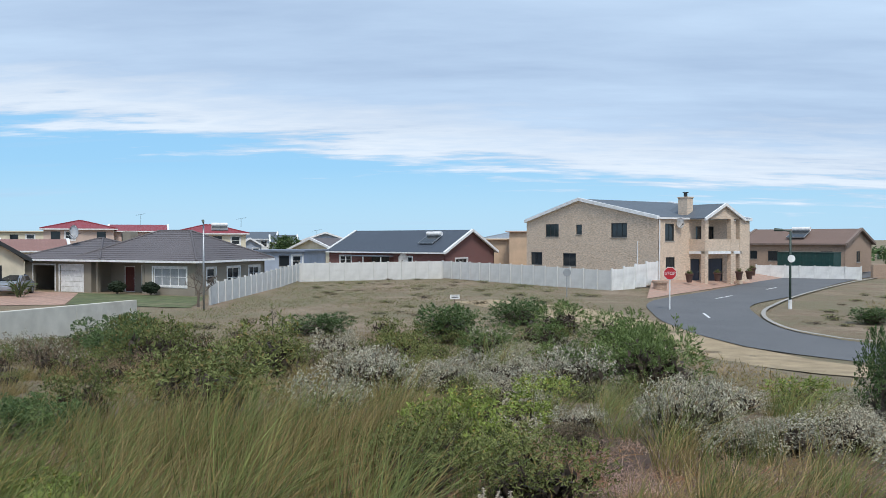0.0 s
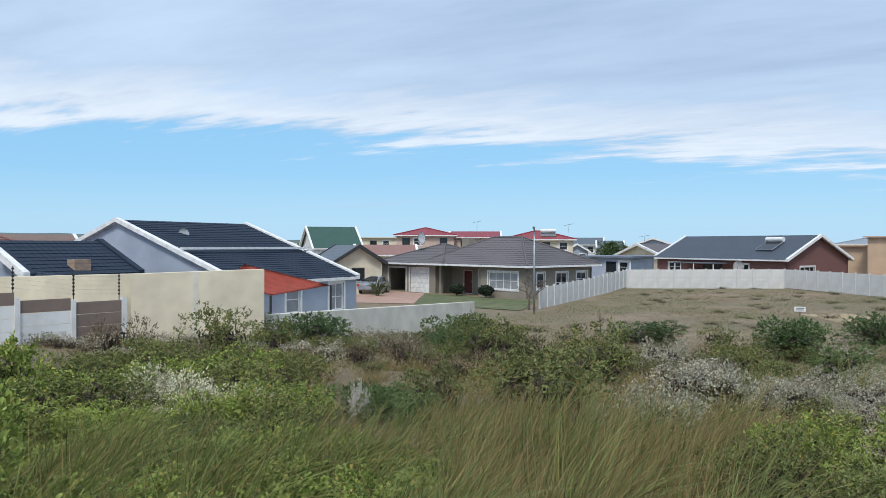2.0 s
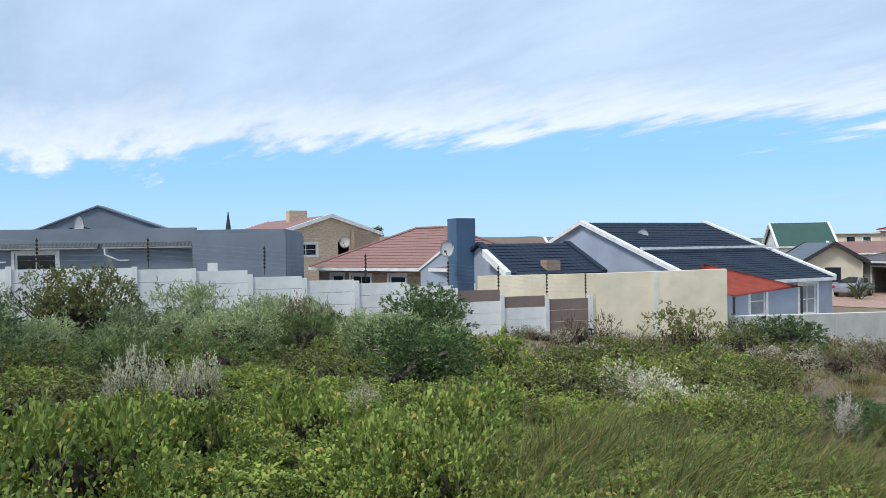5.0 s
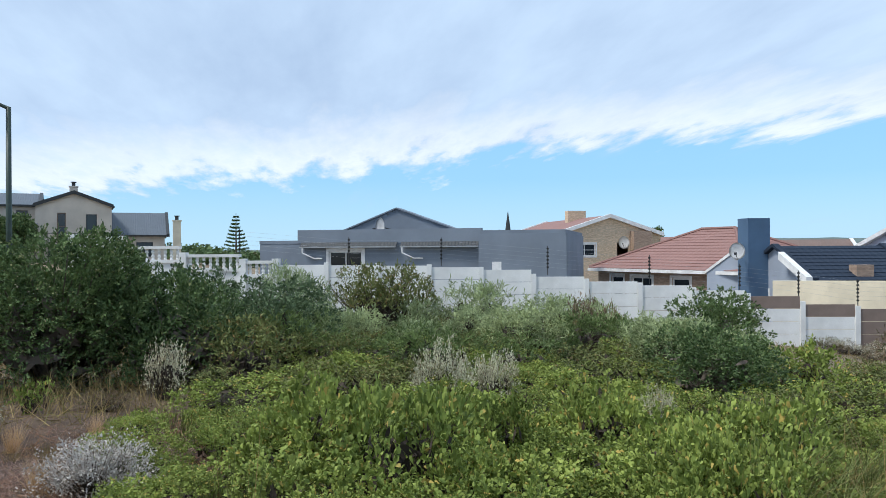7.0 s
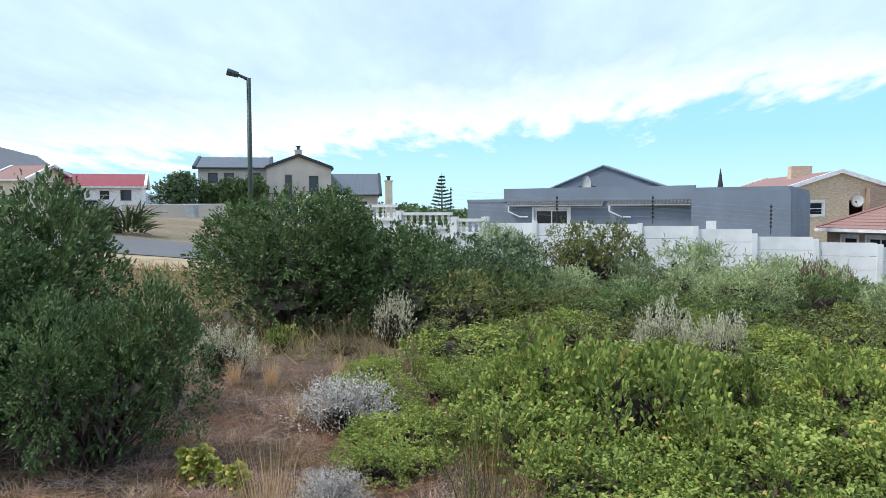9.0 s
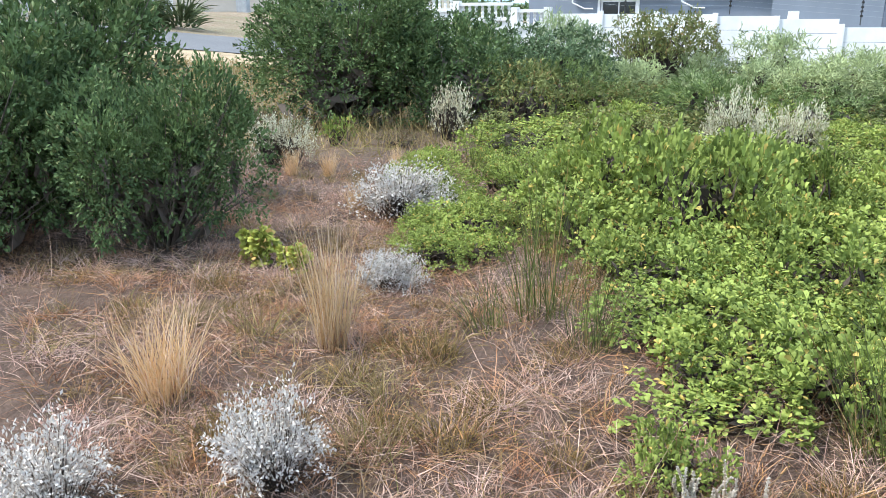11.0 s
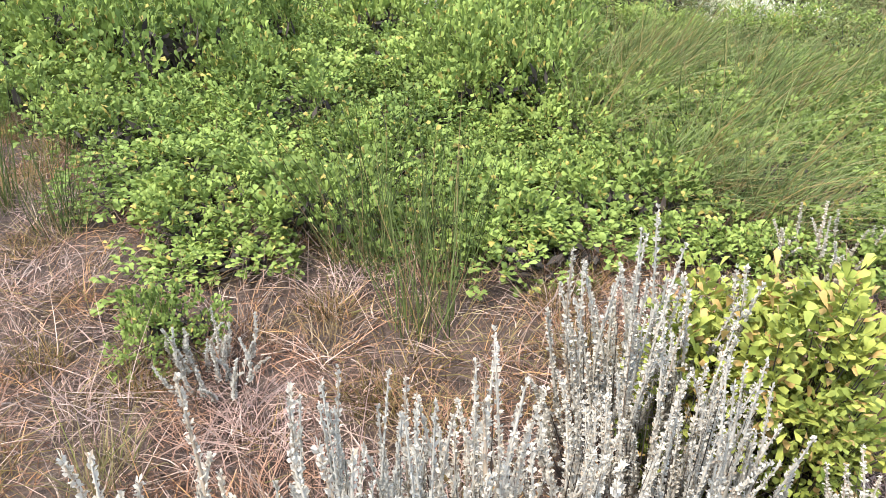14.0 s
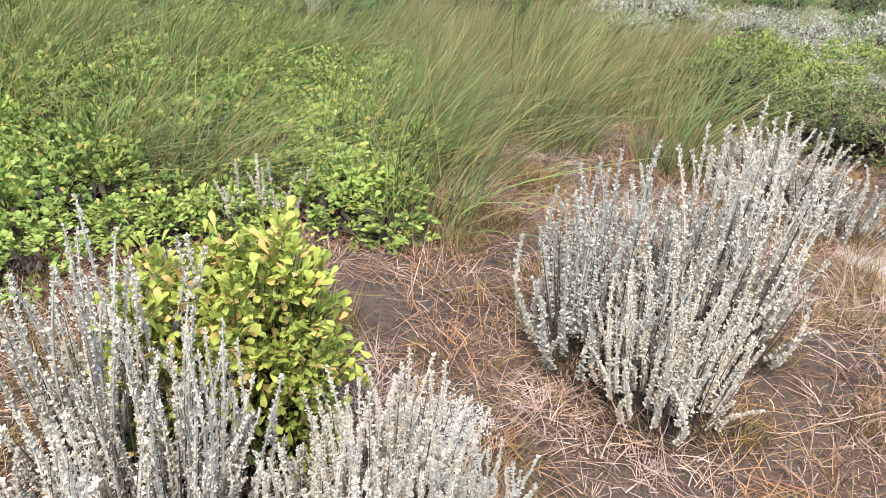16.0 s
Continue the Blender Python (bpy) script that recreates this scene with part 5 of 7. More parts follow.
# car on the driveway
def hatchback(m, label, paint):
    t = thing("car", label, "car", m, "parked cars")
    bm = bmesh.new()
    prof = [(-1.9, 0.35), (-1.95, 0.75), (-1.75, 0.95), (-1.35, 1.0), (-0.75, 1.42), (0.45, 1.44), (0.95, 1.02), (1.75, 0.88), (1.92, 0.65), (1.9, 0.35)]
    prism(bm, [(x, -0.8, z) for x, z in prof], (0, 1.6, 0))
    bmesh.ops.bevel(bm, geom=bm.edges[:], offset=0.07, segments=2, affect="EDGES")
    part("body", bm, paint, t, smooth=False)
    for s in (-1, 1):
        bm = bmesh.new()
        prism(bm, [(x, s * 0.806, z) for x, z in ((-1.15, 1.0), (-0.7, 1.36), (0.4, 1.37), (0.78, 1.02))], (0, s * 0.006, 0))
        part("side_window", bm, GLASS, t)
        for x in (-1.2, 1.2):
            bm = bmesh.new()
            tube(bm, (x, s * 0.62, 0.3), (x, s * 0.83, 0.3), 0.3, n=16)
            wh = part("wheel", bm, RUBBER, t)
            bm = bmesh.new()
            tube(bm, (x, s * 0.831, 0.3), (x, s * 0.84, 0.3), 0.18, n=12)
            part("rim", bm, GALV, wh)
        bm = bmesh.new()
        box(bm, -1.965, s * 0.7 - 0.1, 0.68, -1.93, s * 0.7 + 0.1, 0.86)
        part("tail_light", bm, SIGN_RED, t)
    bm = bmesh.new()
    prism(bm, [(-1.32, -0.66, 1.05), (-1.32, 0.66, 1.05), (-0.82, 0.6, 1.40), (-0.82, -0.6, 1.40)], (-0.04, 0, 0.05))
    part("rear_window", bm, GLASS, t)
    bm = bmesh.new()
    prism(bm, [(0.94, -0.66, 1.06), (0.94, 0.66, 1.06), (0.5, 0.6, 1.42), (0.5, -0.6, 1.42)], (0.04, 0, 0.05))
    part("windscreen", bm, GLASS, t)


hatchback(pose(-31.6, 57.4, lie(-31.6, 57.4) + 0.03, 0, 0, 100), "grey-blue hatchback parked on the brick driveway", CAR_PAINT)
hatchback(pose(-62.5, -31.5, lie(-62.5, -31.5) + 0.02, 0, 0, 110), "silver car parked beside the street wall", GALV)


# pots, planters, small yard things
def pot(x, y, h=0.7, z=None):
    z = lie(x, y) + 0.035 if z is None else z
    t = thing("plant_pot", "dark terracotta plant pot in front of the house", "plant pot", pose(x, y, z), "plant pots")
    bm = bmesh.new()
    lathe(bm, [(0.2, 0), (0.3, h * 0.8), (0.36, h * 0.85), (0.36, h), (0.3, h), (0.28, h * 0.9)], 14)
    part("pot", bm, TERRACOTTA, t)
    bm = bmesh.new()
    for k in range(60):
        a, e = random.uniform(0, 6.28), random.uniform(0.3, 1.3)
        tube(bm, (0, 0, h * 0.9), (0.35 * math.cos(a) * math.cos(e), 0.35 * math.sin(a) * math.cos(e), h * 0.9 + 0.4 * math.sin(e)), 0.02, 0.004, 3)
    part("foliage", bm, L_OLIVE, t)


for x, y in ((20.6, 65.2), (23.6, 67.0), (26.3, 69.2), (27.6, 70.2), (30.8, 77.5)):
    pot(x, y, 0.75, -2.02)
t = thing("brick_planter", "round brick planter at the forecourt corner", "planter", pose(16.6, 59.6, lie(16.6, 59.6) + 0.2))
bm = bmesh.new()
lathe(bm, [(0.5, 0), (0.5, 0.55), (0.6, 0.55), (0.6, 0.7), (0.42, 0.7), (0.4, 0.6)], 14)
part("bowl", bm, BRICK_BROWN, t)
t = thing("storage_container", "dark green steel storage container behind the wall", "container", pose(36.6, 85.2, -2.4, 0, 0, -45))
bm = bmesh.new()
for k in range(16):
    box(bm, k * 0.36, (k % 2) * 0.03, 0, k * 0.36 + 0.36, 2.3, 2.55)
bmesh.ops.remove_doubles(bm, verts=bm.verts, dist=0.001)
part("body", bm, plain("dark_green_container_paint", (0.012, 0.055, 0.05), 0.5), t)
part("roof_rim", bm_box(-0.05, -0.05, 2.55, 5.81, 2.35, 2.63), GREEN_METAL, t)
t = thing("utility_box", "grey electricity box on the pavement by the wall", "utility box", pose(-62.6, -23.2, lie(-62.6, -23.2) - 0.05, 0, 0, 70))
part("cabinet", bm_box(-0.5, -0.25, 0, 0.5, 0.25, 1.05), GALV, t)
part("lid", bm_box(-0.54, -0.29, 1.052, 0.54, 0.29, 1.12), GREY_WALL, t)
for x, y, h in ((-24.2, 57.8, 0.8), (-21.2, 56.5, 0.8)):
    t = thing("clipped_shrub", "dark clipped round shrub beside the porch", "shrub", pose(x, y, -2.55), "clipped porch shrubs")
    bm = bmesh.new()
    bmesh.ops.create_icosphere(bm, subdivisions=4, radius=0.72)
    for v in bm.verts:
        v.co *= 0.78 + 0.35 * noise.noise(v.co * 7) + 0.12 * noise.noise(v.co * 19)
        v.co.z = v.co.z * 0.7 + 0.62
    part("crown", bm, L_CLIPPED, t)
    bm = bmesh.new()
    tube(bm, (0, 0, -0.05), (0, 0, 0.5), 0.06)
    part("trunk", bm, BARK, t)


# ---- vegetation: one mesh for each part of each sort, shared by its copies ----
RNG = np.random.default_rng(11)


def unit(v):
    return v / np.maximum(np.linalg.norm(v, axis=1, keepdims=True), 1e-9)


def leaves(base, way, length, width, fold=0.12):
    """Folded leaves of four corners: base points, directions, lengths and widths as arrays."""
    n = len(base)
    way = unit(way)
    side = unit(np.cross(way, RNG.normal(size=(n, 3)) + np.array([0, 0, 1.2])))
    up = np.cross(side, way)
    L, W = length[:, None], width[:, None]
    v = np.empty((n, 4, 3))
    v[:, 0] = base
    v[:, 1] = base + way * L * 0.58 + side * W * 0.5 + up * L * fold
    v[:, 2] = base + way * L
    v[:, 3] = base + way * L * 0.58 - side * W * 0.5 + up * L * fold
    i = np.arange(n)[:, None] * 4
    return v.reshape(-1, 3), np.concatenate([i + np.array([[0, 1, 2]]), i + np.array([[0, 2, 3]])])


def broad_leaves(base, way, length, width, fold=0.10):
    """Spoon-shaped leaves, widest near the blunt tip and folded along the midrib."""
    n = len(base)
    way = unit(way)
    side = unit(np.cross(way, RNG.normal(size=(n, 3)) * 0.8 + np.array([0, 0, 1.4])))
    up = np.cross(side, way)
    L, W = length[:, None], width[:, None]
    v = np.empty((n, 6, 3))
    v[:, 0] = base
    for i, sg in ((1, 1), (5, -1)):
        v[:, i] = base + way * L * 0.48 + side * W * 0.36 * sg + up * L * fold
    for i, sg in ((2, 1), (4, -1)):
        v[:, i] = base + way * L * 0.80 + side * W * 0.5 * sg + up * L * fold * 1.1
    v[:, 3] = base + way * L - up * L * 0.04
    i = np.arange(n)[:, None] * 6
    return v.reshape(-1, 3), np.concatenate([i + np.array([[0, 1, 5]]), i + np.array([[1, 2, 5]]), i + np.array([[2, 4, 5]]), i + np.array([[2, 3, 4]])])


def blades(root, way, bend, length, width, steps=3):
    """Grass blades that curve over: root points, first directions, and the direction they bend to."""
    n = len(root)
    way = unit(way)
    side = unit(np.cross(way, RNG.normal(size=(n, 3))))
    v = np.empty((n, 2 * steps + 1, 3))
    for k in range(steps + 1):
        u = k / steps
        p = root + way * (length * u)[:, None] + bend * (length * u * u)[:, None]
        w = (width * (1 - 0.75 * u) * 0.5)[:, None]
        if k < steps:
            v[:, 2 * k], v[:, 2 * k + 1] = p - side * w, p + side * w
        else:
            v[:, 2 * k] = p
    m = 2 * steps + 1
    i = np.arange(n)[:, None] * m
    f = []
    for k in range(steps - 1):
        f += [i + np.array([[2 * k, 2 * k + 1, 2 * k + 3]]), i + np.array([[2 * k, 2 * k + 3, 2 * k + 2]])]
    f.append(i + np.array([[2 * steps - 2, 2 * steps - 1, 2 * steps]]))
    return v.reshape(-1, 3), np.concatenate(f)


def mesh_of(name, bunches, material):
    vs, fs, k = [], [], 0
    for v, f in bunches:
        vs.append(v)
        fs.append(f + k)
        k += len(v)
    v, f = np.concatenate(vs), np.concatenate(fs)
    me = bpy.data.meshes.new(name)
    me.vertices.add(len(v))
    me.vertices.foreach_set("co", v.astype(np.float32).ravel())
    me.loops.add(f.size)
    me.loops.foreach_set("vertex_index", f.astype(np.int32).ravel())
    me.polygons.add(len(f))
    me.polygons.foreach_set("loop_start", np.arange(0, f.size, 3, dtype=np.int32))
    me.update(calc_edges=True)
    me.validate()
    me.materials.append(material)
    return me


def crown_points(R, H, lobes, n, low=0.12, inner=0.22):
    """Shoot tips on the outside of a heap of rounded lobes, and the way they point."""
    cs, rs = [], []
    for k in range(lobes):
        a, q = RNG.uniform(0, 2 * np.pi), np.sqrt(RNG.uniform(0.02, 1)) * 0.66
        r = RNG.uniform(0.32, 0.50)
        cs.append((q * np.cos(a), q * np.sin(a), RNG.uniform(0.30, 0.98 - r) if k else 0.55))
        rs.append(r)
    cs, rs = np.array(cs), np.array(rs)
    out, ways = [], []
    while len(out) < n:
        k = RNG.integers(lobes)
        d = RNG.normal(size=3)
        d[2] = d[2] * 0.8 + 0.35
        d /= np.linalg.norm(d)
        depth = RNG.uniform(0.45, 0.9) if RNG.uniform() < inner else RNG.uniform(0.88, 1.06)
        p = cs[k] + d * rs[k] * depth
        if p[2] < low or p[2] > 1.04:
            continue
        if depth > 0.87 and np.any(np.linalg.norm(cs - p, axis=1) < rs * 0.86):
            continue
        out.append(p)
        ways.append(d)
    p, d = np.array(out), np.array(ways)
    s = np.array([R, R, H])
    return p * s, unit(d / s)


def stems_to(points, share, r0=0.012, lean=0.35):
    """Twigs from the foot of a shrub out to some of its shoots."""
    pick = points[RNG.uniform(size=len(points)) < share]
    n = len(pick)
    root = np.zeros((n, 3))
    root[:, :2] = pick[:, :2] * 0.12 + RNG.normal(size=(n, 2)) * 0.02
    root[:, 2] = -0.05
    mid = root * (1 - lean) + pick * lean + np.array([0, 0, 0.12]) * pick[:, 2:3]
    ang = np.array([0, 2.094, 4.189])
    ring = np.stack([np.cos(ang), np.sin(ang), np.zeros(3)], 1)
    v = np.empty((n, 9, 3))
    for k, (p, r) in enumerate(((root, r0), (mid, r0 * 0.7), (pick, r0 * 0.25))):
        v[:, 3 * k:3 * k + 3] = p[:, None, :] + ring[None] * r
    i = np.arange(n)[:, None] * 9
    f = []
    for k in (0, 3):
        for a in range(3):
            b = (a + 1) % 3
            f += [i + np.array([[k + a, k + b, k + 3 + b]]), i + np.array([[k + a, k + 3 + b, k + 3 + a]])]
    return v.reshape(-1, 3), np.concatenate(f)


def shoots(p, d, per, spread, reach, length, width, rise=0.4, fuzz=0.22, leaf=leaves):
    """Leaves set round short shoots."""
    n = len(p)
    along = RNG.uniform(-reach, reach * 0.35, size=(n, per))
    base = (p[:, None, :] + d[:, None, :] * along[..., None] + RNG.normal(size=(n, per, 3)) * reach * fuzz).reshape(-1, 3)
    way = (d[:, None, :] * rise + RNG.normal(size=(n, per, 3)) * spread + np.array([0, 0, 0.25])).reshape(-1, 3)
    m = n * per
    return leaf(base, way, length * RNG.uniform(0.65, 1.25, m), width * RNG.uniform(0.7, 1.2, m))


def twig_shade(p, R, H):
    """Dark cards for twigs and shade inside a crown, closing it to the eye."""
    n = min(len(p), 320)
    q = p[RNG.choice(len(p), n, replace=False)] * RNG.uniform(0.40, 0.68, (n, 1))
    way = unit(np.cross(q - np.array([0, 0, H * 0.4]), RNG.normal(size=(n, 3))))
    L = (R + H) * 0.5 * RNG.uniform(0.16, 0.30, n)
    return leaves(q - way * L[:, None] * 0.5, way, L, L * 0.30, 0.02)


SORTS = {}


def sort(name, kind, label, category, R, H, foliage, stem=None, variants=2, fol_name="foliage", stem_name="woody_base"):
    SORTS[kind] = [dict(name=name, label=label, category=category, R=R, H=H, parts=[]) for _ in range(variants)]
    for s in SORTS[kind]:
        s["parts"].append((fol_name, foliage()))
        if stem:
            s["parts"].append((stem_name, stem()))


LAST = {}


def shrub_sort(kind, name, label, R, H, lobes, n, per, L, W, material, twig=TWIG, spread=0.8, reach=0.08, share=0.12, r0=0.012, variants=2, low=0.1, inner=0.22, rise=0.4, far=0.25, fuzz=0.22, leaf=leaves):
    """A sort of shrub, with coarser-leaved sets of meshes for those that grow further down the slope."""
    def make(kind, n, per, L, W, share, variants, leaf=leaves):
        def fol():
            p, d = crown_points(R, H, lobes, n, low, inner)
            LAST["p"] = p
            return mesh_of("foliage", [shoots(p, d, per, spread, reach, L, W, rise, fuzz, leaf)], material)

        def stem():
            # real stems, plus dark cards standing for the crown's inner shade
            return mesh_of("woody_base", [stems_to(LAST["p"], share, r0)] + ([twig_shade(LAST["p"], R, H)] if R > 0.455 else []), twig)

        sort(name, kind, label, "shrub", R, H, fol, stem, variants)

    make(kind, n, per, L, W, share, variants, leaf)
    if far:
        make(kind + "_far", int(n * max(0.5, far * 1.3)), max(6, int(per * 0.85)), L * 1.2, W * 1.3, share * 0.5, 3)
        make(kind + "_farther", int(n * far), max(5, int(per * 0.7)), L * 1.4, W * 1.6, share * 0.35, 2)


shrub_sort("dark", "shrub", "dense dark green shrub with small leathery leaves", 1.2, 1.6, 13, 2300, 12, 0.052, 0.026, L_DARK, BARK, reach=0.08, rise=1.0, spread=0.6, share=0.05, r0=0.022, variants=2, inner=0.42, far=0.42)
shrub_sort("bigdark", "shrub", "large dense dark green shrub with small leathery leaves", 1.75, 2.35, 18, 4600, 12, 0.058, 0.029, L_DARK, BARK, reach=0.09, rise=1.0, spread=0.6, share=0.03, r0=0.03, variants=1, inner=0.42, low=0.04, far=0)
shrub_sort("blue", "shrub", "rounded blue-green shrub among the scrub", 1.0, 1.2, 10, 620, 11, 0.058, 0.022, L_BLUE, share=0.08, inner=0.3, far=0.42)
shrub_sort("olived", "shrub", "umbrella-shaped olive-brown shrub with bare lower twigs", 1.2, 1.3, 10, 850, 12, 0.05, 0.018, L_OLIVE, share=0.25, r0=0.02, variants=1, low=0.45, far=0.75)
shrub_sort("fine", "shrub", "upright fine-leaved green shrub among pale bushes", 1.0, 1.3, 10, 600, 11, 0.08, 0.013, L_FINE, share=0.1, spread=0.45, rise=0.9, far=0.42)
shrub_sort("green", "shrub", "fresh green leafy scrub bush", 0.8, 0.85, 9, 430, 12, 0.050, 0.024, L_BRIGHT, share=0.08, inner=0.3, variants=3)
shrub_sort("mid", "shrub", "mid-green leafy scrub bush", 0.9, 1.0, 9, 420, 11, 0.058, 0.02, L_OLIVE, share=0.1, variants=2, inner=0.3, far=0.42)
shrub_sort("bright", "creeping_shrub", "bright green creeping shrub with broad leaves", 0.46, 0.42, 9, 190, 9, 0.040, 0.026, L_BRIGHT, reach=0.05, share=0.12, r0=0.005, spread=0.55, rise=0.9, variants=4, low=0.05, inner=0.35, leaf=broad_leaves)
shrub_sort("lime", "creeping_shrub", "yellow-green plant with broad rounded leaves", 0.20, 0.30, 5, 60, 8, 0.055, 0.040, L_LIME, reach=0.04, share=0.3, r0=0.004, variants=2, leaf=broad_leaves)
shrub_sort("limetall", "leafy_bush", "upright yellow-green bush with reddish stems", 0.22, 0.66, 9, 330, 8, 0.038, 0.020, L_LIME, reach=0.06, share=0.35, r0=0.005, variants=2, rise=1.1, spread=0.5, far=False, leaf=broad_leaves)
shrub_sort("silver", "silver_shrub", "silver-white woolly shrub with fine twigs", 0.45, 0.45, 8, 300, 26, 0.026, 0.012, L_SILVER, reach=0.20, share=0.9, r0=0.004, variants=3, inner=0.45, rise=0.8, spread=0.75, fuzz=0.07)
shrub_sort("cream", "silver_shrub", "cream-coloured twiggy bush standing over the green scrub", 0.6, 0.6, 8, 330, 15, 0.028, 0.013, L_CREAM, reach=0.13, share=0.6, r0=0.004, variants=2, inner=0.3, rise=0.9, spread=0.6, far=0.5, fuzz=0.08)
shrub_sort("grey", "silver_shrub", "pale grey-green twiggy bush", 0.7, 0.7, 9, 480, 11, 0.036, 0.016, L_GREY, reach=0.09, share=0.25, r0=0.006, variants=2, inner=0.3, far=0.42)
shrub_sort("heath", "heath_shrub", "low mauve-brown heath shrub", 0.7, 0.5, 8, 380, 10, 0.045, 0.012, L_HEATH, reach=0.09, share=0.3, r0=0.006, variants=3, low=0.05, rise=0.8)
shrub_sort("olive", "heath_shrub", "low olive green scrub shrub", 0.7, 0.55, 8, 380, 10, 0.045, 0.014, L_OLIVE, reach=0.08, share=0.2, r0=0.006, variants=2, low=0.05)
shrub_sort("feather", "feathery_shrub", "pale feathery green shrub beside the white wall", 0.95, 1.4, 9, 560, 13, 0.10, 0.014, L_FEATHER, reach=0.16, share=0.15, spread=0.6, variants=2, far=0.42)


def spike_foliage(R, H, n):
    a, q = RNG.uniform(0, 2 * np.pi, n), np.sqrt(RNG.uniform(0, 1, n))
    root = np.stack([q * np.cos(a) * R * 0.62, q * np.sin(a) * R * 0.62, np.zeros(n)], 1)
    h = H * RNG.uniform(0.38, 1.08, n) * (1 - 0.25 * q)
    out = np.stack([np.cos(a) * q * R * 0.38, np.sin(a) * q * R * 0.38, h], 1) + RNG.normal(size=(n, 3)) * np.array([0.02, 0.02, 0])
    bow = RNG.normal(size=(n, 3)) * np.array([0.035, 0.035, 0])
    per = 210
    u = 1.0 - 0.72 * np.clip(RNG.integers(0, 26, size=(n, per)) / 26.0 + RNG.normal(size=(n, per)) * 0.008, 0, 1) ** 1.2
    c = root[:, None] + out[:, None] * u[..., None] + bow[:, None] * np.sin(u * np.pi)[..., None]
    way = RNG.normal(size=(n, per, 3)) * np.array([1, 1, 0.4]) + np.array([0, 0, 0.7])
    m = n * per
    fat = (1.35 - 0.75 * u).reshape(-1)
    lv = leaves(c.reshape(-1, 3), way.reshape(-1, 3), 0.0205 * fat * RNG.uniform(0.7, 1.3, m), 0.0120 * fat * RNG.uniform(0.7, 1.3, m))
    steps = 6
    ring = np.array([[1, 0, 0], [-0.5, 0.866, 0], [-0.5, -0.866, 0]])
    cv = np.empty((n, steps * 3, 3))
    for k in range(steps):
        t = 0.34 + 0.65 * k / (steps - 1)
        rad = (0.0075 * (1.12 - 0.75 * k / (steps - 1)) * (0.6 if k == 0 else 1.0)) * RNG.uniform(0.7, 1.3, (n, 1, 1))
        cv[:, 3 * k:3 * k + 3] = (root + out * t + bow * math.sin(t * math.pi))[:, None] + ring[None] * rad
    at = np.arange(n)[:, None] * steps * 3
    cf = []
    for k in range(0, (steps - 1) * 3, 3):
        for a0 in range(3):
            b0 = (a0 + 1) % 3
            cf += [at + np.array([[k + a0, k + b0, k + 3 + b0]]), at + np.array([[k + a0, k + 3 + b0, k + 3 + a0]])]
    core = (cv.reshape(-1, 3), np.concatenate(cf))
    LAST["spike"] = (root, out)
    return mesh_of("foliage", [lv, core], L_SPIKE)


def spike_stems():
    root, out = LAST["spike"]
    n = len(root)
    v, f = blades(root, out, np.zeros((n, 3)), np.linalg.norm(out, axis=1), np.full(n, 0.008), 2)
    k = 260
    r2 = np.repeat(root, 3, axis=0)[:k] + RNG.normal(size=(min(k, 3 * n), 3)) * np.array([0.04, 0.04, 0])
    v2, f2 = blades(r2, RNG.normal(size=r2.shape) * 0.4 + np.array([0, 0, 1]), np.zeros(r2.shape), RNG.uniform(0.1, 0.35, len(r2)), np.full(len(r2), 0.006), 2)
    return mesh_of("woody_base", [(v, f), (v2, f2)], TWIG)


sort("woolly_spike_shrub", "spike", "pale woolly shrub of tall upright spikes", "shrub", 0.42, 0.8, lambda: spike_foliage(0.42, 0.8, 92), spike_stems, 3, "foliage")
sort("woolly_spike_shrub", "spike_thin", "thin pale woolly plant of few upright spikes", "shrub", 0.3, 0.6, lambda: spike_foliage(0.3, 0.6, 26), spike_stems, 3, "foliage")


def tuft(n, R, L, W, lean, bend, material, wind=(0, 0, 0), steps=3, droop=0.5):
    a, q = RNG.uniform(0, 2 * np.pi, n), np.sqrt(RNG.uniform(0, 1, n)) * R
    root = np.stack([q * np.cos(a), q * np.sin(a), np.full(n, -0.02)], 1)
    way = RNG.normal(size=(n, 3)) * lean + np.array([0, 0, 1.0])
    way[:, :2] += root[:, :2] / max(R, 1e-3) * lean * 0.8
    bd = RNG.normal(size=(n, 3)) * bend + np.array(wind) * RNG.uniform(0.3, 1.2, n)[:, None]
    bd[:, 2] = -np.linalg.norm(bd[:, :2], axis=1) * droop
    return mesh_of("foliage", [blades(root, way, bd, L * RNG.uniform(0.5, 1.1, n), W * RNG.uniform(0.7, 1.2, n), steps)], material)


sort("reed_tuft", "reed", "tall green reed grass tuft bending in the wind", "grass", 0.5, 1.0, lambda: tuft(130, 0.22, 1.2, 0.0075, 0.22, 0.2, L_REED, (0.42, 0.16, 0), 5), lambda: tuft(26, 0.2, 1.15, 0.006, 0.25, 0.25, L_STRAW, (0.5, 0.2, 0), 5), 3, "green_foliage", "dry_foliage")
sort("reed_tuft", "rush", "thin upright dark green rush tuft", "grass", 0.4, 1.0, lambda: tuft(80, 0.12, 1.0, 0.0048, 0.16, 0.08, L_RUSH, (0.16, 0.10, 0), 4), lambda: tuft(40, 0.14, 0.4, 0.005, 0.4, 0.2, L_STRAW), 2, "foliage", "dead_base")
sort("grass_tuft", "gold", "golden dry grass tuft", "grass", 0.2, 0.6, lambda: tuft(260, 0.07, 0.62, 0.0042, 0.12, 0.12, L_GOLD, (0.02, 0.02, 0)), lambda: tuft(60, 0.09, 0.26, 0.005, 0.5, 0.3, L_THATCH), 2, "foliage", "dead_base")
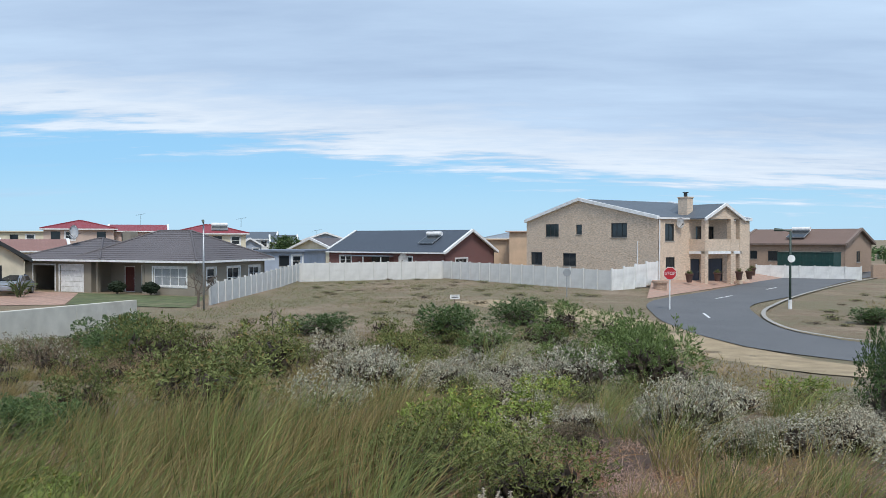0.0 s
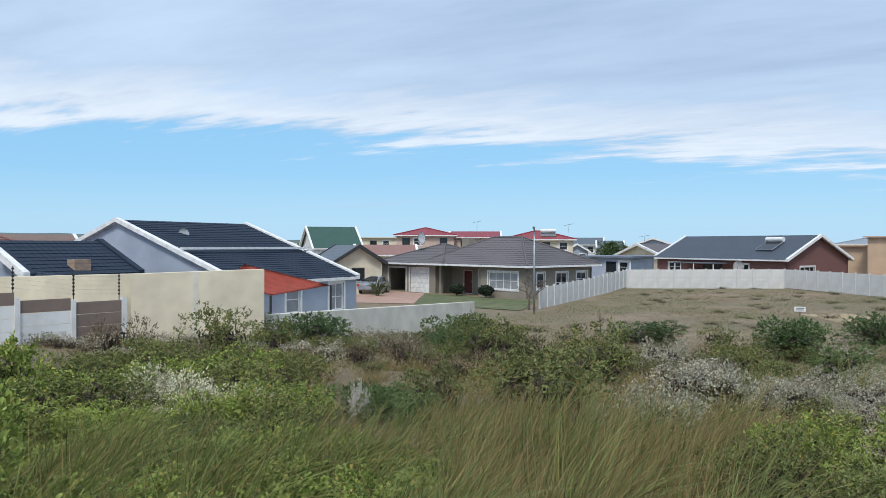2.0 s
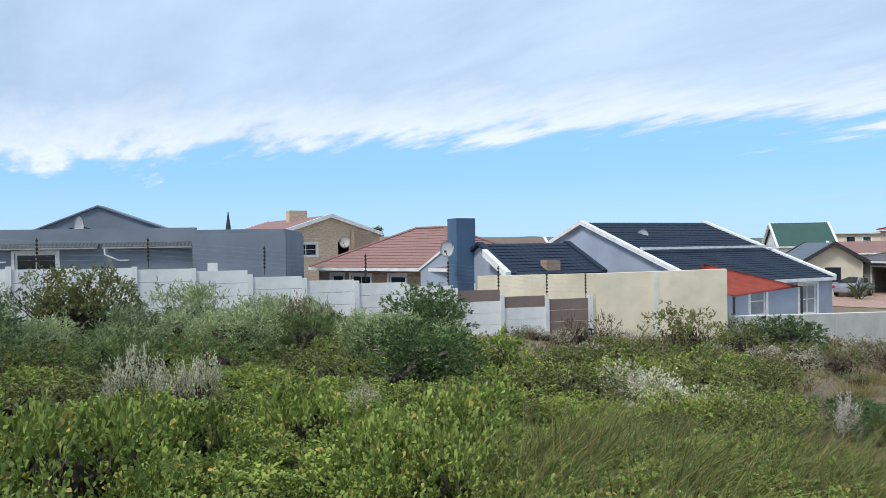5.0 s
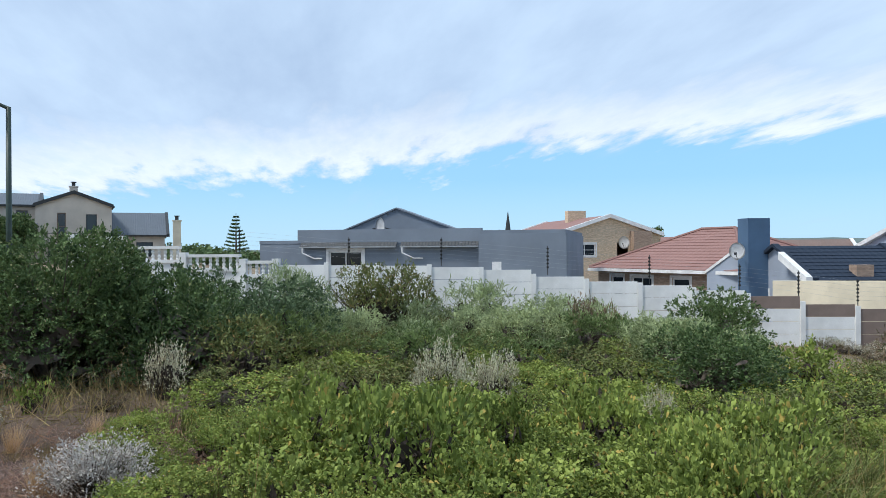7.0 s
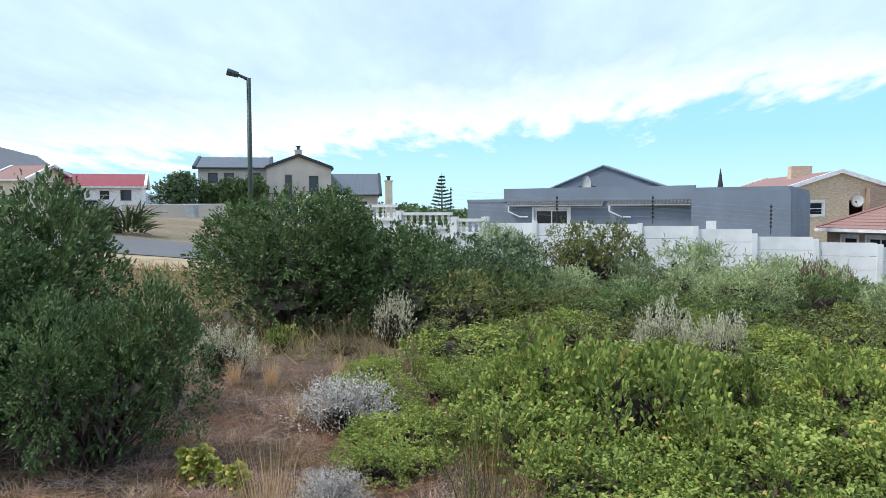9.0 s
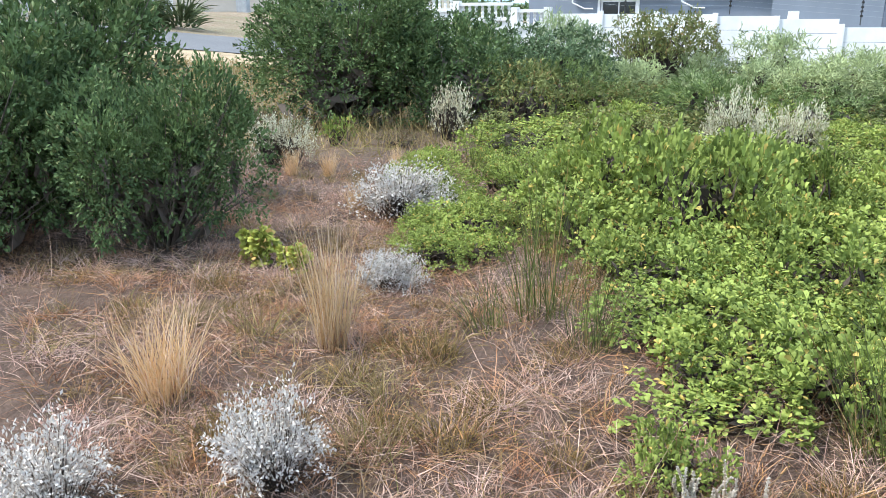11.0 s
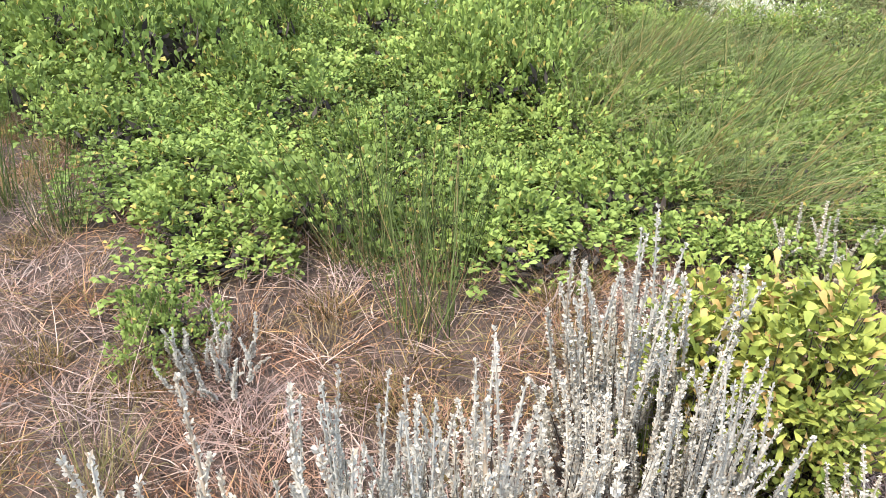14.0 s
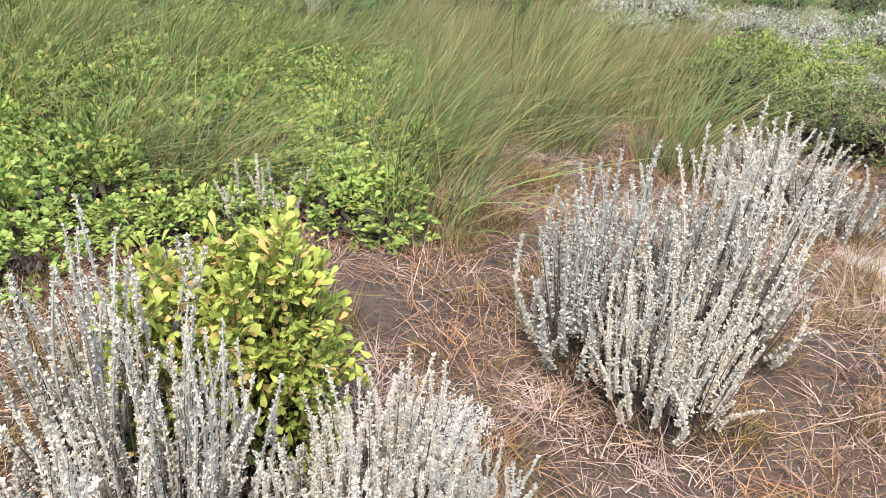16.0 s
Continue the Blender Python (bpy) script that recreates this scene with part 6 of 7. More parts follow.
sort("grass_tuft", "fuzz", "small olive-brown fuzzy grass tuft", "grass", 0.12, 0.14, lambda: tuft(210, 0.075, 0.17, 0.0036, 0.4, 0.2, L_MOSS), None, 3, "foliage")
sort("grass_tuft", "straw", "short straw-coloured dry grass tuft", "grass", 0.2, 0.3, lambda: tuft(110, 0.09, 0.36, 0.005, 0.35, 0.22, L_STRAW), None, 4, "foliage")
sort("grass_tuft", "tallstraw", "tall straw-coloured grass mixed with green blades", "grass", 0.4, 0.9, lambda: tuft(140, 0.21, 0.9, 0.0085, 0.18, 0.12, L_STRAW, (0.22, 0.1, 0), 4), lambda: tuft(40, 0.2, 0.8, 0.007, 0.2, 0.15, L_REED, (0.22, 0.1, 0), 4), 3, "dry_foliage", "green_foliage")

TAKEN = []


def grow(kind, x, y, R=None, H=None, z=None, group="", rot=None, keep=True):
    away = math.hypot(x, y)
    if away > 8.8 and kind + "_far" in SORTS and ((R or 0) < 1.3 or away > 16):
        kind = kind + ("_farther" if away > 17 else "_far")
    s = SORTS[kind][random.randrange(len(SORTS[kind]))]
    R, H = R or s["R"], H or s["H"]
    sx, sz = R / s["R"], H / s["H"]
    t = new(s["name"])
    t.empty_display_size = 0.1
    upright = kind in ("reed", "tallstraw")
    t.matrix_basis = pose(x, y, lie(x, y) - 0.02 if z is None else z, 0, 0, rot if rot is not None else (random.uniform(-25, 25) if upright else random.uniform(0, 360))) @ Matrix.Diagonal((sx, sx, sz, 1))
    tagged(t, s["label"], s["category"], group or s["name"].replace("_", " ") + "s on the vacant land")
    for nm, me in s["parts"]:
        o = new(nm, me)
        o.parent = t
    if keep:
        TAKEN.append((x, y, R))
    return t


def free(x, y, gap=0.7, pad=0.0):
    return all((x - a) ** 2 + (y - b) ** 2 > (r * gap + pad) ** 2 for a, b, r in TAKEN)


# big shrubs and the pale bushes that stand out
grow("bigdark", -12.5, -2.75, 1.8, 2.4)
grow("dark", -12.1, -1.0, 1.25, 1.75)
grow("blue", -14.0, 0.1, 1.5, 1.7)
grow("mid", -11.2, -0.1, 1.0, 1.15)
grow("dark", -4.87, -2.26, 0.72, 1.33)
grow("dark", -5.75, -3.65, 1.25, 2.15)
grow("dark", -4.6, -3.6, 0.9, 1.5)
grow("dark", -8.6, 5.8, 0.98, 1.05)
grow("green", -8.75, 7.15, 0.8, 0.95)
grow("dark", -16.2, 10.7, 1.3, 1.6)
grow("dark", -10.73, 26.17, 1.35, 1.35)
grow("dark", -13.65, 21.31, 1.3, 1.25)
grow("dark", -5.37, 33.92, 1.6, 0.95)
grow("dark", 0.46, 31.52, 1.6, 1.55)
grow("dark", 3.76, 37.63, 1.6, 1.3)
grow("dark", 6.22, 11.2, 0.5, 1.35)
grow("dark", 20.97, 38.0, 1.28, 0.8)
grow("blue", -19.5, -1.3, 1.5, 2.1)
grow("blue", -17.2, 0.6, 1.2, 1.5)
grow("olived", -18.6, 2.95, 1.5, 1.95)
grow("feather", -18.9, 0.9, 0.9, 2.0)
grow("feather", -18.0, 5.2, 1.1, 1.65)
grow("feather", -17.6, 6.9, 1.0, 1.35)
grow("feather", -17.9, 8.2, 0.8, 1.2)
grow("heath", -15.45, 7.2, 0.8, 1.25)
grow("heath", -14.9, 14.8, 0.95, 1.0)
grow("dark", -8.99, 22.13, 1.05, 0.95)
grow("heath", -7.2, 22.9, 0.95, 0.9)
grow("heath", -8.5, 17.7, 0.95, 0.8)
grow("silver", -5.94, -0.80, 0.46, 0.47)
grow("silver", -4.12, -0.57, 0.23, 0.26)
grow("cream", -8.13, -2.53, 0.40, 0.6)
grow("cream", -8.05, 2.25, 0.42, 0.92)
grow("cream", -7.8, 2.7, 0.36, 0.78)
grow("cream", -10.4, -0.9, 0.36, 0.85)
grow("silver", -2.20, -0.57, 0.25, 0.36)
grow("silver", -1.98, -1.21, 0.26, 0.34)
grow("silver", -1.18, 0.22, 0.26, 0.26)
grow("cream", -6.85, 4.15, 0.26, 0.55)
grow("cream", -13.9, 5.60, 0.45, 0.75)
grow("lime", -4.53, -1.50, 0.16, 0.26)
grow("lime", -4.39, -1.23, 0.13, 0.2)
grow("bright", -9.8, -2.3, 0.3, 0.42)
grow("bright", -2.28, 0.72, 0.2, 0.24)
grow("gold", -3.28, -0.68, 0.2, 0.72)
grow("gold", -2.75, -1.23, 0.26, 0.5)
grow("rush", -3.7, 0.27, 0.42, 1.0)
grow("rush", -2.55, 1.45, 0.4, 0.95)
grow("rush", -2.35, 1.7, 0.4, 0.8)
grow("rush", -2.05, 1.45, 0.34, 0.75)
grow("rush", -3.3, 0.5, 0.3, 0.7)
grow("grey", -10.13, 16.27, 0.7, 0.65)
grow("cream", -5.85, 7.15, 0.62, 0.68)
grow("cream", -6.55, 7.55, 0.6, 0.66)
grow("cream", -5.2, 7.35, 0.55, 0.56)
grow("dark", -3.95, 8.75, 0.55, 0.48)
grow("dark", -4.65, 8.95, 0.5, 0.45)
grow("silver", -4.45, 8.55, 0.2, 0.5)
grow("olive", -2.47, 34.28, 1.1, 0.85)
grow("olive", -5.24, 22.03, 0.85, 0.8)
grow("olive", -2.80, 11.59, 0.5, 0.65)
grow("olive", -11.21, 14.35, 0.65, 0.6)
grow("olive", -5.23, 24.4, 0.85, 0.9)
grow("fine", 4.14, 15.6, 1.05, 1.45)
grow("fine", 4.9, 18.6, 1.2, 1.6)
grow("fine", 6.4, 29.0, 1.4, 1.6)
grow("fine", 5.6, 23.0, 1.2, 1.5)
grow("fine", 5.2, 34.5, 1.5, 1.4)
grow("grey", 2.40, 14.2, 0.9, 1.05)
grow("grey", 0.30, 13.83, 0.7, 0.8)
grow("grey", 1.18, 13.6, 0.65, 0.55)
grow("grey", 2.04, 30.0, 1.0, 0.8)
grow("grey", 3.03, 8.27, 0.5, 0.42)
grow("grey", 4.80, 9.92, 0.6, 0.42)
grow("grey", -1.67, 20.53, 0.5, 0.7)
grow("mid", -0.05, 6.5, 0.62, 0.66)
grow("mid", 0.80, 6.2, 0.62, 0.6)
grow("green", 0.85, 9.8, 0.65, 0.5)
grow("grey", 3.7, 8.65, 0.6, 0.45)
grow("grey", 2.8, 8.9, 0.6, 0.85)
grow("grey", 4.4, 8.7, 0.45, 0.5)
grow("green", 0.25, 7.3, 0.6, 0.68)
grow("green", 1.55, 11.58, 0.55, 0.55)
grow("green", 5.55, 12.39, 0.7, 0.55)
grow("reed", 2.61, 8.85, 0.6, 0.9)
grow("reed", 3.17, 6.57, 0.45, 0.65)
grow("reed", -0.44, 10.6, 0.6, 1.05)
grow("reed", 1.51, 20.4, 0.9, 1.2)
for x, y, h in ((1.5, 5.7, 0.45), (2.0, 6.1, 0.5), (2.6, 6.3, 0.5), (3.3, 7.2, 0.55), (2.2, 7.4, 0.6), (1.9, 5.2, 0.4)):
    grow("tallstraw", x, y, 0.42, h)
# spikes close to the path, with the yellow-green bush between them
grow("spike", -0.26, 2.66, 0.34, 0.72)
grow("spike", 0.0, 2.84, 0.33, 0.86)
grow("spike", -0.06, 2.46, 0.26, 0.56)
grow("spike", -0.99, 1.04, 0.27, 0.74)
grow("spike", -1.22, 1.60, 0.30, 0.74)
grow("spike", -0.98, 1.42, 0.24, 0.70)
grow("spike_thin", -0.80, 0.84, 0.26, 0.84)
grow("spike", -0.99, 0.77, 0.2, 0.78)
grow("spike_thin", -1.10, 0.57, 0.22, 0.80)
grow("spike_thin", -0.92, 0.52, 0.2, 0.6)
grow("spike", -0.64, 1.46, 0.22, 0.50)
grow("spike_thin", -0.48, 1.34, 0.24, 0.48)
grow("spike", -0.42, 1.58, 0.2, 0.46)
grow("spike_thin", -2.05, 0.78, 0.16, 0.26)
grow("spike_thin", -1.75, 3.0, 0.2, 0.35)
grow("spike_thin", -1.55, 3.3, 0.2, 0.3)
grow("spike", 0.36, 4.75, 0.42, 0.5)
grow("spike_thin", 0.62, 4.55, 0.3, 0.45)
grow("limetall", -1.00, 1.80, 0.21, 0.68)
grow("limetall", -0.94, 1.82, 0.15, 0.5)
grow("limetall", -1.10, 1.70, 0.2, 0.62)
grow("spike", -0.60, 1.68, 0.24, 0.52)
grow("spike", -0.44, 1.42, 0.22, 0.5)
grow("silver", -0.62, 2.05, 0.16, 0.14)


# reach of each sort of cover
def polar(x, y):
    return math.hypot(x, y - 0.5), math.degrees(math.atan2(-x, y - 0.5))


def scatter(kinds, count, r0, r1, a0, a1, size=(0.8, 1.2), high=(0.8, 1.2), gap=0.6, pad=0.15, ok=None, tries=12):
    """Plants strewn over a ring sector about the knoll; a: degrees west of north."""
    done = 0
    for _ in range(count * tries):
        if done >= count:
            break
        r = math.sqrt(random.uniform(r0 * r0, r1 * r1))
        a = math.radians(random.uniform(a0, a1))
        x, y = -r * math.sin(a), 0.5 + r * math.cos(a)
        if not free(x, y, gap, pad) or (ok and not ok(x, y)):
            continue
        k = random.choice(kinds)
        s = SORTS[k][0]
        f = random.uniform(*size)
        grow(k, x, y, s["R"] * f, s["H"] * f * random.uniform(*high))
        done += 1


def off_road(x, y):
    return y + 0.2 * x < 60 and not (y > 13 and x > 5.4 + (y - 16) * 0.19) and not (-18 < x < -12 and y > 40)


def green_side(x, y):
    r, a = polar(x, y)
    return a < 86 + (r - 3) * 1.2


# bright creeping shrubs to the north-west
scatter(["bright"], 55, 2.5, 4.4, 54, 96, (0.6, 1.0), (0.5, 1.0), 0.5, 0.1, green_side)
scatter(["bright"], 85, 4.0, 7.2, 54, 96, (0.6, 1.25), (0.5, 1.7), 0.5, 0.12, green_side)
scatter(["bright"], 60, 3.0, 7.0, 24, 54, (0.7, 1.0), (0.7, 1.0), 0.45, 0.1, lambda x, y: y > 2.6)
scatter(["green", "bright", "green", "mid"], 84, 6.5, 12, 44, 96, (0.6, 1.0), (0.45, 0.8), 0.62, 0.1, green_side)
scatter(["mid", "green", "fine", "feather", "green"], 36, 11, 15, 56, 97, (0.7, 1.05), (0.5, 0.9), 0.5, 0.1, green_side)
scatter(["mid", "fine", "feather", "feather", "green"], 34, 14.5, 20, 58, 97, (0.75, 1.05), (0.65, 0.95), 0.5, 0.1, green_side)
scatter(["feather", "mid", "blue"], 14, 17.5, 21.5, 62, 90, (0.65, 0.95), (0.55, 0.85), 0.5, 0.1)
scatter(["green", "mid", "olive"], 40, 7, 14, 34, 50, (0.7, 1.0), (0.6, 0.9), 0.5, 0.1)
scatter(["bright", "green"], 16, 4.6, 9, 90, 101, (0.4, 0.7), (0.6, 1.0), 0.5, 0.15, lambda x, y: not green_side(x, y))
scatter(["rush"], 8, 3.0, 8, 84, 100, (0.6, 0.9), (0.6, 0.9), 0.3, 0.1)
# reeds and tall straw to the north
scatter(["reed"], 52, 3.0, 6.8, 20, 56, (0.75, 1.05), (0.6, 0.85), 0.2, 0.1, lambda x, y: y > 2.9)
scatter(["tallstraw", "reed", "tallstraw"], 46, 4.4, 8.8, -2, 24, (0.8, 1.1), (0.75, 1.0), 0.22, 0.12)
scatter(["reed", "rush", "tallstraw"], 22, 5.0, 14, -32, -2, (0.7, 1.0), (0.6, 0.95), 0.35, 0.1, off_road)
scatter(["straw"], 95, 8, 19, 0, 42, (1.1, 2.1), (0.7, 1.0), 0.3, 0.1)
# brown and silver scrub on the slope
scatter(["heath", "heath", "olive", "mid", "olive", "grey"], 105, 9, 28, 2, 44, (0.6, 1.3), (0.75, 1.25), 0.85, 0.1, off_road)
scatter(["heath", "olive"], 24, 22, 38, 20, 34, (0.8, 1.3), (0.8, 1.1), 0.5, 0.1, lambda x, y: x > -14.0 + (36 - y) * -0.09)
scatter(["heath", "olive", "grey", "heath"], 64, 14, 27, 34, 52, (0.6, 1.1), (0.6, 0.9), 0.6, 0.1, lambda x, y: y > 0.9 * -x + 1.0 or x * 0.27 - y < -19)
scatter(["grey", "olive", "fine", "grey", "mid", "olive"], 60, 16, 30, -32, 2, (0.7, 1.2), (0.6, 0.95), 0.7, 0.1, off_road)
scatter(["grey", "olive", "grey", "heath"], 34, 7.5, 16, -32, 2, (0.5, 0.85), (0.7, 1.0), 0.8, 0.15, off_road)
scatter(["heath", "olive"], 26, 28, 38, -8, 22, (0.7, 1.3), (0.5, 0.8), 0.5, 0.2, off_road)
scatter(["olive", "heath", "olive"], 70, 40, 78, -11, 11, (0.5, 1.1), (0.3, 0.6), 0.5, 0.3, lambda x, y: x > -12)
scatter(["olive", "heath", "olive"], 46, 34, 66, -38, -22, (0.4, 1.0), (0.3, 0.7), 0.5, 0.2, lambda x, y: x > 17.6 + max(0.0, y - 38) * 0.66 if y < 62 else False)
# short dry tufts between the shrubs close by
scatter(["straw"], 26, 1.3, 8, 84, 128, (0.5, 1.1), (0.6, 1.1), 0.2, 0.05)
scatter(["straw"], 16, 1.6, 5, -20, 84, (0.5, 1.0), (0.5, 1.0), 0.3, 0.05)
scatter(["fuzz"], 90, 1.0, 5.5, 40, 125, (0.7, 1.4), (0.7, 1.2), 0.2, 0.03)
scatter(["fuzz"], 30, 1.6, 4.5, -20, 40, (0.7, 1.4), (0.7, 1.2), 0.2, 0.03)
scatter(["gold", "heath"], 6, 6, 13, 97, 112, (0.6, 0.9), (0.7, 1.0), 0.5, 0.1, lambda x, y: not green_side(x, y))


# ---- uncountable cover: litter, dry grass, far scrub ----
def lie_all(x, y):
    return np.array([lie(a, b) for a, b in zip(x, y)])


def drifts(x, y, least=-0.28):
    """Where litter has gathered: drifts with bare gaps between."""
    v = np.array([noise.noise((a * 2.3, b * 2.3, 0.3)) + 0.5 * noise.noise((a * 6.1, b * 6.1, 1.7)) for a, b in zip(x, y)])
    keep = v > least + RNG.normal(size=len(x)) * 0.13
    return keep & (((x - 1.15) / 0.55) ** 2 + ((y - 4.1) / 0.45) ** 2 > RNG.uniform(0.5, 1.2, len(x)))


def strewn(name, label, n, r0, r1, a0, a1, L, W, up, material, category, power=1.0, ok=None, steps=2, bend=0.15):
    r = r0 + (r1 - r0) * RNG.uniform(size=n) ** power
    a = np.radians(RNG.uniform(a0, a1, n))
    x, y = -r * np.sin(a), 0.5 + r * np.cos(a)
    if ok is not None:
        keep = ok(x, y)
        x, y = x[keep], y[keep]
    n = len(x)
    root = np.stack([x, y, lie_all(x, y) + RNG.uniform(-0.01, 0.02, n)], 1)
    way = RNG.normal(size=(n, 3))
    way[:, 2] = np.abs(RNG.normal(size=n)) * up
    far = np.clip(np.hypot(x, y) / 6.0, 1.0, 6.0)
    me = mesh_of(name, [blades(root, way, RNG.normal(size=(n, 3)) * bend, L * RNG.uniform(0.4, 1.2, n), W * far * RNG.uniform(0.6, 1.3, n), steps)], material)
    return tagged(new(name, me), label, category, kind="stuff")


strewn("dead_grass_litter", "tangled grey-pink dead grass and twigs on the soil", 84000, 0.7, 8.5, -40, 130, 0.10, 0.0038, 0.6, L_LITTER, "litter", 0.7, drifts, 3, 0.8)
strewn("dry_grass", "thin dry straw-coloured grass between the plants", 2500, 0.8, 10, -40, 130, 0.13, 0.0034, 1.1, L_STRAW, "grass", 0.75, None, 3, 0.6)
strewn("thatch", "brown matted thatch of dead grass", 44000, 0.8, 9, -40, 130, 0.105, 0.0042, 1.0, L_THATCH, "grass", 0.7, drifts, 3, 0.8)


def tussocks(name, label, clumps, per, r0, r1, a0, a1, L, W, material):
    """Low cushions of curling dead blades."""
    r, a = r0 + (r1 - r0) * RNG.uniform(size=clumps) ** 0.7, np.radians(RNG.uniform(a0, a1, clumps))
    x, y = -r * np.sin(a), 0.5 + r * np.cos(a)
    keep = ((x - 1.15) / 0.6) ** 2 + ((y - 4.1) / 0.5) ** 2 > 1
    x, y = x[keep], y[keep]
    c = np.repeat(np.stack([x, y, lie_all(x, y) - 0.01], 1), per, axis=0)
    big = np.repeat(RNG.uniform(0.5, 1.5, len(x)), per)
    n = len(c)
    off = RNG.normal(size=(n, 3)) * np.array([0.045, 0.045, 0]) * big[:, None]
    way = off * 9 + RNG.normal(size=(n, 3)) * 0.35
    way[:, 2] = np.abs(RNG.normal(size=n)) * 0.5 + 0.55
    bend = off * 10 + RNG.normal(size=(n, 3)) * 0.3
    bend[:, 2] = -RNG.uniform(0.1, 0.7, n)
    me = mesh_of(name, [blades(c + off, way, bend, L * big * RNG.uniform(0.5, 1.2, n), W * RNG.uniform(0.7, 1.3, n), 3)], material)
    tagged(new(name, me), label, "grass", kind="stuff")


tussocks("dead_tussocks", "low red-brown cushions of curled dead grass", 1250, 54, 0.8, 7.0, -40, 130, 0.125, 0.0037, L_THATCH)
tussocks("bleached_tussocks", "low bleached grey-pink cushions of matted twigs", 520, 50, 0.8, 6.5, -40, 130, 0.12, 0.0038, L_LITTER)
tussocks("olive_tussocks", "low olive cushions of half-dry grass", 200, 50, 0.9, 6.0, -40, 130, 0.125, 0.0038, L_MOSS)
tussocks("straw_tussocks", "low golden cushions of curled dry straw", 70, 50, 0.9, 6.0, 50, 130, 0.14, 0.0038, L_STRAW)
strewn("knoll_grass", "dry grass over the back of the knoll", 26000, 0.9, 16, 130, 320, 0.24, 0.006, 1.0, L_THATCH, "grass", 0.75, None, 2, 0.4)
strewn("slope_grass", "dry grass covering the slope", 26000, 9, 34, -36, 58, 0.20, 0.0036, 2.0, L_STRAW, "grass", 0.85, lambda x, y: (x < 8.5) | (y < 14))
strewn("slope_heath", "low brown heath growth on the slope", 9000, 9, 34, -36, 58, 0.15, 0.0036, 1.2, L_HEATH, "scrub", 0.85, lambda x, y: (x < 8.5) | (y < 14))


def patches(x, y):
    """Broad uneven patches where the plot has greened over."""
    v = np.array([noise.noise((a * 0.22, b * 0.13, 4.1)) + 0.6 * noise.noise((a * 0.7, b * 0.4, 2.7)) for a, b in zip(x, y)])
    return v > -0.14 + RNG.normal(size=len(x)) * 0.12


strewn("plot_grass", "short dry grass on the vacant plot", 16000, 33, 78, -14, 24, 0.14, 0.0024, 1.2, L_STRAW, "grass", 0.9, lambda x, y: (x < 9.5) & ((x > -13.6) | ((y < 46) & (x > -15.5))))
strewn("plot_green", "patchy olive grass on the vacant plot", 42000, 30, 78, -14, 24, 0.16, 0.0036, 1.2, L_OLIVE, "grass", 0.9, lambda x, y: (x < 9.5) & ((x > -13.6) | ((y < 46) & (x > -15.5))) & patches(x, y))
strewn("verge_grass", "dry grass on the road verges", 12000, 14, 60, -40, -14, 0.2, 0.006, 1.6, L_STRAW, "grass", 0.9, lambda x, y: ((x < 9.5) & (y < 45)) | ((x > 20.8 + (y - 35) * 0.4) & (y > 30) & (y < 52)))
strewn("west_grass", "tall dry grass at the road edge behind the shrubs", 12000, 9, 27, 97, 122, 0.4, 0.006, 2.2, L_STRAW, "grass", 0.9)


def sand_patch(cx, cy, rx, ry):
    rings, n = 6, 28
    verts, faces = [(cx, cy, lie(cx, cy) + 0.012)], []
    for q in range(1, rings + 1):
        for k in range(n):
            a = 2 * math.pi * k / n
            w = 1 + 0.16 * math.sin(3 * a + 1) + 0.09 * math.sin(5 * a) + 0.06 * math.sin(8 * a + 2)
            x, y = cx + rx * w * q / rings * math.cos(a), cy + ry * w * q / rings * math.sin(a)
            verts.append((x, y, lie(x, y) + (0.012 if q < rings else -0.01)))
    for k in range(n):
        faces.append((0, 1 + k, 1 + (k + 1) % n))
        for q in range(rings - 1):
            i, j = 1 + q * n + k, 1 + q * n + (k + 1) % n
            faces.append((i, i + n, j + n, j))
    me = bpy.data.meshes.new("bare_sand")
    me.from_pydata(verts, [], faces)
    me.materials.append(SAND)
    tagged(new("bare_sand", me), "pale bare sand patch beside the spiky shrub", "ground", kind="structure")


sand_patch(1.15, 4.1, 0.6, 0.5)



# small dead trees, aloes, far trees
def limb(bm, p, d, L, r, depth):
    q = p + d * L
    tube(bm, p, q, r, r * 0.6, 5)
    if depth:
        for _ in range(3):
            e = (d + Vector([random.gauss(0, 0.5) for _ in range(3)])).normalized()
            e.z = abs(e.z) * 0.9 + 0.1
            limb(bm, q - d * L * random.uniform(0, 0.3), e.normalized(), L * random.uniform(0.55, 0.8), r * 0.55, depth - 1)


def bare_tree(x, y, h, label, depth=4):
    t = thing("bare_tree", label, "tree", pose(x, y, lie(x, y)))
    bm = bmesh.new()
    limb(bm, Vector((0, 0, -0.05)), Vector((0.06, 0, 1)).normalized(), h * 0.36, h * 0.035, depth)
    part("trunk", bm, BARK, t)


bare_tree(-14.75, 47.1, 2.7, "small leafless tree beside the lamp post", 6)
bare_tree(-7.8, 36.2, 1.2, "small dead shrub with bare branches", 3)


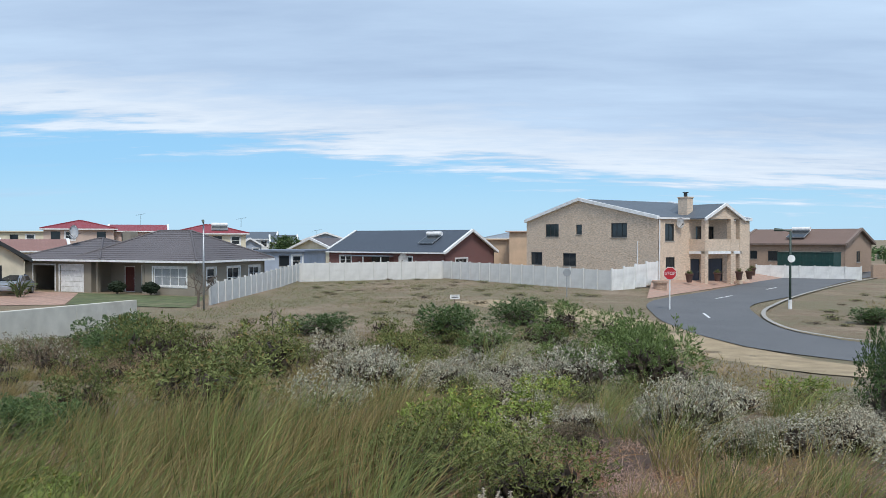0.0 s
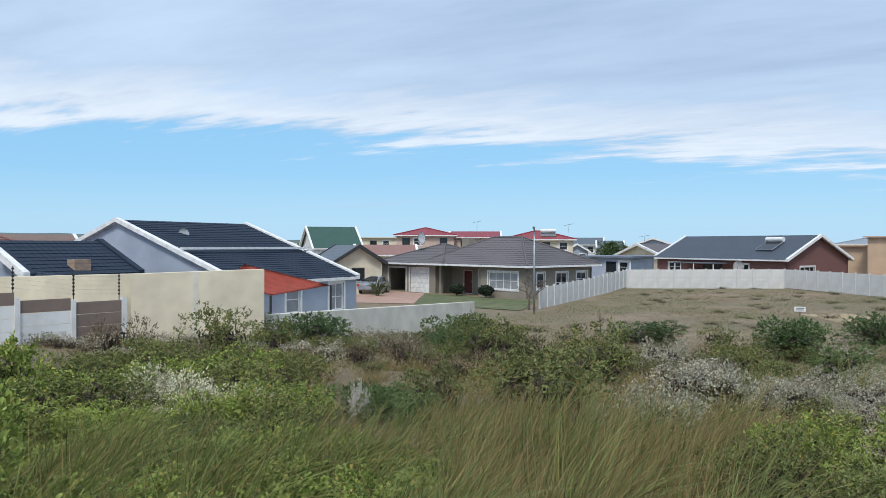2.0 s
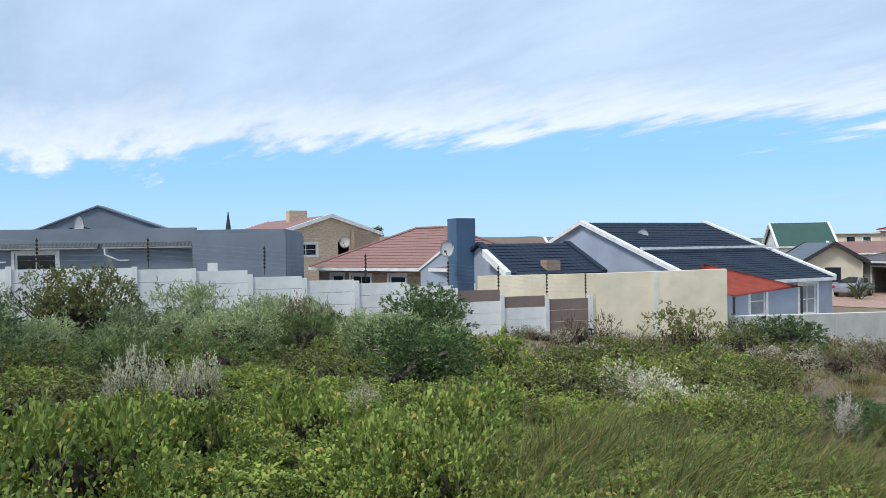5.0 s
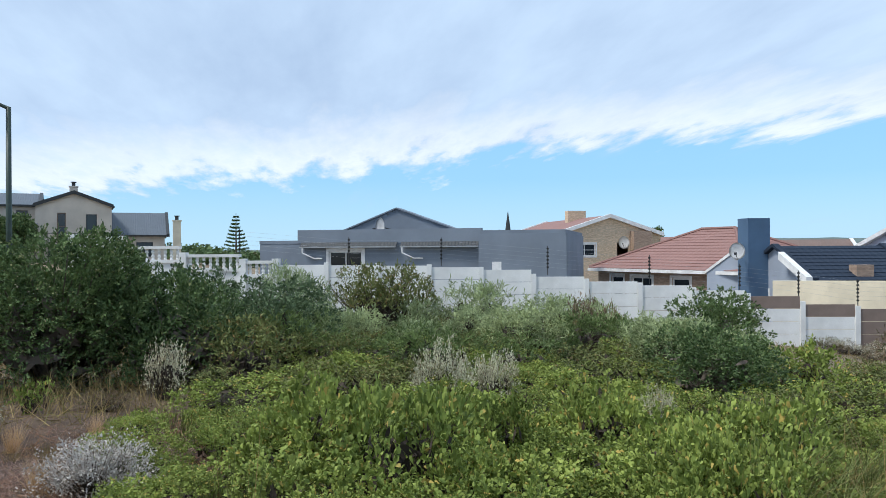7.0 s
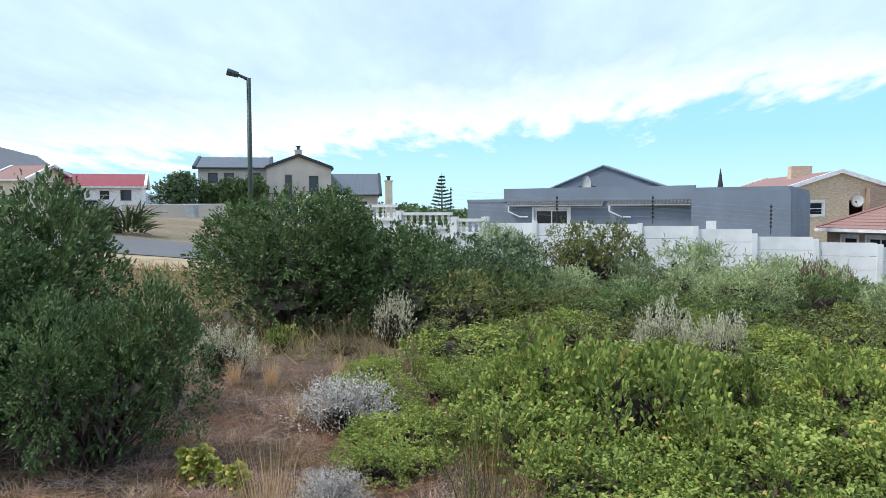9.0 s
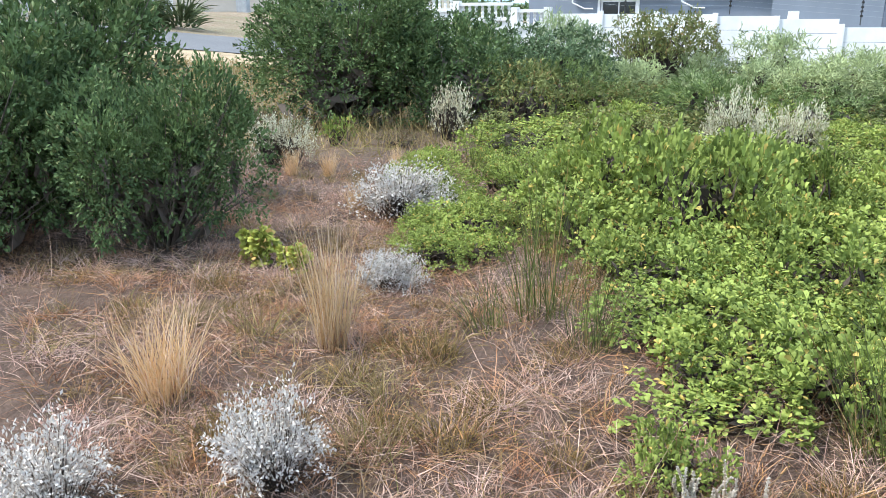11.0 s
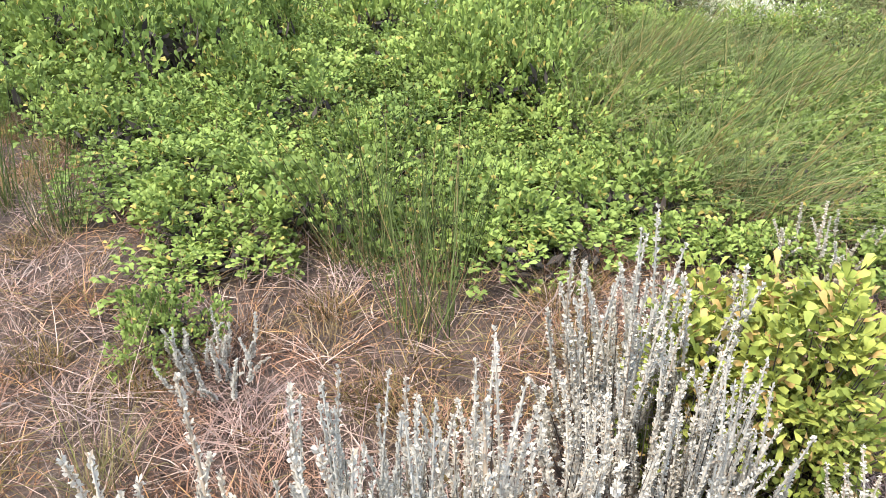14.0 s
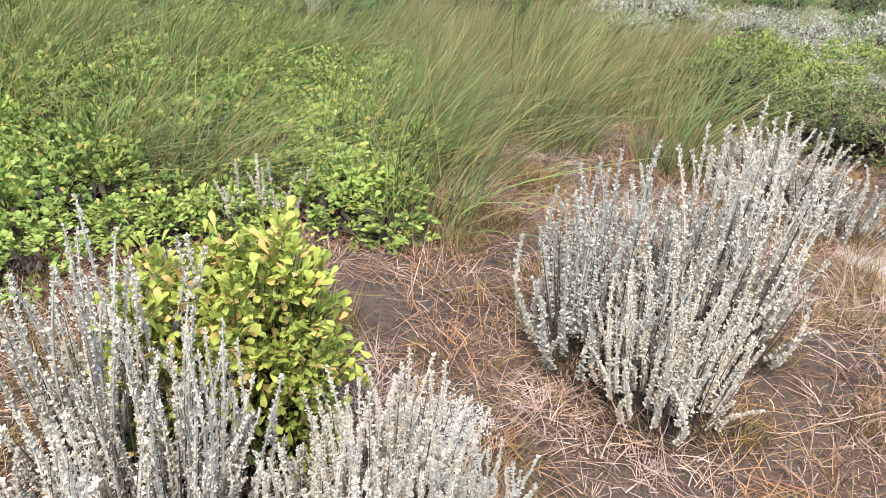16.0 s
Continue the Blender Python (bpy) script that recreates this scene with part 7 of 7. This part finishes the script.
def tree(x, y, z, H, R, label, material=None, name="tree", n=900, L=0.28):
    t = thing(name, label, "tree", pose(x, y, z), "trees beyond the houses")
    bm = bmesh.new()
    tube(bm, (0, 0, -0.3), (0.1, 0, H * 0.6), 0.06 * H, 0.02 * H, 7)
    for k in range(6):
        a = k * 1.05
        tube(bm, (0.05, 0, H * 0.35), (R * 0.6 * math.cos(a), R * 0.6 * math.sin(a), H * 0.7), 0.02 * H, 0.008 * H, 5)
    part("trunk", bm, BARK, t)
    p, d = crown_points(R, H, 14, n, 0.1, 0.35)
    o = new("crown", mesh_of("crown", [shoots(p, d, 9, 0.9, L * 0.9, L, L * 0.5)], material or L_DARK))
    o.parent = t


tree(-69.2, -26.2, 0.9, 4.3, 2.9, "dense grey-green tree behind the street wall", L_BLUE)
tree(-69.6, -23.4, 0.9, 3.8, 2.3, "dark green rounded tree behind the street wall", L_DARK)
tree(-70.0, -20.9, 0.9, 4.1, 2.2, "dark green rounded tree beside the beige house", L_DARK)
tree(-24.5, 121, -2.5, 4.9, 2.6, "dark green tree between small houses")
tree(-106.1, 56.3, -1.5, 6.6, 1.6, "slim dark tree behind the red roof")
tree(52.5, 88.5, -2.4, 4.0, 2.2, "dark green tree beside the brown house")
tree(-142.0, 45.0, -1.2, 6.6, 5.0, "broad dark tree on the skyline near the spire")
tree(-145.5, 38.0, -1.2, 5.6, 4.0, "broad dark tree on the skyline near the spire")
tree(-46.5, 104.5, -2.5, 5.6, 1.2, "small green tree behind the red roofs")


def norfolk_pine(x, y, z, H):
    t = thing("norfolk_pine", "tall tiered pine on the skyline", "tree", pose(x, y, z))
    bm = bmesh.new()
    tube(bm, (0, 0, 0), (0, 0, H), 0.25, 0.05, 7)
    part("trunk", bm, BARK, t)
    c, d, L = [], [], []
    for k in range(11):
        h = H * (0.2 + 0.79 * k / 11)
        reach = H * 0.24 * (1 - k / 11.5)
        for a in range(7):
            an = a * 0.7 + k * 0.35
            for u in np.linspace(0.15, 1, 10):
                c.append((reach * u * math.cos(an), reach * u * math.sin(an), h + 0.18 * reach * u * u))
                d.append((math.cos(an), math.sin(an), 0.6))
                L.append(0.42)
    c, d, L = np.array(c), np.array(d), np.array(L)
    o = new("crown", mesh_of("crown", [leaves(c, d, L, L * 0.5), leaves(c, d * np.array([1, 1, -0.3]), L, L * 0.5)], L_DARK))
    o.parent = t


norfolk_pine(-149.8, -6.3, -0.7, 9.6)
norfolk_pine(-190, 27.5, -0.7, 9.0)
norfolk_pine(-150, 63, -1.0, 8.4)


t = thing("church_spire", "distant dark church spire on the skyline", "church", pose(-191, 60, -1.0))
bm = bmesh.new()
lathe(bm, [(0.9, 6.5), (0.55, 9.2), (0.12, 12.3), (0.05, 12.6)], 8)
part("spire", bm, DARK_METAL, t)
bm = bmesh.new()
box(bm, -0.9, -0.9, 0, 0.9, 0.9, 6.5)
part("tower", bm, BEIGE, t)


def aloe_clump(x, y, R, H, n=130):
    t = thing("aloe_clump", "clump of sword-leaved aloes at the road side", "plant", pose(x, y, lie(x, y)))
    a, q = RNG.uniform(0, 2 * np.pi, n), np.sqrt(RNG.uniform(0, 1, n))
    root = np.stack([q * np.cos(a) * R * 0.6, q * np.sin(a) * R * 0.6, RNG.uniform(0, 0.45, n) * H], 1)
    way = np.stack([np.cos(a) * 0.8, np.sin(a) * 0.8, RNG.uniform(0.3, 1.6, n)], 1) + RNG.normal(size=(n, 3)) * 0.3
    bd = np.zeros((n, 3))
    bd[:, 2] = -0.35
    o = new("foliage", mesh_of("foliage", [blades(root, way, bd, H * RNG.uniform(0.5, 0.8, n), np.full(n, 0.11), 4)], L_ALOE))
    o.parent = t


aloe_clump(-35.8, -18.4, 1.9, 2.0, 260)
aloe_clump(-36.4, -16.6, 1.4, 1.8, 180)
aloe_clump(-29.6, 54.6, 0.7, 1.8, 60)


def far_scrub(name, label, n, r0, r1, a0, a1, h0, h1, size):
    """A belt of distant bushes and trees: heaps of leaf clumps."""
    k = 60
    heaps = n // k
    r = RNG.uniform(r0, r1, heaps)
    a = np.radians(RNG.uniform(a0, a1, heaps))
    hx, hy, hh = -r * np.sin(a), r * np.cos(a), RNG.uniform(h0, h1, heaps)
    hz = lie_all(hx, hy)
    d = unit(RNG.normal(size=(heaps, k, 3)).reshape(-1, 3)).reshape(heaps, k, 3)
    d[..., 2] = np.abs(d[..., 2])
    c = np.stack([hx, hy, hz], 1)[:, None] + d * np.stack([hh * 1.5, hh * 1.5, hh], 1)[:, None] * RNG.uniform(0.6, 1.0, (heaps, k, 1))
    m = heaps * k
    me = mesh_of(name, [leaves(c.reshape(-1, 3), RNG.normal(size=(m, 3)), size * RNG.uniform(0.6, 1.3, m), size * 0.7 * RNG.uniform(0.6, 1.2, m))], L_DARK)
    tagged(new(name, me), label, "scrub", kind="stuff")


far_scrub("far_bushes", "distant belt of dark bushes and trees on the plain", 24000, 110, 260, 60, 100, 1.2, 2.9, 1.0)
far_scrub("far_trees", "distant dark trees on the skyline", 14000, 200, 420, 30, 70, 2.5, 5.0, 1.6)
far_scrub("far_coast_bushes", "distant low bushes behind the houses", 12000, 160, 320, -35, 30, 1.5, 3.0, 1.2)


def hill(name, label, points, dist, material, depth=300):
    """A far ridge: a slope rising to a crest, told by bearing west of north and height."""
    bm = bmesh.new()
    rows = []
    for k in range(len(points) * 8 - 7):
        i, u = min(k // 8, len(points) - 2), (k / 8) - min(k // 8, len(points) - 2)
        a = points[i][0] + (points[i + 1][0] - points[i][0]) * u
        s = u * u * (3 - 2 * u)
        h = points[i][1] + (points[i + 1][1] - points[i][1]) * s + 0.04 * points[i][1] * noise.noise((k * 0.7, 0, 0))
        a = math.radians(a)
        row = []
        for j in range(7):
            v = j / 6
            r = dist + depth * v
            row.append(bm.verts.new((-r * math.sin(a), r * math.cos(a), -4 + (h + 4) * math.sin(v * math.pi / 2) + 2 * noise.noise((k * 0.5, j, 3)))))
        rows.append(row)
    for p, q in zip(rows, rows[1:]):
        for j in range(6):
            bm.faces.new((p[j], p[j + 1], q[j + 1], q[j]))
    ob = part(name, bm, material, smooth=True)
    tagged(ob, label, "hill", kind="structure")


HILL_ROCK = plain("hazy_mountain_scrub", (0.13, 0.145, 0.165), 0.95, var=0.25, scale=0.01, grain=0.05, bumps=0)
HILL_PALE = plain("hazy_green_hills", (0.11, 0.15, 0.14), 0.95, var=0.25, scale=0.004, grain=0.03, bumps=0)
hill("mountain", "hazy grey-green mountain ridge beyond the houses", ((170, 160), (150, 175), (135, 142), (128, 125), (122, 96), (117, 55), (112, 25), (106, 6)), 1000, HILL_ROCK)
hill("hills", "low hazy hills on the horizon", ((106, 4), (90, 6), (80, 10), (66, 22), (54, 34), (45, 30), (36, 16), (26, 6)), 2200, HILL_PALE)
